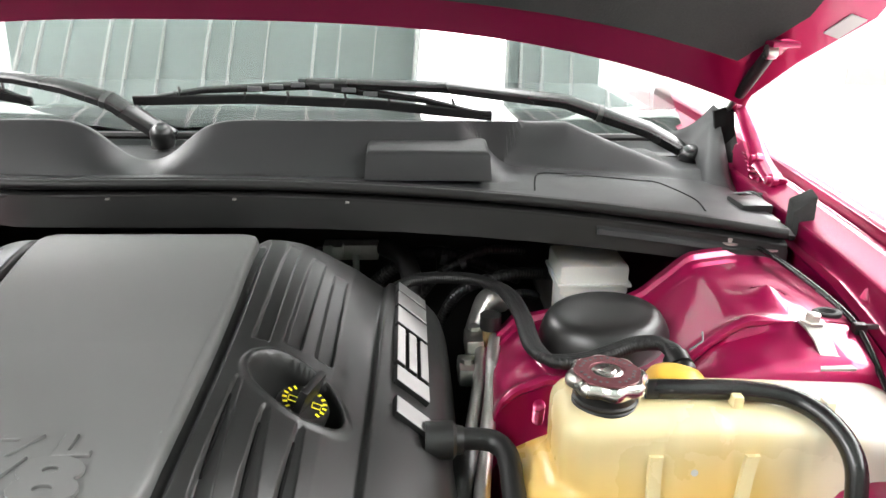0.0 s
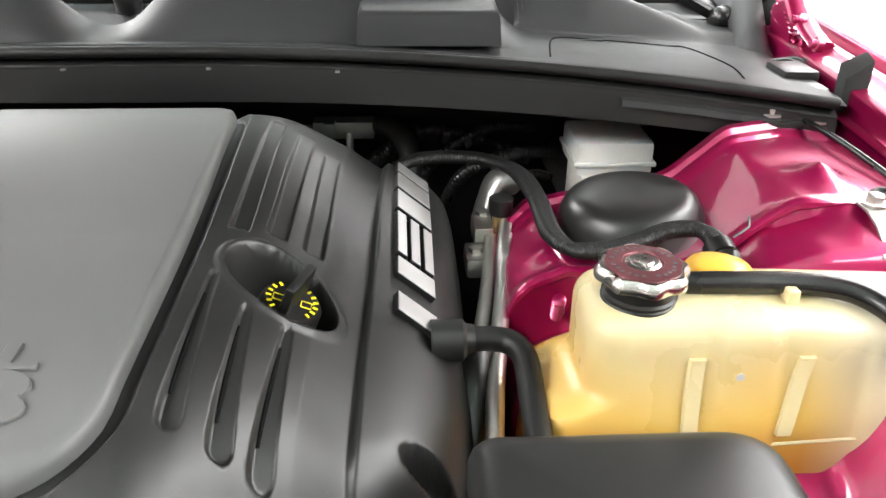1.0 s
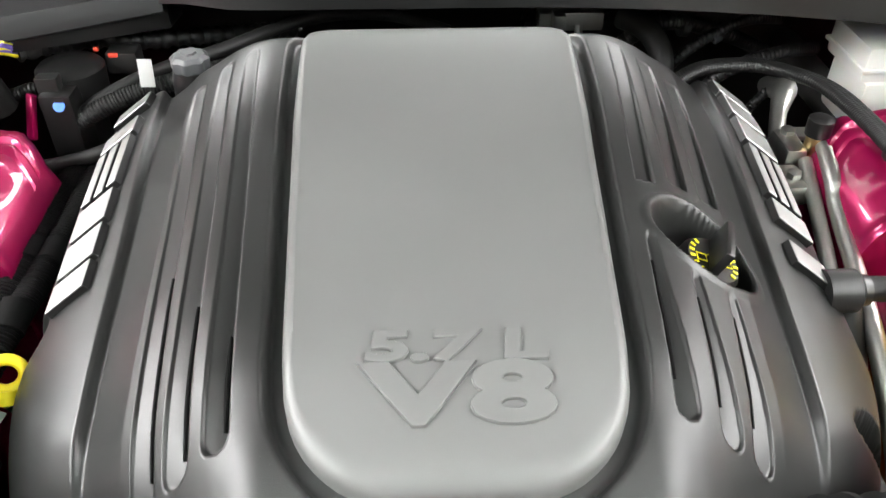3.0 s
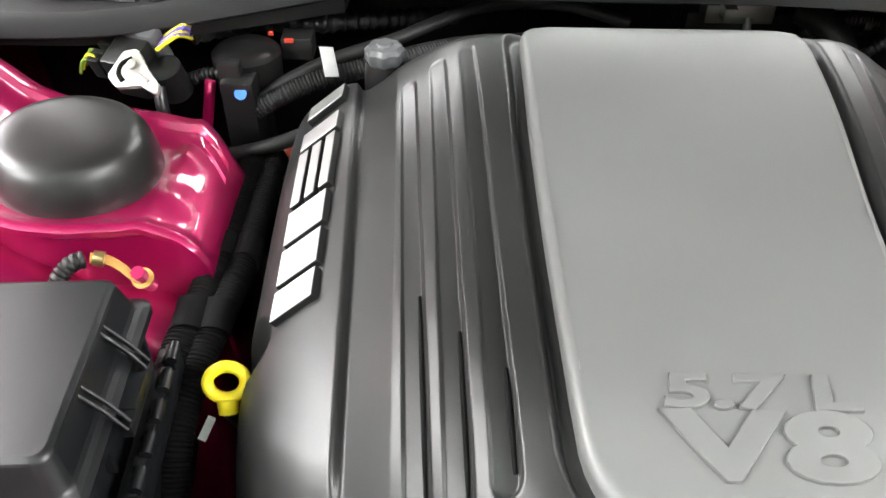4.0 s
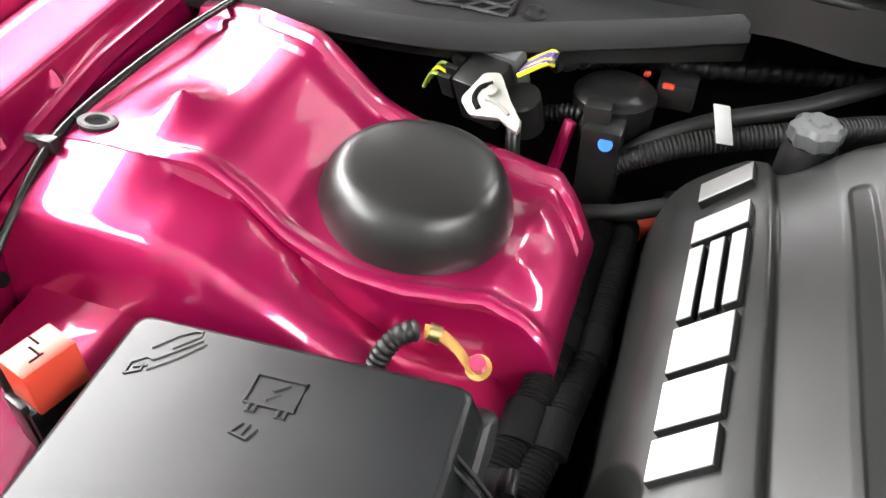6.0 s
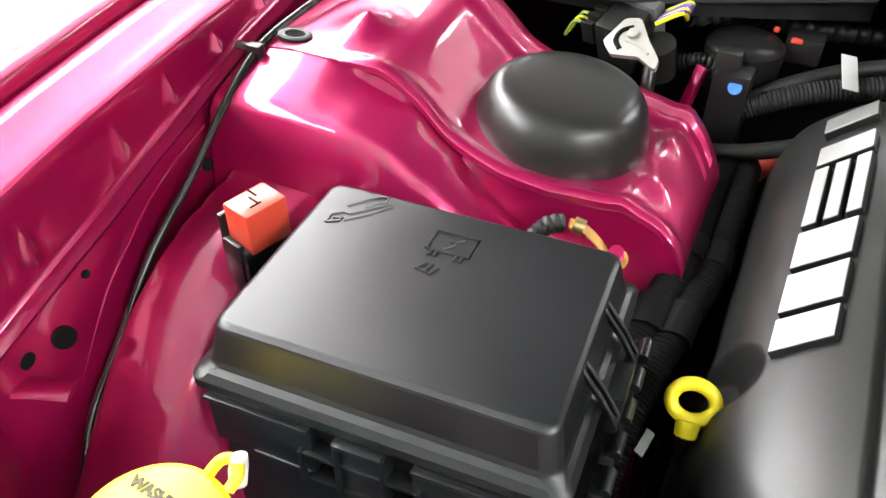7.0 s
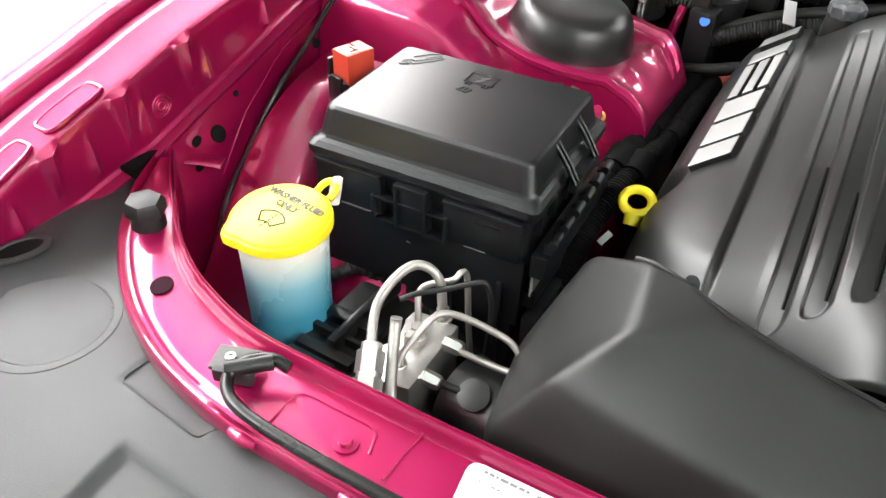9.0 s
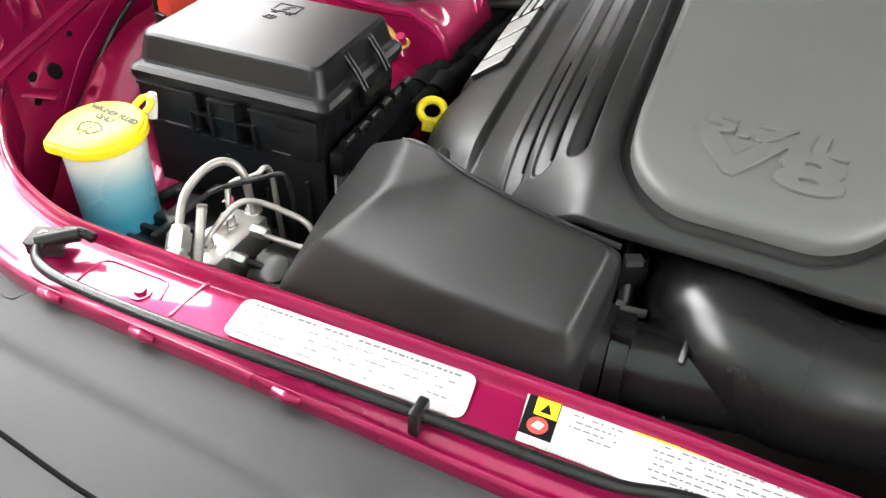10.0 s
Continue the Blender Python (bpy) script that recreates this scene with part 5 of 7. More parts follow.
part("panel", cowl_panel(), COWL, cowl)
part("raised_box", loft([[(0.281 + sx * (0.076 - inset), y, z) for sx, y, z in ((-1, 0.958 + lean, 1.054 + rise), (1, 0.958 + lean, 1.054 + rise), (1, 1.014, 1.060 + rise), (-1, 1.014, 1.060 + rise))] for inset, lean, rise in ((0.0, 0.0, 0.0), (0.001, 0.003, 0.014), (0.002, 0.006, 0.0285), (0.004, 0.0085, 0.0325), (0.008, 0.013, 0.0345))]), COWL, cowl)
part("closing_strip", loft([[(x, cowl_front(x) + 0.004, cowl_seal_z(x) - 0.004), (x, cowl_front(x) - 0.006, cowl_seal_z(x) - 0.010), (x, cowl_front(x) - 0.010, cowl_seal_z(x) - 0.048 + 0.01 * abs(x)), (x, cowl_front(x) + 0.25, cowl_seal_z(x) - 0.050)] for x in np.linspace(-0.67, 0.67, 60)]), PLASTIC_DARK, cowl)
for _dz, _r in ((0.002, 0.006), (-0.012, 0.0035)):
    part("seal", tube([(x, cowl_front(x) - 0.003, cowl_seal_z(x) + _dz) for x in np.linspace(-0.67, 0.67, 24)], _r, 10, 3), RUBBER, cowl)
for _x in (-0.085, 0.058, 0.187):
    part("clip", box(_x - 0.0022, _x + 0.0022, cowl_front(_x) - 0.011, cowl_front(_x) - 0.006, cowl_seal_z(_x) - 0.0145, cowl_seal_z(_x) - 0.0125, 0.0005), LINE, cowl)

# ---- windshield and dashboard ----
glass_thing = thing("windshield", "raked tinted windshield reflecting the showroom ceiling", "windshield")
part("pane", loft([[(x, 1.215 + 0.12 * (abs(x) / 0.72) ** 2 + v * 0.80, 1.062 + 0.42 * v - 0.02 * (abs(x) / 0.72) ** 2 + 0.04 * v * (1 - v)) for x in np.linspace(-0.72, 0.72, 32)] + [(x, 1.212 + 0.12 * (abs(x) / 0.72) ** 2 + v * 0.80, 1.056 + 0.42 * v - 0.02 * (abs(x) / 0.72) ** 2 + 0.04 * v * (1 - v)) for x in np.linspace(0.72, -0.72, 32)] for v in np.linspace(0, 1, 14)]), GLASS, glass_thing)
part("lower_seal", tube([(x, 1.208 + 0.12 * (abs(x) / 0.72) ** 2, 1.058 - 0.02 * (abs(x) / 0.72) ** 2) for x in np.linspace(-0.72, 0.72, 25)], 0.006, 8), RUBBER, glass_thing, "black rubber glass seal")
dash = thing("dashboard", "dark vinyl dashboard behind the windshield", "dashboard")
part("top_pad", box(-0.78, 0.78, 1.24, 2.2, 0.80, 1.02, 0.03), CARPET, dash)
part("rear_wall", box(-0.78, 0.78, 2.2, 2.25, 0.80, 1.6, 0.02), CARPET, dash)

# ---- wipers ----
for _px, _py, _pz, _pts, _blade in ((-0.095, 1.185, 1.062, [(-0.13, 1.19, 1.090), (-0.165, 1.195, 1.111), (-0.235, 1.215, 1.128), (-0.31, 1.235, 1.137), (-0.52, 1.29, 1.145)], [(-0.70, 1.32, 1.13), (-0.30, 1.25, 1.10)]), (0.675, 1.165, 1.040, [(0.605, 1.172, 1.080), (0.54, 1.178, 1.100), (0.485, 1.185, 1.117), (0.31, 1.20, 1.134), (0.10, 1.21, 1.138)], [(-0.14, 1.215, 1.108), (0.38, 1.20, 1.092)])):
    w = thing("wiper_arm", "satin black windshield wiper arm and blade", "windshield wiper", "windshield wipers")
    part("pivot", lathe([(0.016, -0.06), (0.016, -0.008), (0.013, 0.0), (0.0, 0.004)], 24, Matrix.Translation((_px, _py, _pz))), GLOSS, w)
    _arm = part("arm", bar_loft([(_px + (0.012 if _px > 0 else 0.014), _py, _pz - 0.002)] + _pts, [0.030, 0.029, 0.027, 0.024, 0.020, 0.012], [0.016, 0.016, 0.015, 0.014, 0.012, 0.008]), GLOSS, w)
    part("pivot_nut", lathe([(0.0165, -0.012), (0.0165, 0.003), (0.0158, 0.008), (0.0130, 0.013), (0.008, 0.0165), (0.004, 0.0176), (0, 0.018)], 32, Matrix.Translation((_px + (0.006 if _px < 0 else -0.012), _py - 0.020, _pz + 0.004)) @ Euler((radians(30), 0, 0)).to_matrix().to_4x4()), GLOSS, w, "glossy black domed nut cap")
    part("arm_joint", bar_loft([Vector(_pts[1]).lerp(Vector(_pts[2]), 0.02), Vector(_pts[1]).lerp(Vector(_pts[2]), 0.14)], [0.0285, 0.0285], [0.0165, 0.0165]), PLASTIC, _arm)
    a, b = Vector(_blade[0]), Vector(_blade[1])
    _bl = part("blade", bar_loft([a, a.lerp(b, 0.33) + Vector((0, 0, 0.010)), a.lerp(b, 0.66) + Vector((0, 0, 0.010)), b], [0.006] * 4, [0.014] * 4), RUBBER, w)
    part("blade_frame", bar_loft([a, a.lerp(b, 0.2) + Vector((0, 0, 0.020)), a.lerp(b, 0.5) + Vector((0, 0, 0.034)), a.lerp(b, 0.8) + Vector((0, 0, 0.020)), b], [0.007, 0.010, 0.014, 0.010, 0.007], [0.005, 0.008, 0.010, 0.008, 0.005]), GLOSS, w)
    for _k in (0.34, 0.40, 0.46, 0.54, 0.60, 0.66):
        _q = a.lerp(b, _k) + Vector((0, -0.006, 0.034 - 0.07 * abs(_k - 0.5)))
        part("frame_slot", box(-0.010, 0.010, -0.0025, 0.0025, -0.001, 0.0052, 0.001, m=Matrix.Translation(_q)), GREY_CAP, _bl, "pale opening in the blade frame")
    for _k in (0.12, 0.3, 0.42, 0.58, 0.7, 0.88):
        _q = a.lerp(b, _k)
        part("blade_claw", tube([_q + Vector((0, 0, 0.006)), _q + Vector((0.006, -0.003, 0.014)), _q + Vector((0.004, 0, 0.022))], 0.0022, 6), PLASTIC_DARK, _bl)

# ---- hood ----
hood = thing("hood", "open fuchsia hood with dark insulation underneath", "car hood")


def hood_point(x, v, drop=0.0):
    a = abs(x) / 0.76
    edge = 1.230 - 0.105 * a ** 2.6
    y0 = 1.06 + 0.05 * a ** 2
    run = 1.15 * v
    return (x * (0.935 + 0.155 * smoothstep(0.0, 0.16, v)), y0 - run * math.cos(radians(47)), edge + run * math.sin(radians(47)) - drop + 0.06 * a ** 2.6 * v)


part("skin", loft([[hood_point(x, v) for x in np.linspace(-0.76, 0.76, 40)] + [hood_point(x, v, -0.03) for x in np.linspace(0.76, -0.76, 40)] for v in np.linspace(0, 1, 16)]), PAINT, hood)
part("insulation_pad", loft([[hood_point(x, v, 0.012) for x in np.linspace(-0.69, 0.69, 40)] + [hood_point(x, v, 0.002) for x in np.linspace(0.69, -0.69, 40)] for v in np.linspace(0.058, 0.9, 14)]), FELT, hood)

_st = part("sticker", loft([[hood_point(x, v, 0.004) for x in (0.732, 0.752)] + [hood_point(x, v, 0.002) for x in (0.752, 0.732)] for v in (0.105, 0.130)]), LABEL_WHITE, hood, "small white sticker", smooth=False)


# ---- hood hinge, seal foam and cowl fittings ----
CORNER = [[(0.632, 1.19, 1.07), (0.659, 1.185, 1.077), (0.68, 1.178, 1.092), (0.698, 1.172, 1.115)], [(0.667, 1.15, 1.056), (0.677, 1.15, 1.074), (0.689, 1.155, 1.093), (0.704, 1.16, 1.108)], [(0.66, 1.1, 1.036), (0.671, 1.1, 1.055), (0.684, 1.11, 1.072), (0.696, 1.12, 1.082)], [(0.653, 1.06, 1.024), (0.667, 1.06, 1.033), (0.682, 1.06, 1.038), (0.696, 1.065, 1.027)], [(0.649, 1.03, 1.013), (0.667, 1.03, 1.017), (0.682, 1.03, 1.017), (0.694, 1.03, 1.013)]]


def corner_point(s, u, v):
    """A point of the moulded trim that rises from the cowl to the hinge; u across, v from the glass forwards."""
    rows = []
    for row in CORNER:
        rows.append([curve(u, [0.0, 0.33, 0.67, 1.0], [q[k] for q in row]) for k in range(3)])
    x, y, z = (curve(v, [0.0, 0.25, 0.5, 0.75, 1.0], [r[k] for r in rows]) for k in range(3))
    return (s * x, y, z)


for _s in (1, -1):
    hinge = part("hinge", box(0.712, 0.738, 0.96, 1.05, 1.010, 1.034, 0.004, m=Matrix.Diagonal((_s, 1, 1, 1))), PAINT, hood, "painted steel hood hinge")
    part("lower_arm", tube([(_s * 0.724, 1.135, 1.118), (_s * 0.724, 1.095, 1.092), (_s * 0.723, 1.045, 1.060), (_s * 0.722, 0.995, 1.044)], [0.010, 0.014, 0.014, 0.015], 14, flat=0.4), PAINT, hinge)
    part("link_arm", tube([(_s * 0.714, 1.10, 1.062), (_s * 0.714, 1.07, 1.052), (_s * 0.716, 1.03, 1.040)], 0.010, 12, flat=0.4), PAINT, hinge)
    part("upper_arm", tube([(_s * 0.722, 1.135, 1.118), (_s * 0.722, 1.10, 1.160), (_s * 0.722, 1.06, 1.195), (_s * 0.722, 1.02, 1.215)], [0.008, 0.010, 0.012, 0.010], 12, flat=0.4), PAINT, hinge)
    part("hood_plate", box(0.700, 0.735, 1.01, 1.09, 1.208, 1.216, 0.003, m=Matrix.Diagonal((_s, 1, 1, 1))), PAINT, hinge)
    _st = part("lift_strut", tube([(_s * 0.706, 1.105, 1.140), (_s * 0.706, 1.03, 1.200)], 0.0085, 14, smooth=False), RUBBER, hinge, "black lift strut")
    part("strut_rod", tube([(_s * 0.706, 1.145, 1.108), (_s * 0.706, 1.10, 1.144)], 0.0045, 10, smooth=False), STEEL, _st)
    part("strut_eye", lathe([(0.009, -0.006), (0.010, 0), (0.009, 0.006), (0, 0.007)], 14, Matrix.Translation((_s * 0.706, 1.028, 1.202)) @ Euler((0, radians(90), 0)).to_matrix().to_4x4()), STEEL, _st)
    for _y, _z in ((0.995, 1.046), (1.018, 1.040), (1.045, 1.062), (1.075, 1.056), (1.10, 1.066), (1.135, 1.118), (1.06, 1.205)):
        part("bolt", lathe([(0.0085, -0.004), (0.0085, 0.003), (0.0055, 0.004), (0.005, 0.009), (0, 0.010)], 10, Matrix.Translation((_s * 0.717, _y, _z)) @ Euler((0, radians(-80 * _s), 0)).to_matrix().to_4x4()), PAINT, hinge)
    part("gusset", loft([[(_s * x, 1.035, 1.030), (_s * x, 1.090, 1.034), (_s * x, 1.096, 1.068), (_s * x, 1.070, 1.082), (_s * x, 1.042, 1.060)] for x in (0.704, 0.708)]), PAINT, hinge)
    part("spring", tube([(_s * (0.709 + 0.006 * math.cos(a)), 1.062 + 0.006 * math.sin(a) - 0.0009 * a, 1.070 - 0.0007 * a) for a in np.linspace(0, 10 * math.pi, 61)], 0.0013, 6, smooth=False), PAINT, hinge)
    foam = thing("seal_block", "black foam seal block beside the fender", "seal block", "seal blocks")
    part("foam", prism([(_s * 0.688, 0.874), (_s * 0.711, 0.868), (_s * 0.715, 0.893), (_s * 0.693, 0.900)], 0.99, 1.05, 0.003, top=[1.040, 1.060, 1.064, 1.050]), FELT, foam)
    part("hinge_shroud", loft([[(_s * x, y, z) for x, y, z in row] for row in ([(0.694, 1.140, 1.062), (0.720, 1.140, 1.088), (0.724, 1.150, 1.088), (0.696, 1.150, 1.058)], [(0.712, 1.095, 1.018), (0.722, 1.095, 1.035), (0.726, 1.105, 1.030), (0.716, 1.105, 1.010)])]), PLASTIC_DARK, cowl)
    # Thin black sheet that paints the shade in the gap behind the hinge.
    part("hinge_gap_shade", loft([[(_s * x, y, z) for x, z in ((0.685, 1.112), (0.712, 1.120), (0.722, 1.060), (0.720, 1.020), (0.704, 1.022), (0.691, 1.078))] for y in (1.132, 1.138)]), INK_AND_SHADE, cowl, "black sheet for the shade behind the hinge")
    part("corner_trim", sheet(list(range(13)), list(range(33)), lambda i, j: corner_point(_s, i / 12, j / 32), 0.004), COWL, cowl)

part("access_lid_line", tube([(x, y, cowl_z(x, y) + 0.0002) for x, y in ((0.407, 0.945), (0.413, 0.985), (0.420, 1.020), (0.428, 1.036), (0.442, 1.042), (0.48, 1.041), (0.55, 1.037), (0.578, 1.036), (0.594, 1.005), (0.606, 0.955), (0.600, 0.905))], 0.0010, 6, 5), INK_AND_SHADE, cowl, "thin dark lid outline")
for _x in (0.47, 0.56):
    part("lid_tab", box(_x - 0.014, _x + 0.014, 1.034, 1.040, cowl_z(_x, 1.036) - 0.002, cowl_z(_x, 1.036) + 0.0012, 0.0005), COWL, cowl)
for _x, _y, _z in ((0.614, 0.862, 1.008), (0.656, 0.852, 1.004)):
    part("bolt", lathe([(0.011, 0), (0.011, 0.002), (0.0065, 0.0022), (0.0065, 0.007), (0.005, 0.008), (0, 0.008)], 12, Matrix.Translation((_x, _y, _z))), STEEL, cowl, "steel flange bolt")
part("end_bracket", box(0.60, 0.675, 0.845, 0.885, 0.985, 1.006, 0.003), PLASTIC, cowl)
part("end_bracket", box(0.630, 0.685, 0.890, 0.945, 1.00, 1.026, 0.004), PLASTIC, cowl)
part("end_block", box(0.652, 0.690, 0.925, 0.975, 1.01, 1.034, 0.004), PLASTIC, cowl)
for _k in range(5):
    part("cable_strand", tube([(0.675 + 0.004 * _k, 1.02 - 0.006 * _k, 1.022), (0.69 + 0.003 * _k, 0.99 - 0.004 * _k, 1.030 + 0.003 * (_k % 2)), (0.698 + 0.002 * _k, 0.95, 1.018)], 0.0018, 6), RUBBER if _k % 2 else GREY_CAP, cowl)
part("trim_bar", loft([[(x, cowl_front(x) - 0.004, cowl_seal_z(x) - 0.016), (x, cowl_front(x) - 0.012, cowl_seal_z(x) - 0.020), (x, cowl_front(x) - 0.014, cowl_seal_z(x) - 0.026), (x, cowl_front(x) - 0.006, cowl_seal_z(x) - 0.028)] for x in np.linspace(0.47, 0.62, 14)]), COWL, cowl)


def vent_z(x, y):
    return 1.004 + 0.10 * (y - 0.875) + 0.010 * smoothstep(-0.45, -0.66, x)


def bar_y(x):
    return float(curve(x, [-0.70, -0.683, -0.553, -0.461, -0.36, -0.262], [0.872, 0.869, 0.877, 0.891, 0.925, 0.965]))


part("vent_panel", sheet(np.linspace(-0.70, -0.262, 60), np.linspace(0, 1, 14), lambda x, v: (x, bar_y(x) + (0.985 - bar_y(x)) * v, vent_z(x, bar_y(x) + (0.985 - bar_y(x)) * v)), 0.004), COWL, cowl)
part("trim_bar", loft([[(x, bar_y(x) + 0.006, vent_z(x, bar_y(x)) + 0.002), (x, bar_y(x) - 0.003, vent_z(x, bar_y(x)) + 0.001), (x, bar_y(x) - 0.007, vent_z(x, bar_y(x)) - 0.005), (x, bar_y(x) - 0.008, vent_z(x, bar_y(x)) - 0.020), (x, bar_y(x) - 0.004, vent_z(x, bar_y(x)) - 0.023), (x, bar_y(x) + 0.004, vent_z(x, bar_y(x)) - 0.020)] for x in np.linspace(-0.695, -0.262, 50)]), COWL, cowl)
part("under_strip", loft([[(x, bar_y(x) + 0.004, vent_z(x, 0.90) - 0.006), (x, bar_y(x) + 0.006, vent_z(x, 0.90) - 0.036), (x, 1.02, 0.965), (x, 1.02, 1.0)] for x in np.linspace(-0.69, -0.262, 24)]), PLASTIC_DARK, cowl)
# The panel is closed; a black sheet paints the shade below the slats.
part("vent_shade", sheet(np.linspace(-0.625, -0.435, 16), np.linspace(0.905, 0.955, 8), lambda x, y: vent_z(x, y) + 0.0008), INK_AND_SHADE, cowl, "black sheet for the shade behind the vent slats")
for _k in range(15):
    _x = -0.66 + _k * 0.017
    _c = [(x, y, vent_z(x, y) + 0.0015) for x, y in ((max(-0.625, min(-0.435, _x + 0.05 * t)), 0.905 + 0.05 * t) for t in np.linspace(0, 1, 9))]
    part("vent_slat", tube(_c, 0.0016, 6, smooth=False), COWL, cowl)
for _k in range(5):
    _y = 0.905 + _k * 0.0125
    part("vent_slat", tube([(x, _y + 0.002 * math.sin(x * 90), vent_z(x, _y) + 0.0016) for x in np.linspace(-0.625, -0.435, 20)], 0.0016, 6, smooth=False), COWL, cowl)
part("screw", lathe([(0.010, 0), (0.010, 0.002), (0.007, 0.003), (0.006, 0.007), (0, 0.008)], 14, Matrix.Translation((-0.418, 0.912, vent_z(-0.418, 0.912)))), PLASTIC_DARK, cowl)

# ---- tower details, both sides ----
for _s in (1, -1):
    gr = thing("grommet", "black rubber oval grommet in the painted plate", "grommet", "tower plate grommets")
    _m = Matrix.Translation((_s * 0.640, 0.692, tower_z(0.640, 0.692) + 0.001)) @ Matrix.Diagonal((1.45, 1, 1, 1))
    part("ring", lathe([(0.0095, -0.002), (0.0095, 0.0018), (0.008, 0.0028), (0.0058, 0.0024), (0.005, 0.0005), (0, 0.0004)], 28, _m), RUBBER, gr)
    part("hole", lathe([(0.0045, -0.001), (0.0045, 0.0008), (0, 0.0008)], 20, _m), INK_AND_SHADE, gr)
    part("panel_hole", lathe([(0.0028, -0.001), (0.0028, 0.0006), (0, 0.0006)], 14, Matrix.Translation((_s * 0.638, 0.670, 0.985))), INK_AND_SHADE, car, "small drilled hole")
    cable = thing("release_cable", "thin glossy black cable clipped along the inner fender", "cable", "bay cables")
    _pts = [(0.640, 0.872, 1.006), (0.648, 0.80, 1.006), (0.656, 0.72, 1.000), (0.657, 0.668, 0.993), (0.654, 0.62, 0.972), (0.651, 0.575, 0.945), (0.650, 0.523, 0.914), (0.649, 0.476, 0.872), (0.645, 0.44, 0.845), (0.638, 0.413, 0.815), (0.634, 0.37, 0.757)]
    part("sheath", tube([(_s * x, y, z) for x, y, z in _pts], 0.0030, 12), GLOSS, cable)
    part("clip", box(_s * 0.657 - 0.006, _s * 0.657 + 0.006, 0.662, 0.670, 0.986, 0.9985, 0.002), PLASTIC_DARK, cable)
    part("clip_tail", box(_s * 0.668 - 0.007, _s * 0.668 + 0.007, 0.6655, 0.6695, 0.992, 0.9965, 0.001), GREY_CAP, cable, "grey cable tie tail")

# ---- inner fender fittings, passenger side ----
def on_panel(y, z, m=None):
    """A frame on the upright inner panel of the passenger side, its z axis towards the engine."""
    x = -edge_x(y) + (0.0095 if z < ledge_z(y) - 0.01 else 0.0)
    return Matrix.Translation((x, y, z)) @ Euler((0, radians(90), 0)).to_matrix().to_4x4()


for _y, _z, _r, _k in ((0.451, 0.900, 0.0075, 1.35), (0.480, 0.928, 0.0028, 1.0), (0.425, 0.905, 0.0055, 0.8), (0.423, 0.880, 0.0048, 0.9), (0.608, 0.927, 0.0050, 1.2)):
    part("body_hole", lathe([(_r, -0.002), (_r, 0.0012), (0, 0.0012)], 16, on_panel(_y, _z) @ Euler((0, 0, 0.6)).to_matrix().to_4x4() @ Matrix.Diagonal((_k, 1, 1, 1))), INK_AND_SHADE, car)
part("bracket", tube([(-0.660, 0.413, 0.893), (-0.646, 0.420, 0.8925), (-0.630, 0.427, 0.891)], 0.0085, 12, flat=0.3), PAINT, car)
for _r in (0.0095, 0.0065, 0.0035):
    part("stamped_ring", tube([on_panel(0.404, 0.947) @ Vector((_r * math.cos(a), _r * math.sin(a), 0.0003)) for a in np.linspace(0, 2 * math.pi, 25)], 0.0009, 6, smooth=False), PAINT, car)
part("seam_sealer", tube([(-edge_x(y) + 0.0095, y, z) for y, z in ((0.615, 0.955), (0.58, 0.950), (0.545, 0.940), (0.52, 0.925), (0.49, 0.905), (0.46, 0.872), (0.43, 0.835), (0.40, 0.80))], 0.0007, 6, 4), PAINT, car)

for _s in (-1, 1):
    # Black plate that paints the shade between support end and inner panel.
    part("end_gap_shade", prism([(_s * 0.650, 0.352), (_s * 0.6655, 0.350), (_s * 0.6655, 0.392), (_s * 0.660, 0.388)], 0.908, 0.9165), INK_AND_SHADE, car, "black plate for the shade in the support end gap")
knob = thing("rubber_stop", "black hexagonal rubber hood stop on the front support", "rubber stop")
_m = Matrix.Translation((-0.592, 0.313, 0.910))
part("foot", lathe([(0.013, -0.006), (0.013, 0.006), (0.010, 0.012), (0.010, 0.018)], 24, _m), RUBBER, knob)
part("head", lathe([(0.010, 0.010), (0.0155, 0.013), (0.0155, 0.021), (0.013, 0.0245), (0.007, 0.026), (0, 0.0262)], 6, _m), RUBBER, knob)
part("hole", lathe([(0.0085, -0.001), (0.0085, 0.0004), (0, 0.0004)], 28, Matrix.Translation((-0.536, 0.272, 0.9080)) @ Euler((0, 0, 0.4)).to_matrix().to_4x4() @ Matrix.Diagonal((0.9, 1.1, 1, 1))), HOLE, car, "dark round hole in the support")
part("support_bolt", lathe([(0.008, 0), (0.008, 0.0015), (0.0045, 0.0016), (0.004, 0.004), (0, 0.004)], 16, Matrix.Translation((-0.353, 0.238, 0.9008))), PAINT, car)
for _pts in ([(-0.4000, 0.226), (-0.4010, 0.244), (-0.4002, 0.250), (-0.3965, 0.2538), (-0.390, 0.2550), (-0.350, 0.2556), (-0.3445, 0.2546), (-0.3415, 0.2515), (-0.3370, 0.239)], [(-0.320, 0.272), (-0.321, 0.229)]):
    part("pressed_line", tube([(x, y, 0.9012) for x, y in _pts], 0.0011, 6, smooth=False), PAINT, car)
for _x in (-0.405, -0.325, -0.215, 0.0, 0.215, 0.325):
    part("lip_nub", tube([(_x - 0.010, 0.2095, 0.900), (_x, 0.2085, 0.9005), (_x + 0.010, 0.2095, 0.900)], [0.003, 0.0045, 0.003], 10), PAINT, car)

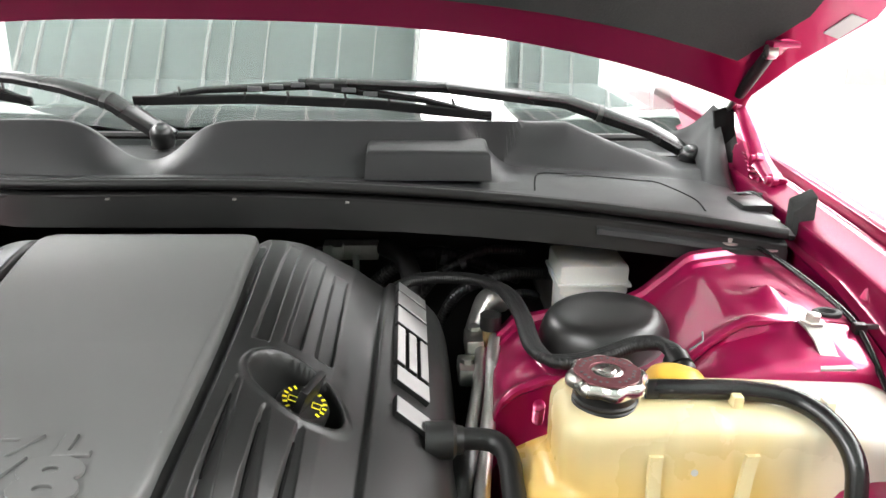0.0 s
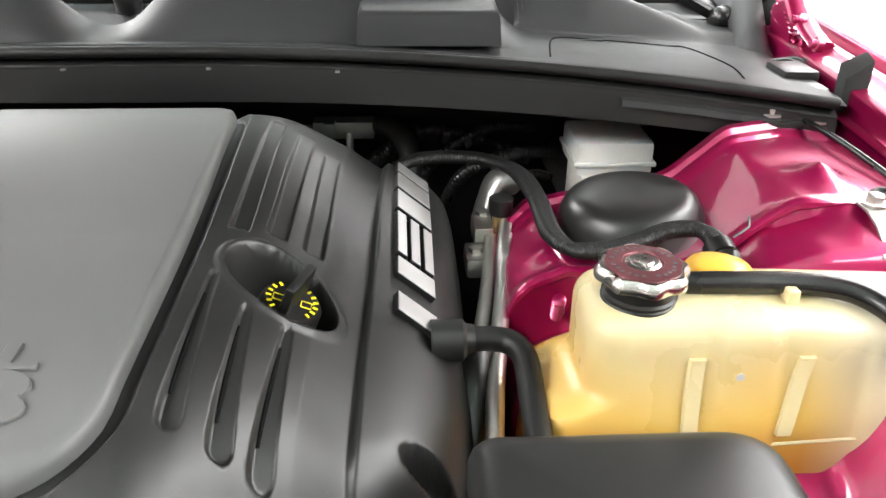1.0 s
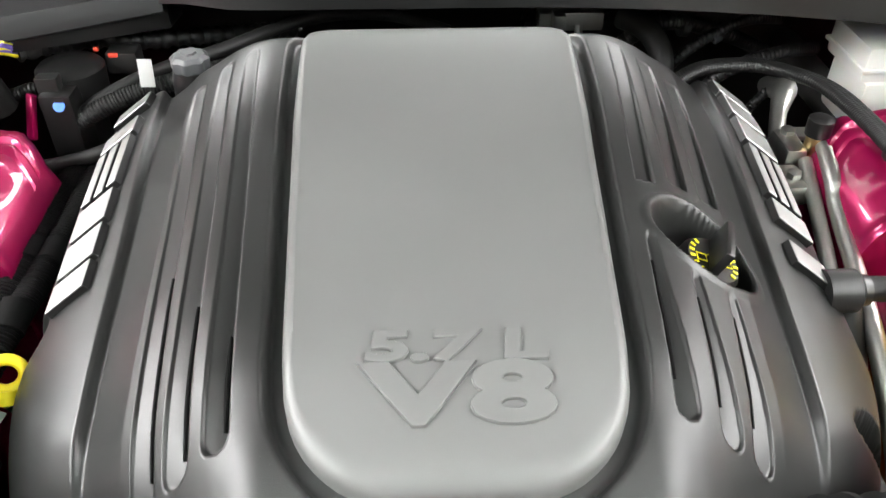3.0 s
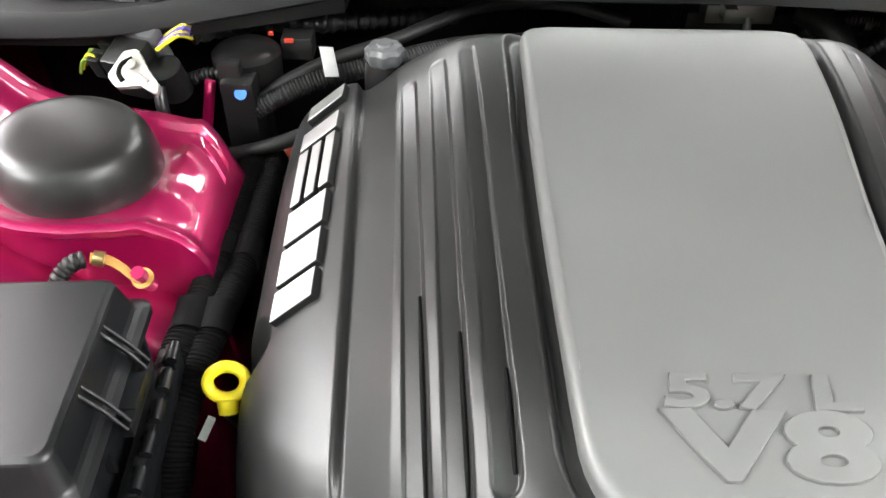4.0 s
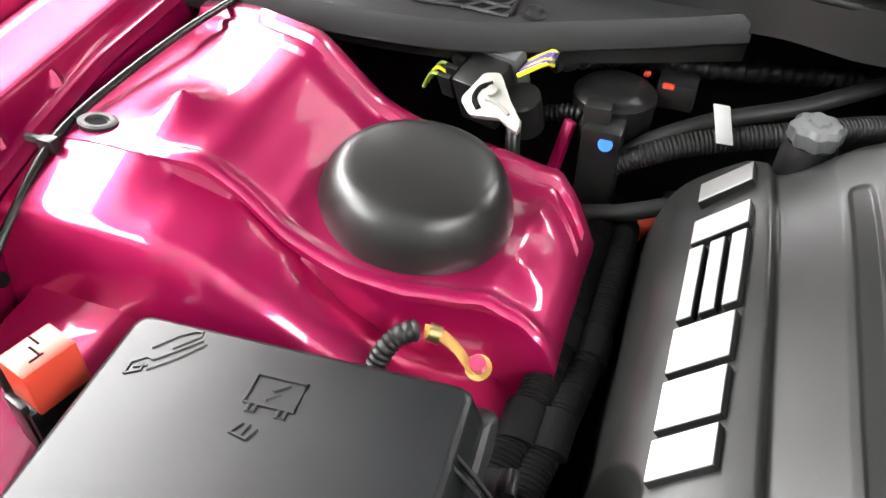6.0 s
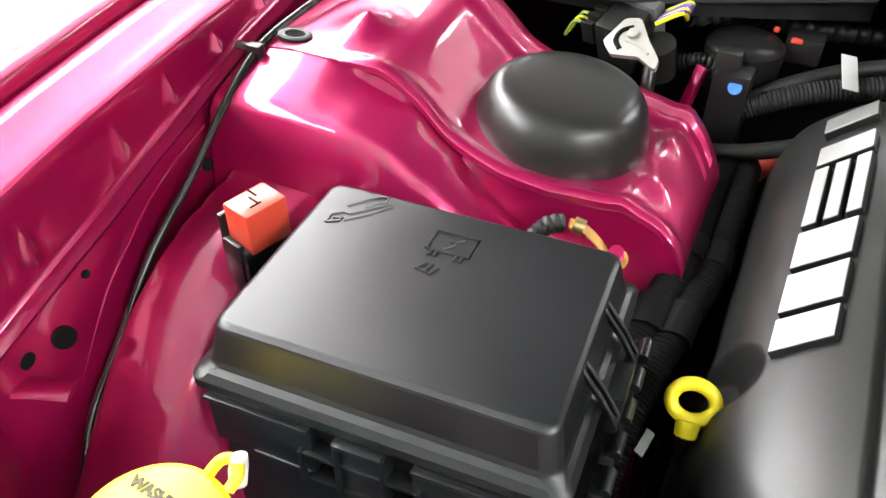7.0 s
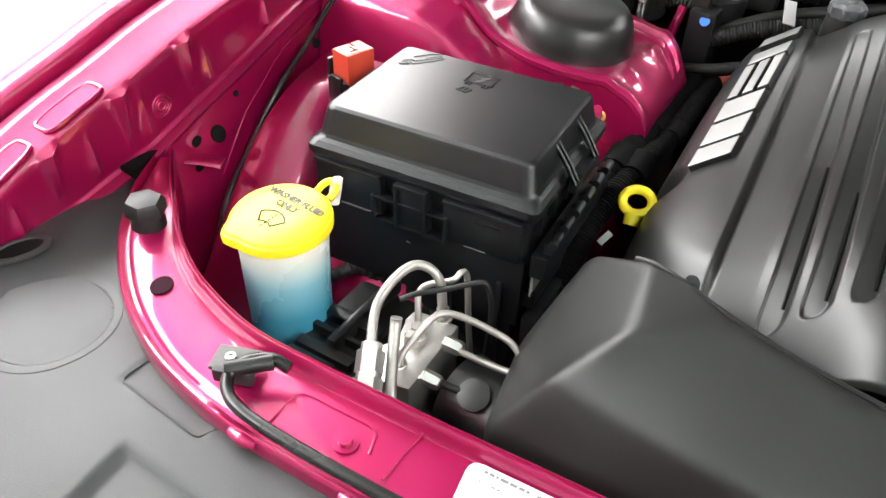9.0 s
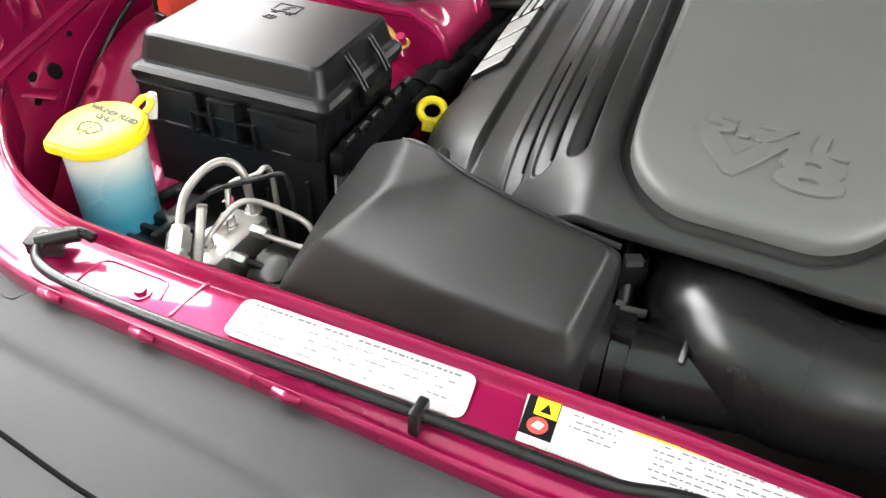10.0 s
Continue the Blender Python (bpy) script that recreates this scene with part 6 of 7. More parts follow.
# ---- prop rod ----
rod = thing("prop_rod", "black steel hood prop rod clipped to the support", "prop rod")
part("bar", tube([(-0.408, 0.256, 0.915), (-0.420, 0.254, 0.918), (-0.432, 0.243, 0.918), (-0.434, 0.230, 0.914), (-0.418, 0.219, 0.912), (-0.375, 0.2155, 0.911), (-0.28, 0.217, 0.911), (-0.134, 0.225, 0.911), (-0.03, 0.229, 0.911), (0.02, 0.240, 0.911), (0.12, 0.243, 0.911), (0.22, 0.236, 0.911)], 0.0040, 12), GLOSS, rod)
_m = Matrix.Translation((-0.436, 0.243, 0.911)) @ Euler((0, 0, radians(20))).to_matrix().to_4x4()
part("mount", box(-0.020, 0.010, -0.004, 0.016, -0.003, 0.0005, 0.0010, m=_m), IRON, rod, "dark grey folded steel mount")
part("mount_fold", box(-0.016, 0.010, -0.008, -0.002, -0.008, 0.0025, 0.002, m=_m), COWL, rod)
part("mount_roll", tube([_m @ Vector((-0.006, -0.008, 0.005)), _m @ Vector((0.020, 0.004, 0.006))], 0.0055, 12, smooth=False), PLASTIC_DARK, rod)
part("mount_bolt", lathe([(0.0034, 0.003), (0.0034, 0.0052), (0.0016, 0.0052), (0.0016, 0.0044), (0, 0.0044)], 14, _m @ Matrix.Translation((-0.009, 0.006, -0.0030))), LINE, rod)
part("retainer", box(-0.139, -0.132, 0.217, 0.233, 0.899, 0.918, 0.002), PLASTIC_DARK, rod)

# ---- labels on the support ----


def flat_label(t, pts, z, material, name="sheet", parent=None):
    return part(name, prism(pts, z, z + 0.0005), material, parent or t, smooth=False)


emis = thing("white_label", "white printed information label on the support", "label")
LZ = 0.9022
_rim = rounded([(-0.281, 0.232), (-0.114, 0.238), (-0.120, 0.274), (-0.287, 0.267)], 0.008, 4)
_lab = flat_label(emis, _rim, LZ, LABEL_WHITE)
random.seed(4)
for _r in range(5):
    _y = 0.2625 - _r * 0.0066
    if _r:
        part("rule_line", prism([(-0.279, _y + 0.0036), (-0.120, _y + 0.0096), (-0.120, _y + 0.0099), (-0.279, _y + 0.0039)], LZ + 0.0005, LZ + 0.0008), GREY_INK, _lab)
    _x = -0.276
    while _x < -0.13:
        _w = random.uniform(0.0012, 0.0050)
        if random.random() < (0.85 if _r == 0 else 0.5):
            _dy = (_x + 0.279) * 0.038
            _h = 0.0017 if _r == 0 else 0.0008
            part("print_bar", prism([(_x, _y + _dy), (_x + _w, _y + _dy + _w * 0.038), (_x + _w, _y + _dy + _w * 0.038 + _h), (_x, _y + _dy + _h)], LZ + 0.0005, LZ + 0.0008), SOFT_INK, _lab)
        _x += _w + 0.0012
part("grey_patch", prism([(-0.160, 0.2365), (-0.124, 0.2378), (-0.1255, 0.2475), (-0.161, 0.2460)], LZ + 0.0005, LZ + 0.0009), GREY_INK, _lab)

warn = thing("warning_label", "white warning label with yellow band and black pictograms", "label")
_lab = flat_label(warn, [(-0.082, 0.240), (0.30, 0.252), (0.30, 0.290), (-0.088, 0.277)], LZ, LABEL_WHITE)
part("black_panel", prism([(-0.083, 0.246), (-0.0635, 0.2465), (-0.0665, 0.2768), (-0.0865, 0.2762)], LZ + 0.0005, LZ + 0.0008), INK_AND_SHADE, _lab)
part("yellow_square", prism([(-0.0795, 0.262), (-0.0655, 0.2625), (-0.067, 0.2755), (-0.0812, 0.275)], LZ + 0.0008, LZ + 0.0011), LABEL_YELLOW, _lab)
part("triangle", prism([(-0.0765, 0.2645), (-0.0695, 0.2648), (-0.0735, 0.2722)], LZ + 0.0011, LZ + 0.0014), INK_AND_SHADE, _lab)
part("pictogram", lathe([(0.0062, 0), (0.0062, 0.0004), (0, 0.0004)], 20, Matrix.Translation((-0.0742, 0.2545, LZ + 0.0008))), LABEL_RED, _lab)
part("pictogram_core", prism([(-0.0775, 0.2525), (-0.072, 0.2515), (-0.0705, 0.2565), (-0.0755, 0.2575)], LZ + 0.0012, LZ + 0.0015), LABEL_WHITE, _lab)
part("yellow_band", prism([(-0.023, 0.2755), (0.29, 0.284), (0.29, 0.2895), (-0.024, 0.2805)], LZ + 0.0005, LZ + 0.0008), LABEL_YELLOW, _lab)
for _r in range(6):
    _x = -0.058 + (0.036 if _r > 3 else 0)
    _y = 0.2715 - _r * 0.0046
    while _x < 0.25:
        _w = random.uniform(0.0012, 0.0048)
        if random.random() < 0.85 and not (_x > -0.03 and _x < -0.012):
            _dy = (_x + 0.06) * 0.028
            part("print_bar", prism([(_x, _y + _dy), (_x + _w, _y + _dy + _w * 0.028), (_x + _w, _y + _dy + 0.0010 + _w * 0.028), (_x, _y + _dy + 0.0010)], LZ + 0.0005, LZ + 0.0008), SOFT_INK, _lab)
        _x += _w + 0.0012
_x = -0.020
while _x < 0.28:
    _w = random.uniform(0.006, 0.014)
    _y = 0.2772 + (_x + 0.02) * 0.0272
    part("print_bar", prism([(_x, _y), (_x + _w, _y + _w * 0.027), (_x + _w, _y + 0.0020 + _w * 0.027), (_x, _y + 0.0020)], LZ + 0.0009, LZ + 0.0011), INK_AND_SHADE, _lab)
    _x += _w + 0.004
for _k in range(20):
    _x = -0.078 + _k * 0.0022
    part("bar_mark", prism([(_x, 0.2408), (_x + 0.001 + 0.0006 * (_k % 3 == 0), 0.2408), (_x + 0.001, 0.2445), (_x, 0.2445)], LZ + 0.0005, LZ + 0.0008), GREY_INK, _lab)

# ---- brake hydraulic unit ----
unit = thing("hydraulic_unit", "aluminium brake hydraulic block with bent steel lines", "hydraulic unit")
part("block", prism([(-0.407, 0.380), (-0.406, 0.393), (-0.369, 0.396), (-0.366, 0.323), (-0.386, 0.319), (-0.407, 0.346), (-0.398, 0.364)], 0.78, 0.858, 0.0025), ALU, unit, "machined aluminium valve block")
part("motor", tube([(-0.352, 0.372, 0.815), (-0.300, 0.364, 0.815)], 0.034, 32, smooth=False), PLASTIC_DARK, unit, "black motor can")
part("motor_face", lathe([(0.012, 0), (0.012, 0.003), (0.008, 0.004), (0, 0.004)], 20, Matrix.Translation((-0.330, 0.352, 0.846)) @ Euler((radians(30), 0, 0)).to_matrix().to_4x4()), PLASTIC_DARK, unit)
part("module", box(-0.480, -0.410, 0.320, 0.425, 0.77, 0.832, 0.006), PLASTIC_DARK, unit)
for _y, _w in ((0.330, 0.010), (0.352, 0.006), (0.368, 0.012)):
    part("module_step", box(-0.476, -0.424, _y, _y + _w, 0.830, 0.840, 0.002), PLASTIC_DARK, unit)
part("module_rail", box(-0.452, -0.444, 0.340, 0.430, 0.830, 0.846, 0.002, m=Matrix()), PLASTIC_DARK, unit)
part("module_plug", box(-0.474, -0.430, 0.292, 0.325, 0.80, 0.844, 0.004), PLASTIC_DARK, unit)
part("plug_latch", box(-0.462, -0.442, 0.300, 0.306, 0.843, 0.848, 0.001), GREY_CAP, unit)
_lines = (
    ([(-0.399, 0.326, 0.884), (-0.405, 0.338, 0.893), (-0.409, 0.351, 0.899), (-0.408, 0.37, 0.906), (-0.403, 0.386, 0.908), (-0.393, 0.392, 0.905), (-0.385, 0.393, 0.895), (-0.383, 0.393, 0.878), (-0.382, 0.394, 0.86)], 0.0036, LINE),
    ([(-0.392, 0.375, 0.86), (-0.397, 0.382, 0.873), (-0.4, 0.388, 0.882), (-0.396, 0.394, 0.887), (-0.38, 0.402, 0.893), (-0.377, 0.409, 0.897), (-0.375, 0.414, 0.892), (-0.374, 0.416, 0.872), (-0.371, 0.414, 0.845), (-0.366, 0.411, 0.815)], 0.0025, LINE),
    ([(-0.405, 0.37, 0.886), (-0.395, 0.379, 0.89), (-0.374, 0.392, 0.896), (-0.359, 0.403, 0.9), (-0.353, 0.406, 0.897), (-0.35, 0.408, 0.88), (-0.35, 0.409, 0.855), (-0.352, 0.411, 0.825)], 0.0022, RUBBER),
    ([(-0.379, 0.328, 0.868), (-0.381, 0.338, 0.872), (-0.378, 0.35, 0.88), (-0.375, 0.364, 0.886), (-0.37, 0.374, 0.887), (-0.358, 0.38, 0.885), (-0.337, 0.384, 0.88), (-0.32, 0.384, 0.876), (-0.311, 0.381, 0.868), (-0.311, 0.377, 0.858), (-0.32, 0.376, 0.856), (-0.339, 0.375, 0.856), (-0.356, 0.374, 0.857)], 0.0026, LINE),
    ([(-0.392, 0.347, 0.893), (-0.391, 0.344, 0.888), (-0.384, 0.33, 0.876), (-0.376, 0.316, 0.866), (-0.367, 0.302, 0.856)], 0.0042, LINE),
    ([(-0.364, 0.345, 0.852), (-0.35, 0.348, 0.848), (-0.322, 0.355, 0.842)], 0.0030, RUBBER),
)
for _pts, _r, _mt in _lines:
    part("brake_line", tube(_pts, _r, 12), _mt, unit, "black coated line" if _mt is RUBBER else "bent bare steel line")
for _x, _y, _z, _rx in ((-0.390, 0.371, 0.858, 0), (-0.384, 0.397, 0.858, 0), (-0.389, 0.361, 0.858, 0), (-0.387, 0.339, 0.858, 0), (-0.364, 0.377, 0.856, 90), (-0.363, 0.345, 0.850, 90)):
    part("line_nut", lathe([(0.0060, -0.006), (0.0060, 0.006), (0.0048, 0.009), (0, 0.009)], 6, Matrix.Translation((_x, _y, _z)) @ Euler((0, radians(_rx), 0)).to_matrix().to_4x4()), LINE if _rx == 0 else STEEL, unit)
for _x, _y in ((-0.390, 0.371), (-0.384, 0.397), (-0.387, 0.339)):
    part("port_ring", lathe([(0.0075, -0.001), (0.0075, 0.0012), (0.0055, 0.0014), (0.005, 0.0002), (0, 0.0002)], 20, Matrix.Translation((_x, _y, 0.858))), STEEL, unit)
_f0, _f1 = Vector((-0.398, 0.326, 0.882)), Vector((-0.385, 0.3, 0.866))
for _a, _b, _r in ((0.0, 0.16, 0.0075), (0.16, 0.62, 0.0100), (0.62, 0.74, 0.0085), (0.74, 1.0, 0.0105)):
    part("fitting", tube([_f0.lerp(_f1, _a), _f0.lerp(_f1, _b)], _r, 6 if _r > 0.009 else 14, smooth=False), STEEL, unit, "bright steel hex fitting")

low = thing("apron_hose", "black rubber hose lying on the wheel apron", "hose", "hoses below the fuse box")
part("hose", tube([(-0.62, 0.40, 0.71), (-0.54, 0.42, 0.785), (-0.50, 0.405, 0.790), (-0.47, 0.43, 0.795), (-0.42, 0.45, 0.79), (-0.38, 0.46, 0.76)], 0.010, 12), RUBBER, low)
low = thing("apron_harness", "taped black wiring harness below the fuse box", "wiring harness", "hoses below the fuse box")
part("harness", tube([(-0.60, 0.44, 0.745), (-0.525, 0.434, 0.805), (-0.505, 0.452, 0.812), (-0.47, 0.46, 0.805)], 0.006, 10, ribs=0.0006, pitch=0.006), RUBBER, low)
part("harness_branch", tube([(-0.56, 0.40, 0.76), (-0.50, 0.385, 0.775), (-0.46, 0.37, 0.785), (-0.44, 0.35, 0.80)], 0.011, 12, ribs=0.0012, pitch=0.006), RUBBER, low)

# ---- ground stud ----
stud = thing("ground_cable", "short black ground cable with amber terminal on a stud", "ground cable")
part("cable", tube([(-0.435, 0.632, 0.905), (-0.429, 0.64, 0.922), (-0.421, 0.648, 0.93), (-0.413, 0.654, 0.93)], 0.0062, 12, ribs=0.0005, pitch=0.004), RUBBER, stud)
part("terminal", tube([(-0.41, 0.655, 0.93), (-0.4, 0.657, 0.927), (-0.39, 0.655, 0.922), (-0.382, 0.651, 0.917), (-0.377, 0.651, 0.913)], [0.0052, 0.0048, 0.0040, 0.0036, 0.0050], 10, flat=0.55), AMBER, stud, "amber taped terminal")
part("crimp", tube([(-0.407, 0.654, 0.931), (-0.4, 0.655, 0.929)], 0.0058, 12, smooth=False), BRASS, stud, "brass crimp sleeve")
part("ring_terminal", lathe([(0.0045, 0), (0.0080, 0), (0.0080, 0.0016), (0.0045, 0.0016), (0.0045, 0)], 20, Matrix.Translation((-0.3755, 0.652, 0.914)) @ Euler((radians(25), 0, 0)).to_matrix().to_4x4()), AMBER, stud, "amber ring terminal")
part("stud_bolt", tube([(-0.376, 0.662, 0.898), (-0.375, 0.646, 0.926)], 0.0042, 8, ribs=0.0008, pitch=0.003), PAINT, stud)

# ---- wiring and sensors behind the passenger tower ----
plug = thing("wiring_connector", "grey multi pin connector with pale locking lever", "connector")
_m = Matrix.Translation((-0.440, 0.882, 0.962)) @ Euler((radians(20), 0, radians(-18))).to_matrix().to_4x4()
part("shell", box(-0.022, 0.012, -0.018, 0.020, -0.03, 0.014, 0.003, m=_m), PLASTIC, plug)
for _k in range(4):
    part("fin", box(-0.036, -0.024, -0.018 + _k * 0.010, -0.013 + _k * 0.010, -0.01, 0.012, 0.001, m=_m), PLASTIC, plug)
LEV = Matrix.Translation((-0.424, 0.846, 0.972)) @ Euler((radians(32), 0, radians(-22))).to_matrix().to_4x4()
_plan = rounded([(-0.026, -0.012), (-0.012, -0.020), (0.010, -0.013), (0.030, -0.018), (0.026, -0.008), (0.008, 0.004), (-0.010, 0.019), (-0.022, 0.014)], 0.006, 4)
_lv = part("lever", prism(_plan, -0.0022, 0.0022, 0.0008, 2, m=LEV), PALE_LEVER, plug, "off white locking lever")
part("lever_slot", tube([LEV @ Vector(q) for q in ((-0.010, 0.009, 0.0022), (-0.017, 0.002, 0.0022), (-0.016, -0.007, 0.0022), (-0.008, -0.013, 0.0022))], 0.0022, 8), INK_AND_SHADE, _lv)
part("lever_web", tube([LEV @ Vector(q) for q in ((-0.008, -0.004, 0.0022), (0.004, -0.004, 0.0022), (0.016, -0.008, 0.0022))], 0.0014, 8), PALE_LEVER, _lv)
part("lever_boss", lathe([(0.0045, 0.0), (0.0045, 0.0040), (0.003, 0.0046), (0, 0.0046)], 16, LEV @ Matrix.Translation((-0.006, 0.003, 0.0015))), PALE_LEVER, _lv)
part("back_plate", box(-0.030, 0.016, 0.014, 0.030, -0.02, 0.018, 0.003, m=_m), GREY_CAP, plug)
part("round_end", lathe([(0.015, -0.03), (0.015, 0.002), (0.012, 0.004), (0, 0.004)], 24, _m @ Matrix.Translation((0.026, 0.002, -0.006))), PLASTIC, plug)
part("plug_stem", tube([(-0.412, 0.850, 0.955), (-0.409, 0.840, 0.935), (-0.406, 0.842, 0.90)], 0.0055, 10), PLASTIC, plug)
for _k, _mt in enumerate((LABEL_YELLOW, PURPLE, LABEL_YELLOW, PURPLE, PURPLE, LABEL_YELLOW, PURPLE)):
    part("wire", tube([_m @ Vector((0.018, 0.012 + _k * 0.003, 0.006 + 0.001 * (_k % 2))), _m @ Vector((0.034, 0.026 + _k * 0.003, 0.012)), Vector((-0.402, 0.928 + _k * 0.002, 0.962 + 0.0015 * (_k % 3)))], 0.0019, 8, 5), _mt, plug, "purple wire" if _mt is PURPLE else "yellow wire")
for _k, _mt in enumerate((GREEN_WIRE, LABEL_YELLOW, GREEN_WIRE)):
    part("wire", tube([_m @ Vector((-0.034, -0.010 + _k * 0.005, 0.0)), _m @ Vector((-0.046, -0.012 + _k * 0.006, 0.004)), _m @ Vector((-0.056, -0.016 + _k * 0.005, -0.012))], 0.0016, 6, 5), _mt, plug, "green wire" if _mt is GREEN_WIRE else "yellow wire")
loom = thing("wiring_loom", "black taped wiring loom along the firewall", "wiring loom")
part("loom", tube([(-0.402, 0.930, 0.963), (-0.375, 0.955, 0.960), (-0.346, 0.980, 0.955), (-0.298, 0.996, 0.946), (-0.243, 1.02, 0.94), (-0.15, 1.08, 0.92)], [0.007, 0.008, 0.009, 0.009, 0.009, 0.009], 10, ribs=0.0011, pitch=0.011), LOOM, loom)
part("loom_branch", tube([(-0.43, 0.90, 0.92), (-0.395, 0.893, 0.94), (-0.367, 0.894, 0.942), (-0.36, 0.90, 0.90)], 0.006, 10, ribs=0.0007, pitch=0.004), RUBBER, loom)

pump = thing("vacuum_sensor", "black round sensor housing with blue paint dot", "sensor")
part("dome", lathe([(0.030, -0.03), (0.032, 0.0), (0.032, 0.006), (0.028, 0.010), (0.012, 0.012), (0, 0.012)], 32, Matrix.Translation((-0.349, 0.915, 0.950))), PLASTIC_DARK, pump)
part("body", box(-0.364, -0.334, 0.862, 0.900, 0.87, 0.952, 0.004), PLASTIC_DARK, pump)
part("bracket_plate", box(-0.366, -0.346, 0.872, 0.886, 0.94, 0.965, 0.002), PLASTIC, pump)
part("paint_dot", lathe([(0.0055, 0), (0.0055, 0.001), (0, 0.001)], 16, Matrix.Translation((-0.345, 0.861, 0.943)) @ Euler((radians(55), 0, 0)).to_matrix().to_4x4()), BLUE, pump, "blue paint dot")
part("red_tab", box(-0.006, 0.004, -0.003, 0.003, -0.03, 0.014, 0.002, m=Matrix.Translation((-0.376, 0.872, 0.935)) @ Euler((radians(-18), 0, radians(-35))).to_matrix().to_4x4()), PAINT, pump, "pink painted tab")
part("orange_clip", box(-0.332, -0.327, 0.937, 0.941, 0.961, 0.965, 0.001), ORANGE, pump, "orange lock clip")
part("orange_clip", box(-0.316, -0.307, 0.929, 0.933, 0.958, 0.962, 0.001), ORANGE, pump, "orange lock clip")
part("side_plug", box(-0.32, -0.29, 0.93, 0.955, 0.94, 0.962, 0.003), PLASTIC_DARK, pump)
part("foot", box(-0.36, -0.34, 0.87, 0.95, 0.80, 0.90, 0.003), PLASTIC_DARK, pump)

bleed = thing("coolant_bleed_cap", "grey lobed plastic cap on a black hose neck", "cap")
_m = Matrix.Translation((-0.214, 0.848, 0.985))
part("neck", lathe([(0.020, -0.10), (0.018, -0.01), (0.016, 0.0)], 24, _m), PLASTIC_DARK, bleed)
part("cap", lathe([(0.014, -0.002), (0.0162, 0.002), (0.0162, 0.010), (0.013, 0.0135), (0.007, 0.014), (0.006, 0.0158), (0, 0.0158)], 48, _m, wave=lambda a: 1 + 0.07 * math.cos(8 * a)), GREY_CAP, bleed, "grey lobed cap")

rear = thing("heater_hose", "black corrugated hose with white paper tag", "hose", "hoses behind the engine")
part("hose", tube([(-0.345, 0.872, 0.915), (-0.318, 0.876, 0.930), (-0.280, 0.890, 0.941), (-0.211, 0.911, 0.952), (-0.15, 0.945, 0.95), (-0.06, 1.0, 0.93)], 0.0088, 12, ribs=0.0005, pitch=0.0032), RUBBER, rear)
part("tag", box(-0.0065, 0.0065, -0.016, 0.016, 0.0, 0.0012, 0.0004, m=Matrix.Translation((-0.268, 0.886, 0.962)) @ Euler((radians(28), radians(12), radians(22))).to_matrix().to_4x4()), LABEL_WHITE, rear, "white paper tag")
rear = thing("vacuum_pipe", "thin black vacuum pipe behind the engine", "pipe", "hoses behind the engine")
part("pipe", tube([(-0.335, 0.872, 0.925), (-0.315, 0.888, 0.937), (-0.272, 0.909, 0.951), (-0.213, 0.936, 0.960), (-0.13, 1.0, 0.965), (-0.05, 1.01, 0.965), (0.02, 1.0, 0.95)], 0.0065, 10), RUBBER, rear)
rear = thing("cross_pipe", "thin dark pipe beside the engine cover", "pipe", "hoses behind the engine")
part("pipe", tube([(-0.40, 0.84, 0.885), (-0.33, 0.838, 0.90), (-0.27, 0.86, 0.91), (-0.22, 0.88, 0.90)], 0.007, 10), RUBBER, rear)
ind = thing("orange_insulator", "dull orange red insulator beside the cover", "insulator")
part("boot", tube([(-0.325, 0.845, 0.86), (-0.305, 0.86, 0.885), (-0.285, 0.87, 0.89)], 0.010, 10), ORANGE, ind)
for _dx, _r in ((-0.336, 0.013), (-0.318, 0.011)):
    har = thing("engine_harness", "black corrugated harness between tower and engine cover", "wiring harness", "bay wiring harnesses")
    part("loom", tube([(_dx, 0.90, 0.86), (_dx, 0.83, 0.885), (_dx, 0.75, 0.885), (_dx - 0.004, 0.68, 0.882), (_dx - 0.014, 0.62, 0.872), (_dx - 0.022, 0.56, 0.85), (_dx - 0.02, 0.50, 0.80)], _r, 12, ribs=0.0005, pitch=0.0032), BLACK_TAPE, har)
    for _y in (0.80, 0.715, 0.645):
        part("tape_band", tube([(_dx - (0.008 if _y < 0.66 else 0), _y + 0.012, 0.8845), (_dx - (0.009 if _y < 0.66 else 0), _y - 0.012, 0.884 if _y > 0.66 else 0.878)], _r + 0.0012, 12, smooth=False), BLACK_TAPE, har, "smooth black tape band")
for _x, _y, _z in ((-0.340, 0.574, 0.845), (-0.350, 0.50, 0.800)):
    tg = thing("harness_tag", "grey white paper harness tag", "tag", "harness tags")
    part("paper", box(-0.003, 0.003, -0.010, 0.010, 0, 0.001, 0, m=Matrix.Translation((_x + 0.016, _y, _z)) @ Euler((0, radians(25), radians(-8))).to_matrix().to_4x4()), LABEL_WHITE, tg)

# ---- driver side: reservoir, hoses, pipes ----
brake = thing("brake_fluid_reservoir", "milky white brake fluid reservoir under the cowl", "brake reservoir")
part("upper", box(0.440, 0.525, 0.925, 1.01, 0.918, 0.957, 0.006, m=Matrix.Translation((0, 0.0, 0))), WHITE_PLASTIC, brake)
part("flange", box(0.437, 0.528, 0.922, 1.013, 0.930, 0.935, 0.002), WHITE_PLASTIC, brake)
part("lower", box(0.445, 0.505, 0.920, 1.00, 0.86, 0.920, 0.008), WHITE_PLASTIC, brake)
part("cylinder", tube([(0.47, 0.88, 0.85), (0.47, 1.17, 0.85)], 0.022, 20, smooth=False), IRON, brake)

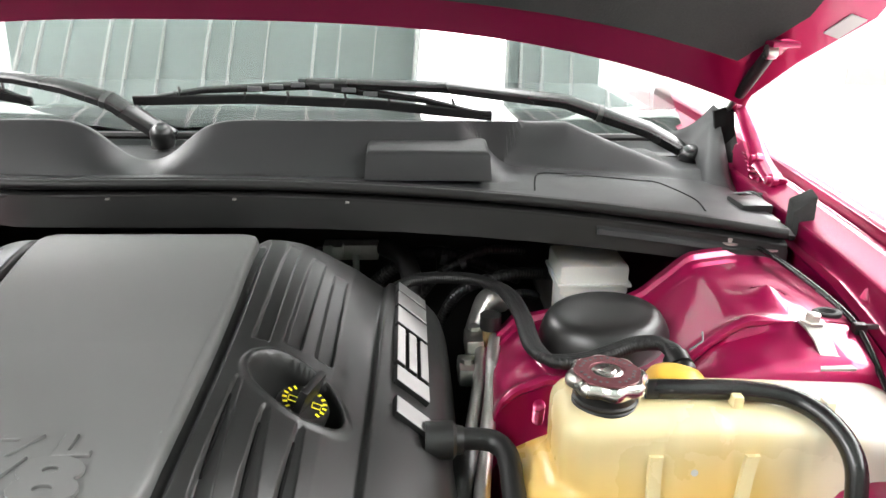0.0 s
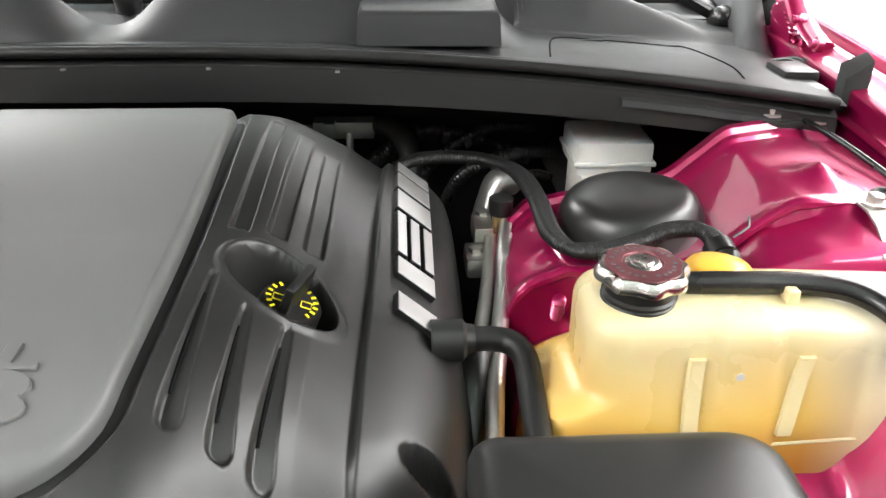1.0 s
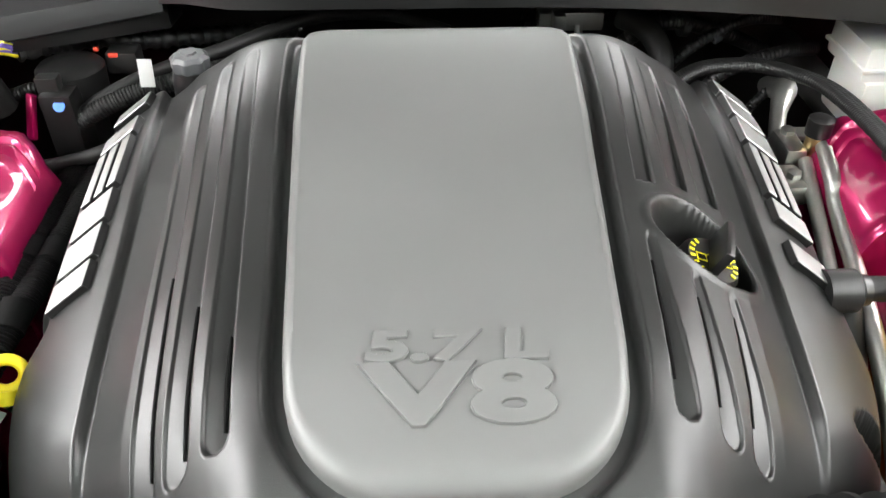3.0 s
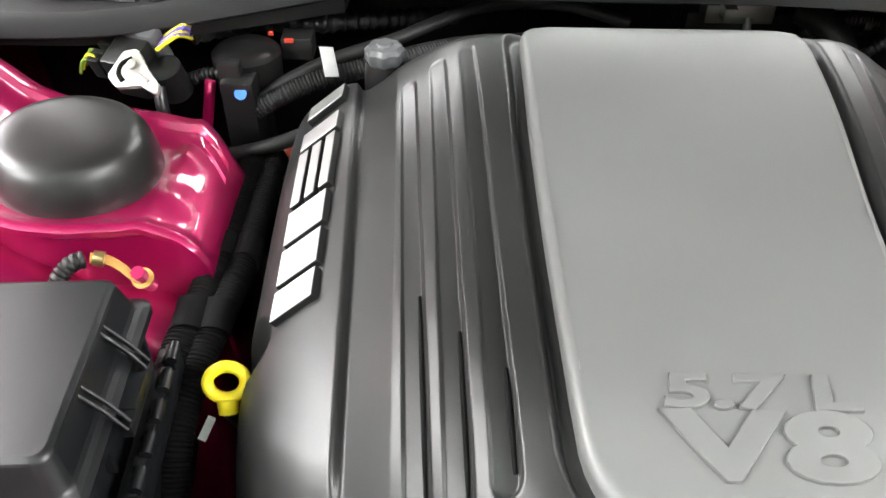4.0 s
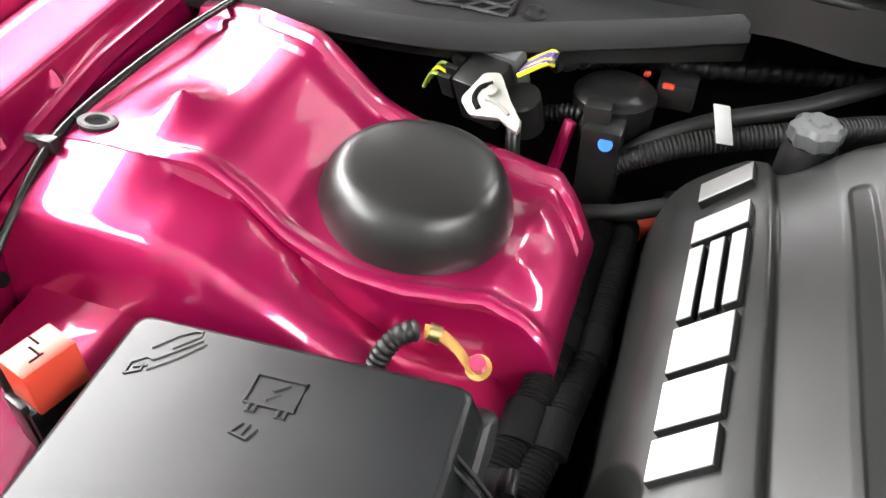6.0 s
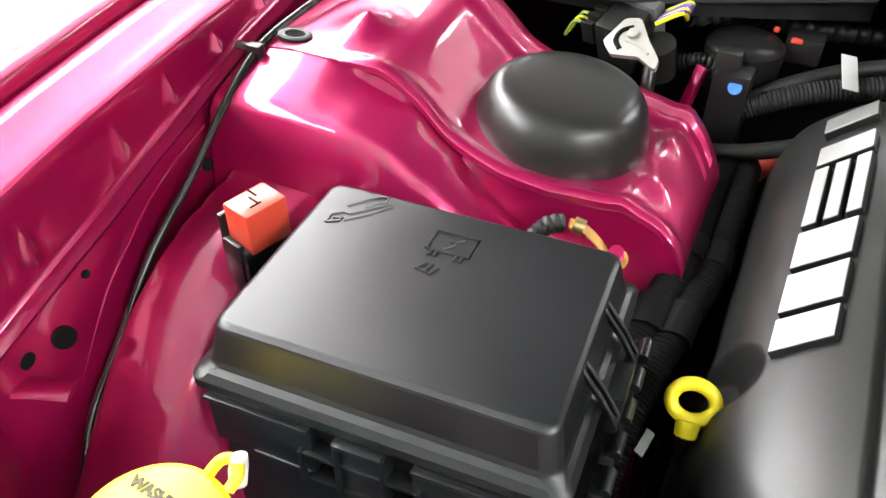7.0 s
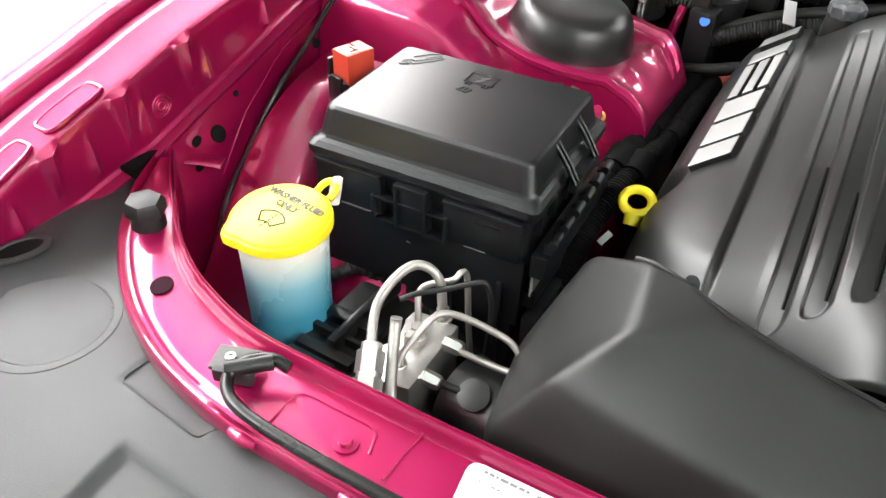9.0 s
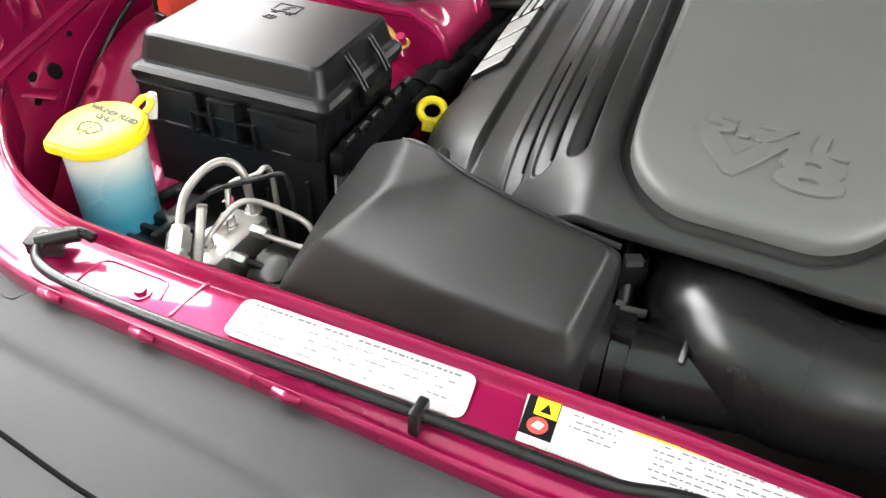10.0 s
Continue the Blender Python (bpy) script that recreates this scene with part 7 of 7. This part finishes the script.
hs = thing("degas_hose", "ribbed black hose from engine to coolant tank", "hose", "coolant hoses")
for _k in range(3):
    _o = (_k - 1) * 0.0034
    part("hose_strand", tube([(0.235, 0.900 + _o, 0.935), (0.268, 0.912 + _o, 0.946), (0.325, 0.915 + _o, 0.946), (0.355, 0.872 + _o, 0.953), (0.368 + _o, 0.838 + _o * 0.7, 0.954), (0.374 + _o, 0.785, 0.954), (0.373 + _o, 0.735, 0.956), (0.374 + _o, 0.705 - _o * 0.4, 0.957), (0.384 + _o * 0.6, 0.677 - _o * 0.8, 0.958), (0.410, 0.672 - _o, 0.960), (0.436, 0.676 - _o, 0.965), (0.460, 0.680 - _o, 0.972), (0.478 + _o * 0.4, 0.668 - _o * 0.7, 0.979), (0.485 + _o * 0.8, 0.650 - _o * 0.4, 0.980), (0.486 + _o, 0.632, 0.976)], 0.0058, 10, 5, ribs=0.00018, pitch=0.0028), RUBBER, hs)
part("hose_clamp", tube([(0.4845, 0.640, 0.978), (0.4855, 0.628, 0.975)], 0.0115, 16, smooth=False), PLASTIC_DARK, hs)
part("clamp_ear", tube([(0.494, 0.636, 0.988), (0.506, 0.640, 0.994), (0.508, 0.648, 0.999)], 0.0010, 6, smooth=False), GREY_CAP, hs)
part("fitting", tube([(0.487, 0.624, 0.979), (0.482, 0.608, 0.968)], 0.009, 12, smooth=False), PLASTIC_DARK, hs)

ac = thing("refrigerant_pipes", "bare aluminium refrigerant pipes with service port caps", "pipes")
part("pipe", tube([(0.349, 0.80, 0.922), (0.342, 0.76, 0.915), (0.338, 0.726, 0.90), (0.318, 0.60, 0.878), (0.312, 0.53, 0.84), (0.31, 0.49, 0.80)], 0.0072, 12), ALU, ac)
part("pipe", tube([(0.334, 0.795, 0.910), (0.326, 0.74, 0.895), (0.312, 0.665, 0.880), (0.304, 0.62, 0.86), (0.30, 0.58, 0.82)], 0.0065, 12), ALU, ac)
part("port_body", tube([(0.346, 0.812, 0.900), (0.344, 0.808, 0.932)], 0.0085, 14, smooth=False), BRASS, ac)
part("port_cap", lathe([(0.011, 0), (0.0115, 0.004), (0.0115, 0.016), (0.008, 0.018), (0.004, 0.0185), (0, 0.0185)], 20, Matrix.Translation((0.344, 0.808, 0.930))), PLASTIC_DARK, ac, "black service port cap")
part("joint_block", box(0.318, 0.338, 0.800, 0.842, 0.895, 0.918, 0.005), ALU, ac)
part("joint_block", box(0.308, 0.330, 0.760, 0.800, 0.885, 0.905, 0.005), ALU, ac)
for _x, _y, _z in ((0.329, 0.832, 0.916), (0.318, 0.778, 0.904)):
    part("joint_nut", lathe([(0.007, 0), (0.007, 0.006), (0.004, 0.008), (0, 0.008)], 6, Matrix.Translation((_x, _y, _z))), STEEL, ac)
part("rear_pipe", tube([(0.326, 0.842, 0.905), (0.335, 0.87, 0.918), (0.350, 0.90, 0.925), (0.372, 0.95, 0.90), (0.38, 1.0, 0.88)], [0.008, 0.008, 0.0125, 0.0125, 0.010], 14), ALU, ac)
part("support_plate", box(0.345, 0.385, 0.838, 0.856, 0.905, 0.910, 0.001), ALU, ac)

bre = thing("breather_hose", "black molded breather hose at the cover side", "hose", "coolant hoses")
part("socket", lathe([(0.016, -0.02), (0.016, 0.003), (0.0125, 0.006), (0.0115, 0.012)], 24, Matrix.Translation((0.290, 0.612, 0.918)) @ Euler((0, radians(90), 0)).to_matrix().to_4x4()), PLASTIC, bre)
part("hose", tube([(0.292, 0.612, 0.918), (0.312, 0.612, 0.919), (0.328, 0.608, 0.918), (0.337, 0.592, 0.915), (0.338, 0.56, 0.905), (0.338, 0.52, 0.895), (0.338, 0.48, 0.885)], 0.0094, 14), RUBBER, bre)
cyl = thing("cooler_pipe", "dark vertical cooler pipe beside the engine", "pipe")
part("pipe", tube([(0.306, 0.646, 0.888), (0.300, 0.60, 0.86), (0.292, 0.55, 0.80), (0.29, 0.54, 0.70)], 0.016, 16), PLASTIC_DARK, cyl)

rail = thing("fuel_bracket", "dull metal bracket behind the engine cover", "bracket")
part("plate", box(0.135, 0.215, 1.12, 1.15, 0.895, 0.918, 0.003), ALU, rail)
part("tab", box(0.150, 0.165, 1.10, 1.125, 0.905, 0.922, 0.002), ALU, rail)
part("pin", tube([(0.183, 1.115, 0.905), (0.183, 1.10, 0.872)], 0.005, 8, smooth=False), STEEL, rail)
part("rear_hose", tube([(0.225, 1.08, 0.93), (0.25, 1.05, 0.925), (0.262, 1.02, 0.90), (0.25, 1.0, 0.86)], 0.014, 12), RUBBER, rail)
part("mount", box(0.12, 0.30, 1.14, 1.172, 0.86, 0.90, 0.004), PLASTIC_DARK, rail)

br = thing("tank_bracket", "bare steel strap bracket bolted to the tower", "bracket")
part("strap", loft([[(x0, y, z), (x1, y, z), (x1, y, z - 0.002), (x0, y, z - 0.002)] for x0, x1, y, z in ((0.605, 0.619, 0.676, 1.0005), (0.601, 0.624, 0.668, 1.0005), (0.602, 0.624, 0.655, 0.9995), (0.606, 0.622, 0.645, 0.992), (0.607, 0.623, 0.634, 0.983), (0.603, 0.634, 0.622, 0.976))]), LINE, br)
part("bolt", lathe([(0.0105, 0), (0.0105, 0.002), (0.007, 0.0022), (0.007, 0.008), (0.005, 0.009), (0, 0.009)], 6, Matrix.Translation((0.612, 0.664, 1.000))), STEEL, br)
nip = thing("valve_stub", "small pink painted threaded stud on the apron", "stud")
part("stud", tube([(0.375, 0.672, 0.900), (0.371, 0.648, 0.930)], 0.0048, 8, ribs=0.0008, pitch=0.003), PAINT, nip)

# ---- lines along the firewall, driver side ----
for _pts, _r in (([(0.20, 1.10, 0.86), (0.27, 1.09, 0.915), (0.34, 1.10, 0.905), (0.42, 1.11, 0.87)], 0.009), ([(0.26, 1.06, 0.84), (0.30, 1.05, 0.90), (0.36, 1.06, 0.93), (0.42, 1.09, 0.92)], 0.006), ([(0.30, 1.02, 0.84), (0.325, 1.0, 0.895), (0.39, 1.01, 0.915), (0.45, 1.05, 0.90)], 0.0075), ([(0.335, 0.97, 0.83), (0.36, 0.965, 0.885), (0.40, 0.98, 0.90), (0.43, 1.02, 0.88)], 0.005)):
    fl = thing("firewall_line", "dark rubber line along the firewall behind the engine", "hose", "lines along the firewall")
    part("hose", tube(_pts, _r, 10, ribs=0.0005, pitch=0.005), LOOM, fl)
    part("clip", tube([Vector(_pts[1]).lerp(Vector(_pts[2]), 0.45), Vector(_pts[1]).lerp(Vector(_pts[2]), 0.58)], _r + 0.003, 12, smooth=False), GREY_CAP, fl, "grey plastic clip")

# ---- between air box and engine ----
rod2 = thing("coolant_crossover_pipe", "dull aluminium pipe below the engine cover", "pipe")
part("pipe", tube([(0.040, 0.455, 0.862), (0.055, 0.489, 0.868), (0.070, 0.524, 0.874), (0.088, 0.566, 0.880)], 0.0118, 18, smooth=False), ALU, rod2)
part("flange", tube([(0.039, 0.453, 0.862), (0.043, 0.463, 0.8635)], 0.0145, 18, smooth=False), ALU, rod2)
mas = thing("intake_sensor", "small grey air sensor plugged beside the intake tube", "sensor")
part("body", box(-0.012, 0.012, -0.007, 0.007, -0.012, 0.008, 0.002, m=Matrix.Translation((-0.066, 0.424, 0.896)) @ Euler((0, 0, 0.5)).to_matrix().to_4x4()), PLASTIC_DARK, mas)
part("plug", box(-0.005, 0.008, -0.005, 0.005, 0.006, 0.013, 0.0015, m=Matrix.Translation((-0.066, 0.424, 0.896)) @ Euler((0, 0, 0.5)).to_matrix().to_4x4()), GREY_CAP, mas, "grey plug")
part("wire", tube([(-0.070, 0.430, 0.904), (-0.072, 0.448, 0.908), (-0.066, 0.465, 0.895), (-0.05, 0.48, 0.86)], 0.0026, 8), LOOM, mas)
part("stem", tube([(-0.066, 0.424, 0.888), (-0.062, 0.405, 0.872)], 0.006, 10, smooth=False), PLASTIC_DARK, mas)
